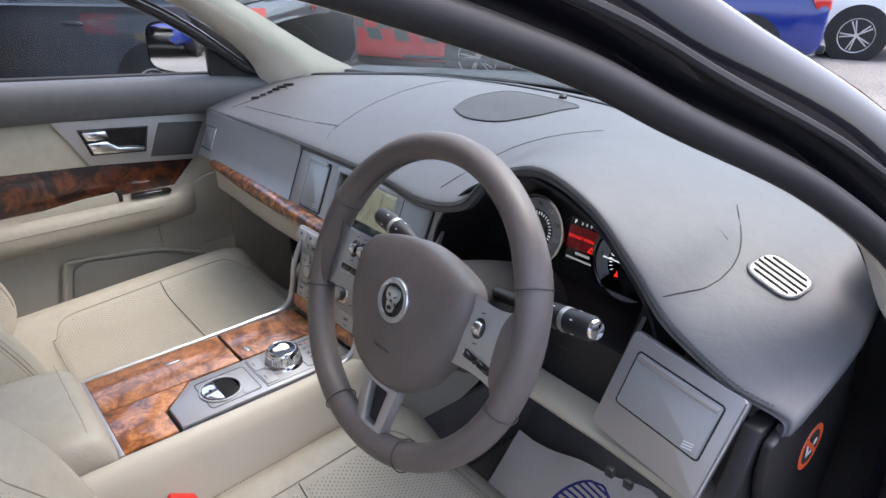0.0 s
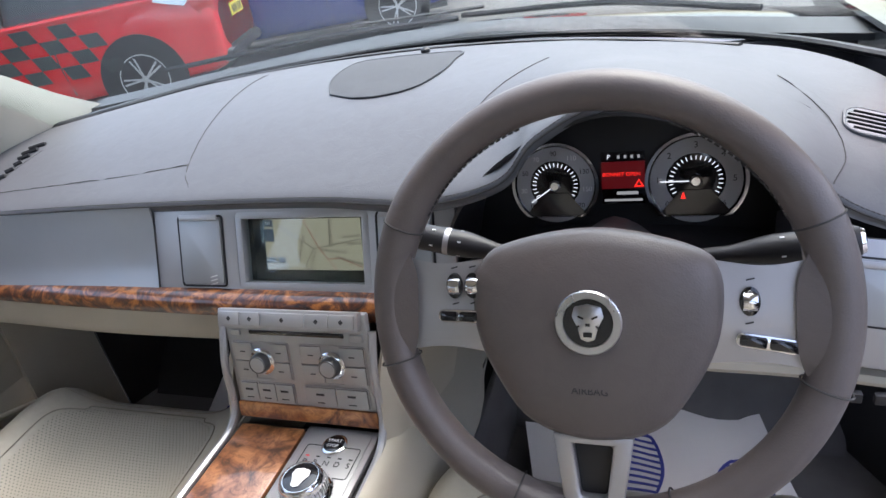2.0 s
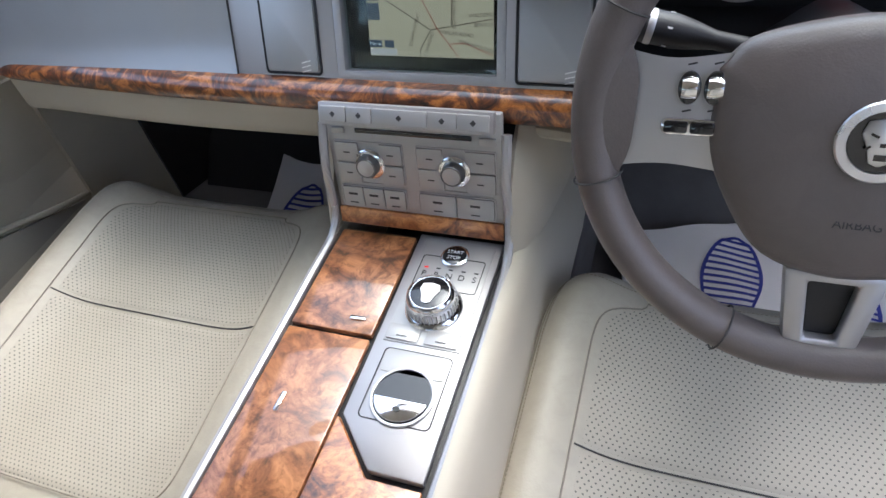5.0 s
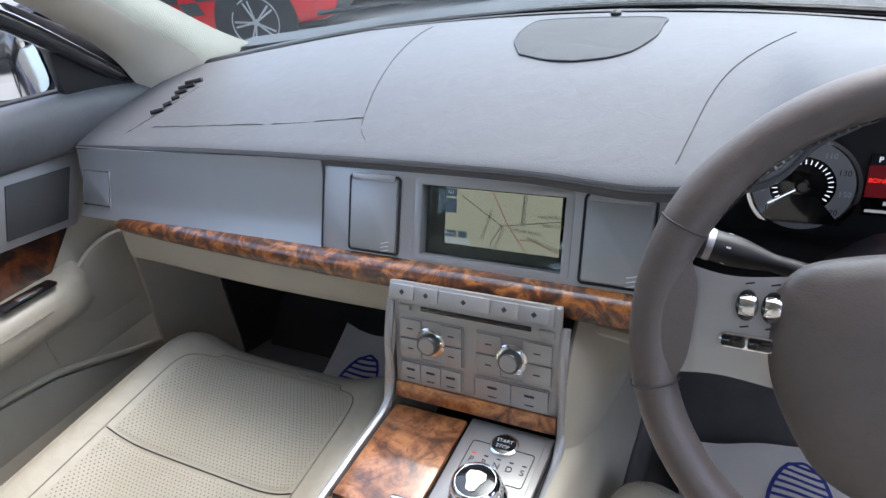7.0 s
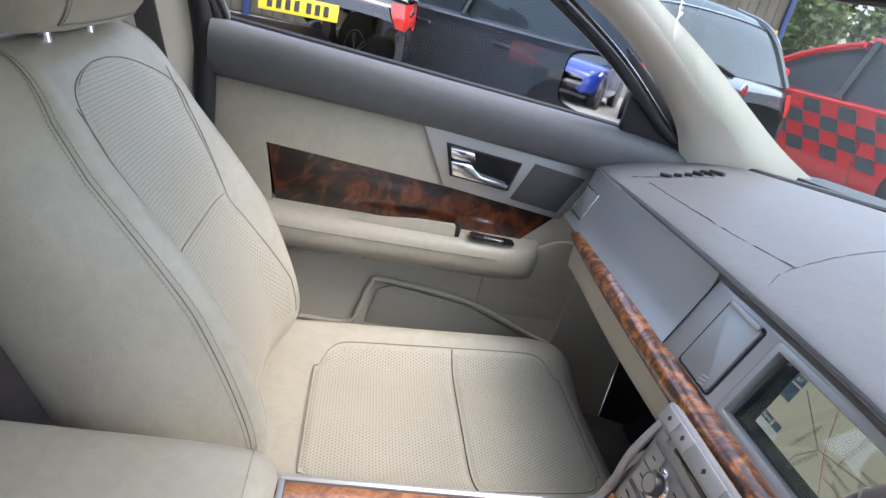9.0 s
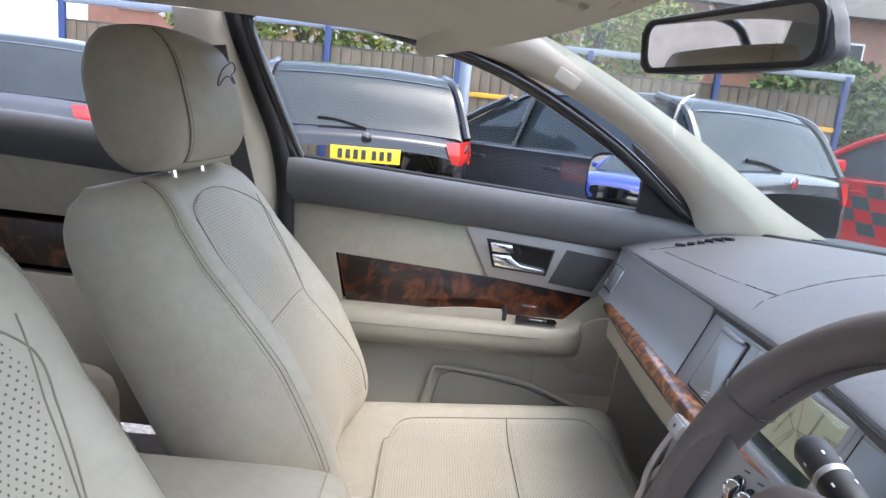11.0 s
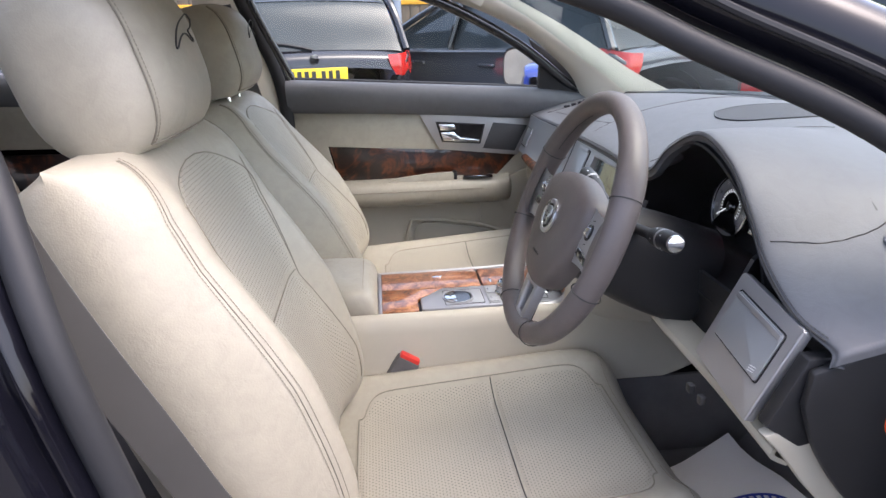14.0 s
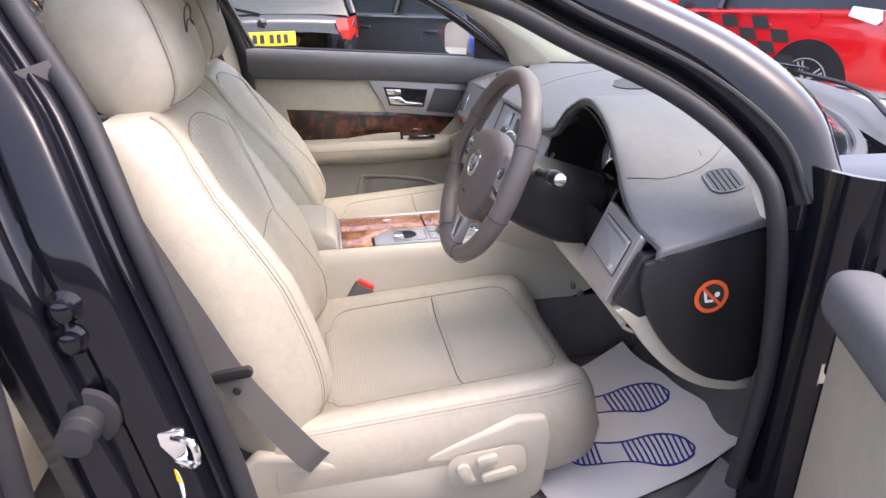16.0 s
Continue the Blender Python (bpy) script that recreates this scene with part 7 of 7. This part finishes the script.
def shrub(name, label, x, y, blob, n, size, seed, material, blossom=0, trunk=True):
    t = thing(name, label, "tree" if trunk else "hedge", (x, y, 0))
    if trunk:
        part("trunk", tube([(0, 0, 0), (0.05, 0.03, 1.0), (-0.05, 0.1, 2.0), (0, 0.05, 3.0)], 0.10, 8, 12), "bark", t)
        rng = random.Random(seed)
        for k in range(7):
            a = rng.uniform(0, 6.3)
            part("limb", tube([(0, 0.05, 1.4 + 0.25 * k), (0.5 * math.cos(a), 0.5 * math.sin(a), 2.0 + 0.25 * k), (1.1 * math.cos(a), 1.1 * math.sin(a), 2.5 + 0.25 * k)], 0.035, 6, 8), "bark", t)
    for nm, cnt, mt, sz, sd in (("crown", n, material, size, seed), ("blossom", blossom, "blossom", size * 0.8, seed + 50)):
        if cnt:
            me = leaves(cnt, blob, sz, sd)
            me.materials.append(M[mt])
            ob = new(nm, me)
            ob.parent = t
            tagged(ob, kind="stuff")
    return t


shrub("tree", "flowering tree with white blossom beside the houses", -13, -3.2, [((0, 0, 3.2), (1.5, 1.7, 1.1)), ((0.3, 1.5, 2.7), (1.0, 1.1, 0.8)), ((0, -1.6, 2.8), (1.1, 1.2, 0.9)), ((0, 0.4, 4.2), (1.2, 1.2, 0.9))], 5000, 0.13, 3, "leaf_light", 1500)
shrub("tree", "bare-limbed spring tree with small pale leaves", -14, 3.0, [((0, 0, 3.2), (1.3, 1.6, 1.3)), ((0.2, 1.4, 3.0), (1.0, 1.2, 1.0))], 3000, 0.12, 5, "leaf_light", 0)
for k, (hx, hy, lab) in enumerate(((-11.0, 8.0, "tall green hedge along the car park fence"), (-10.0, 12.5, "bright green bush behind the red car"), (-9.0, 17.0, "dense green hedge at the car park's far side"), (-6.0, 22.0, "dark green hedge across the far end"))):
    shrub("hedge", lab, hx, hy, [((0, 0, 1.2), (1.3, 2.8, 1.3)), ((0.2, 1.6, 1.7), (1.1, 1.3, 1.0)), ((0.1, -1.5, 1.8), (1.1, 1.4, 1.0))], 9000, 0.12, 11 + k, "leaf" if k != 1 else "leaf_light", 0, False)

M["dark_wall"] = grained("backdrop_wall", (0.2, 0.195, 0.185), 0.85, 0, 40, 0.4, 0.25, 1.5)
# plain walls added out of view, to cut low sky light and fill reflections
structure("backdrop_south", box((30, 0.3, 3.2), (-5, -21, 1.6), 0.02), "dark_wall", "plain added backdrop wall filling the mirrors' view", "wall")
structure("backdrop_east", box((0.3, 60, 2.0), (10, 2, 1.0), 0.02), "dark_wall", "plain added backdrop wall, unseen, holding back low sky light", "wall")
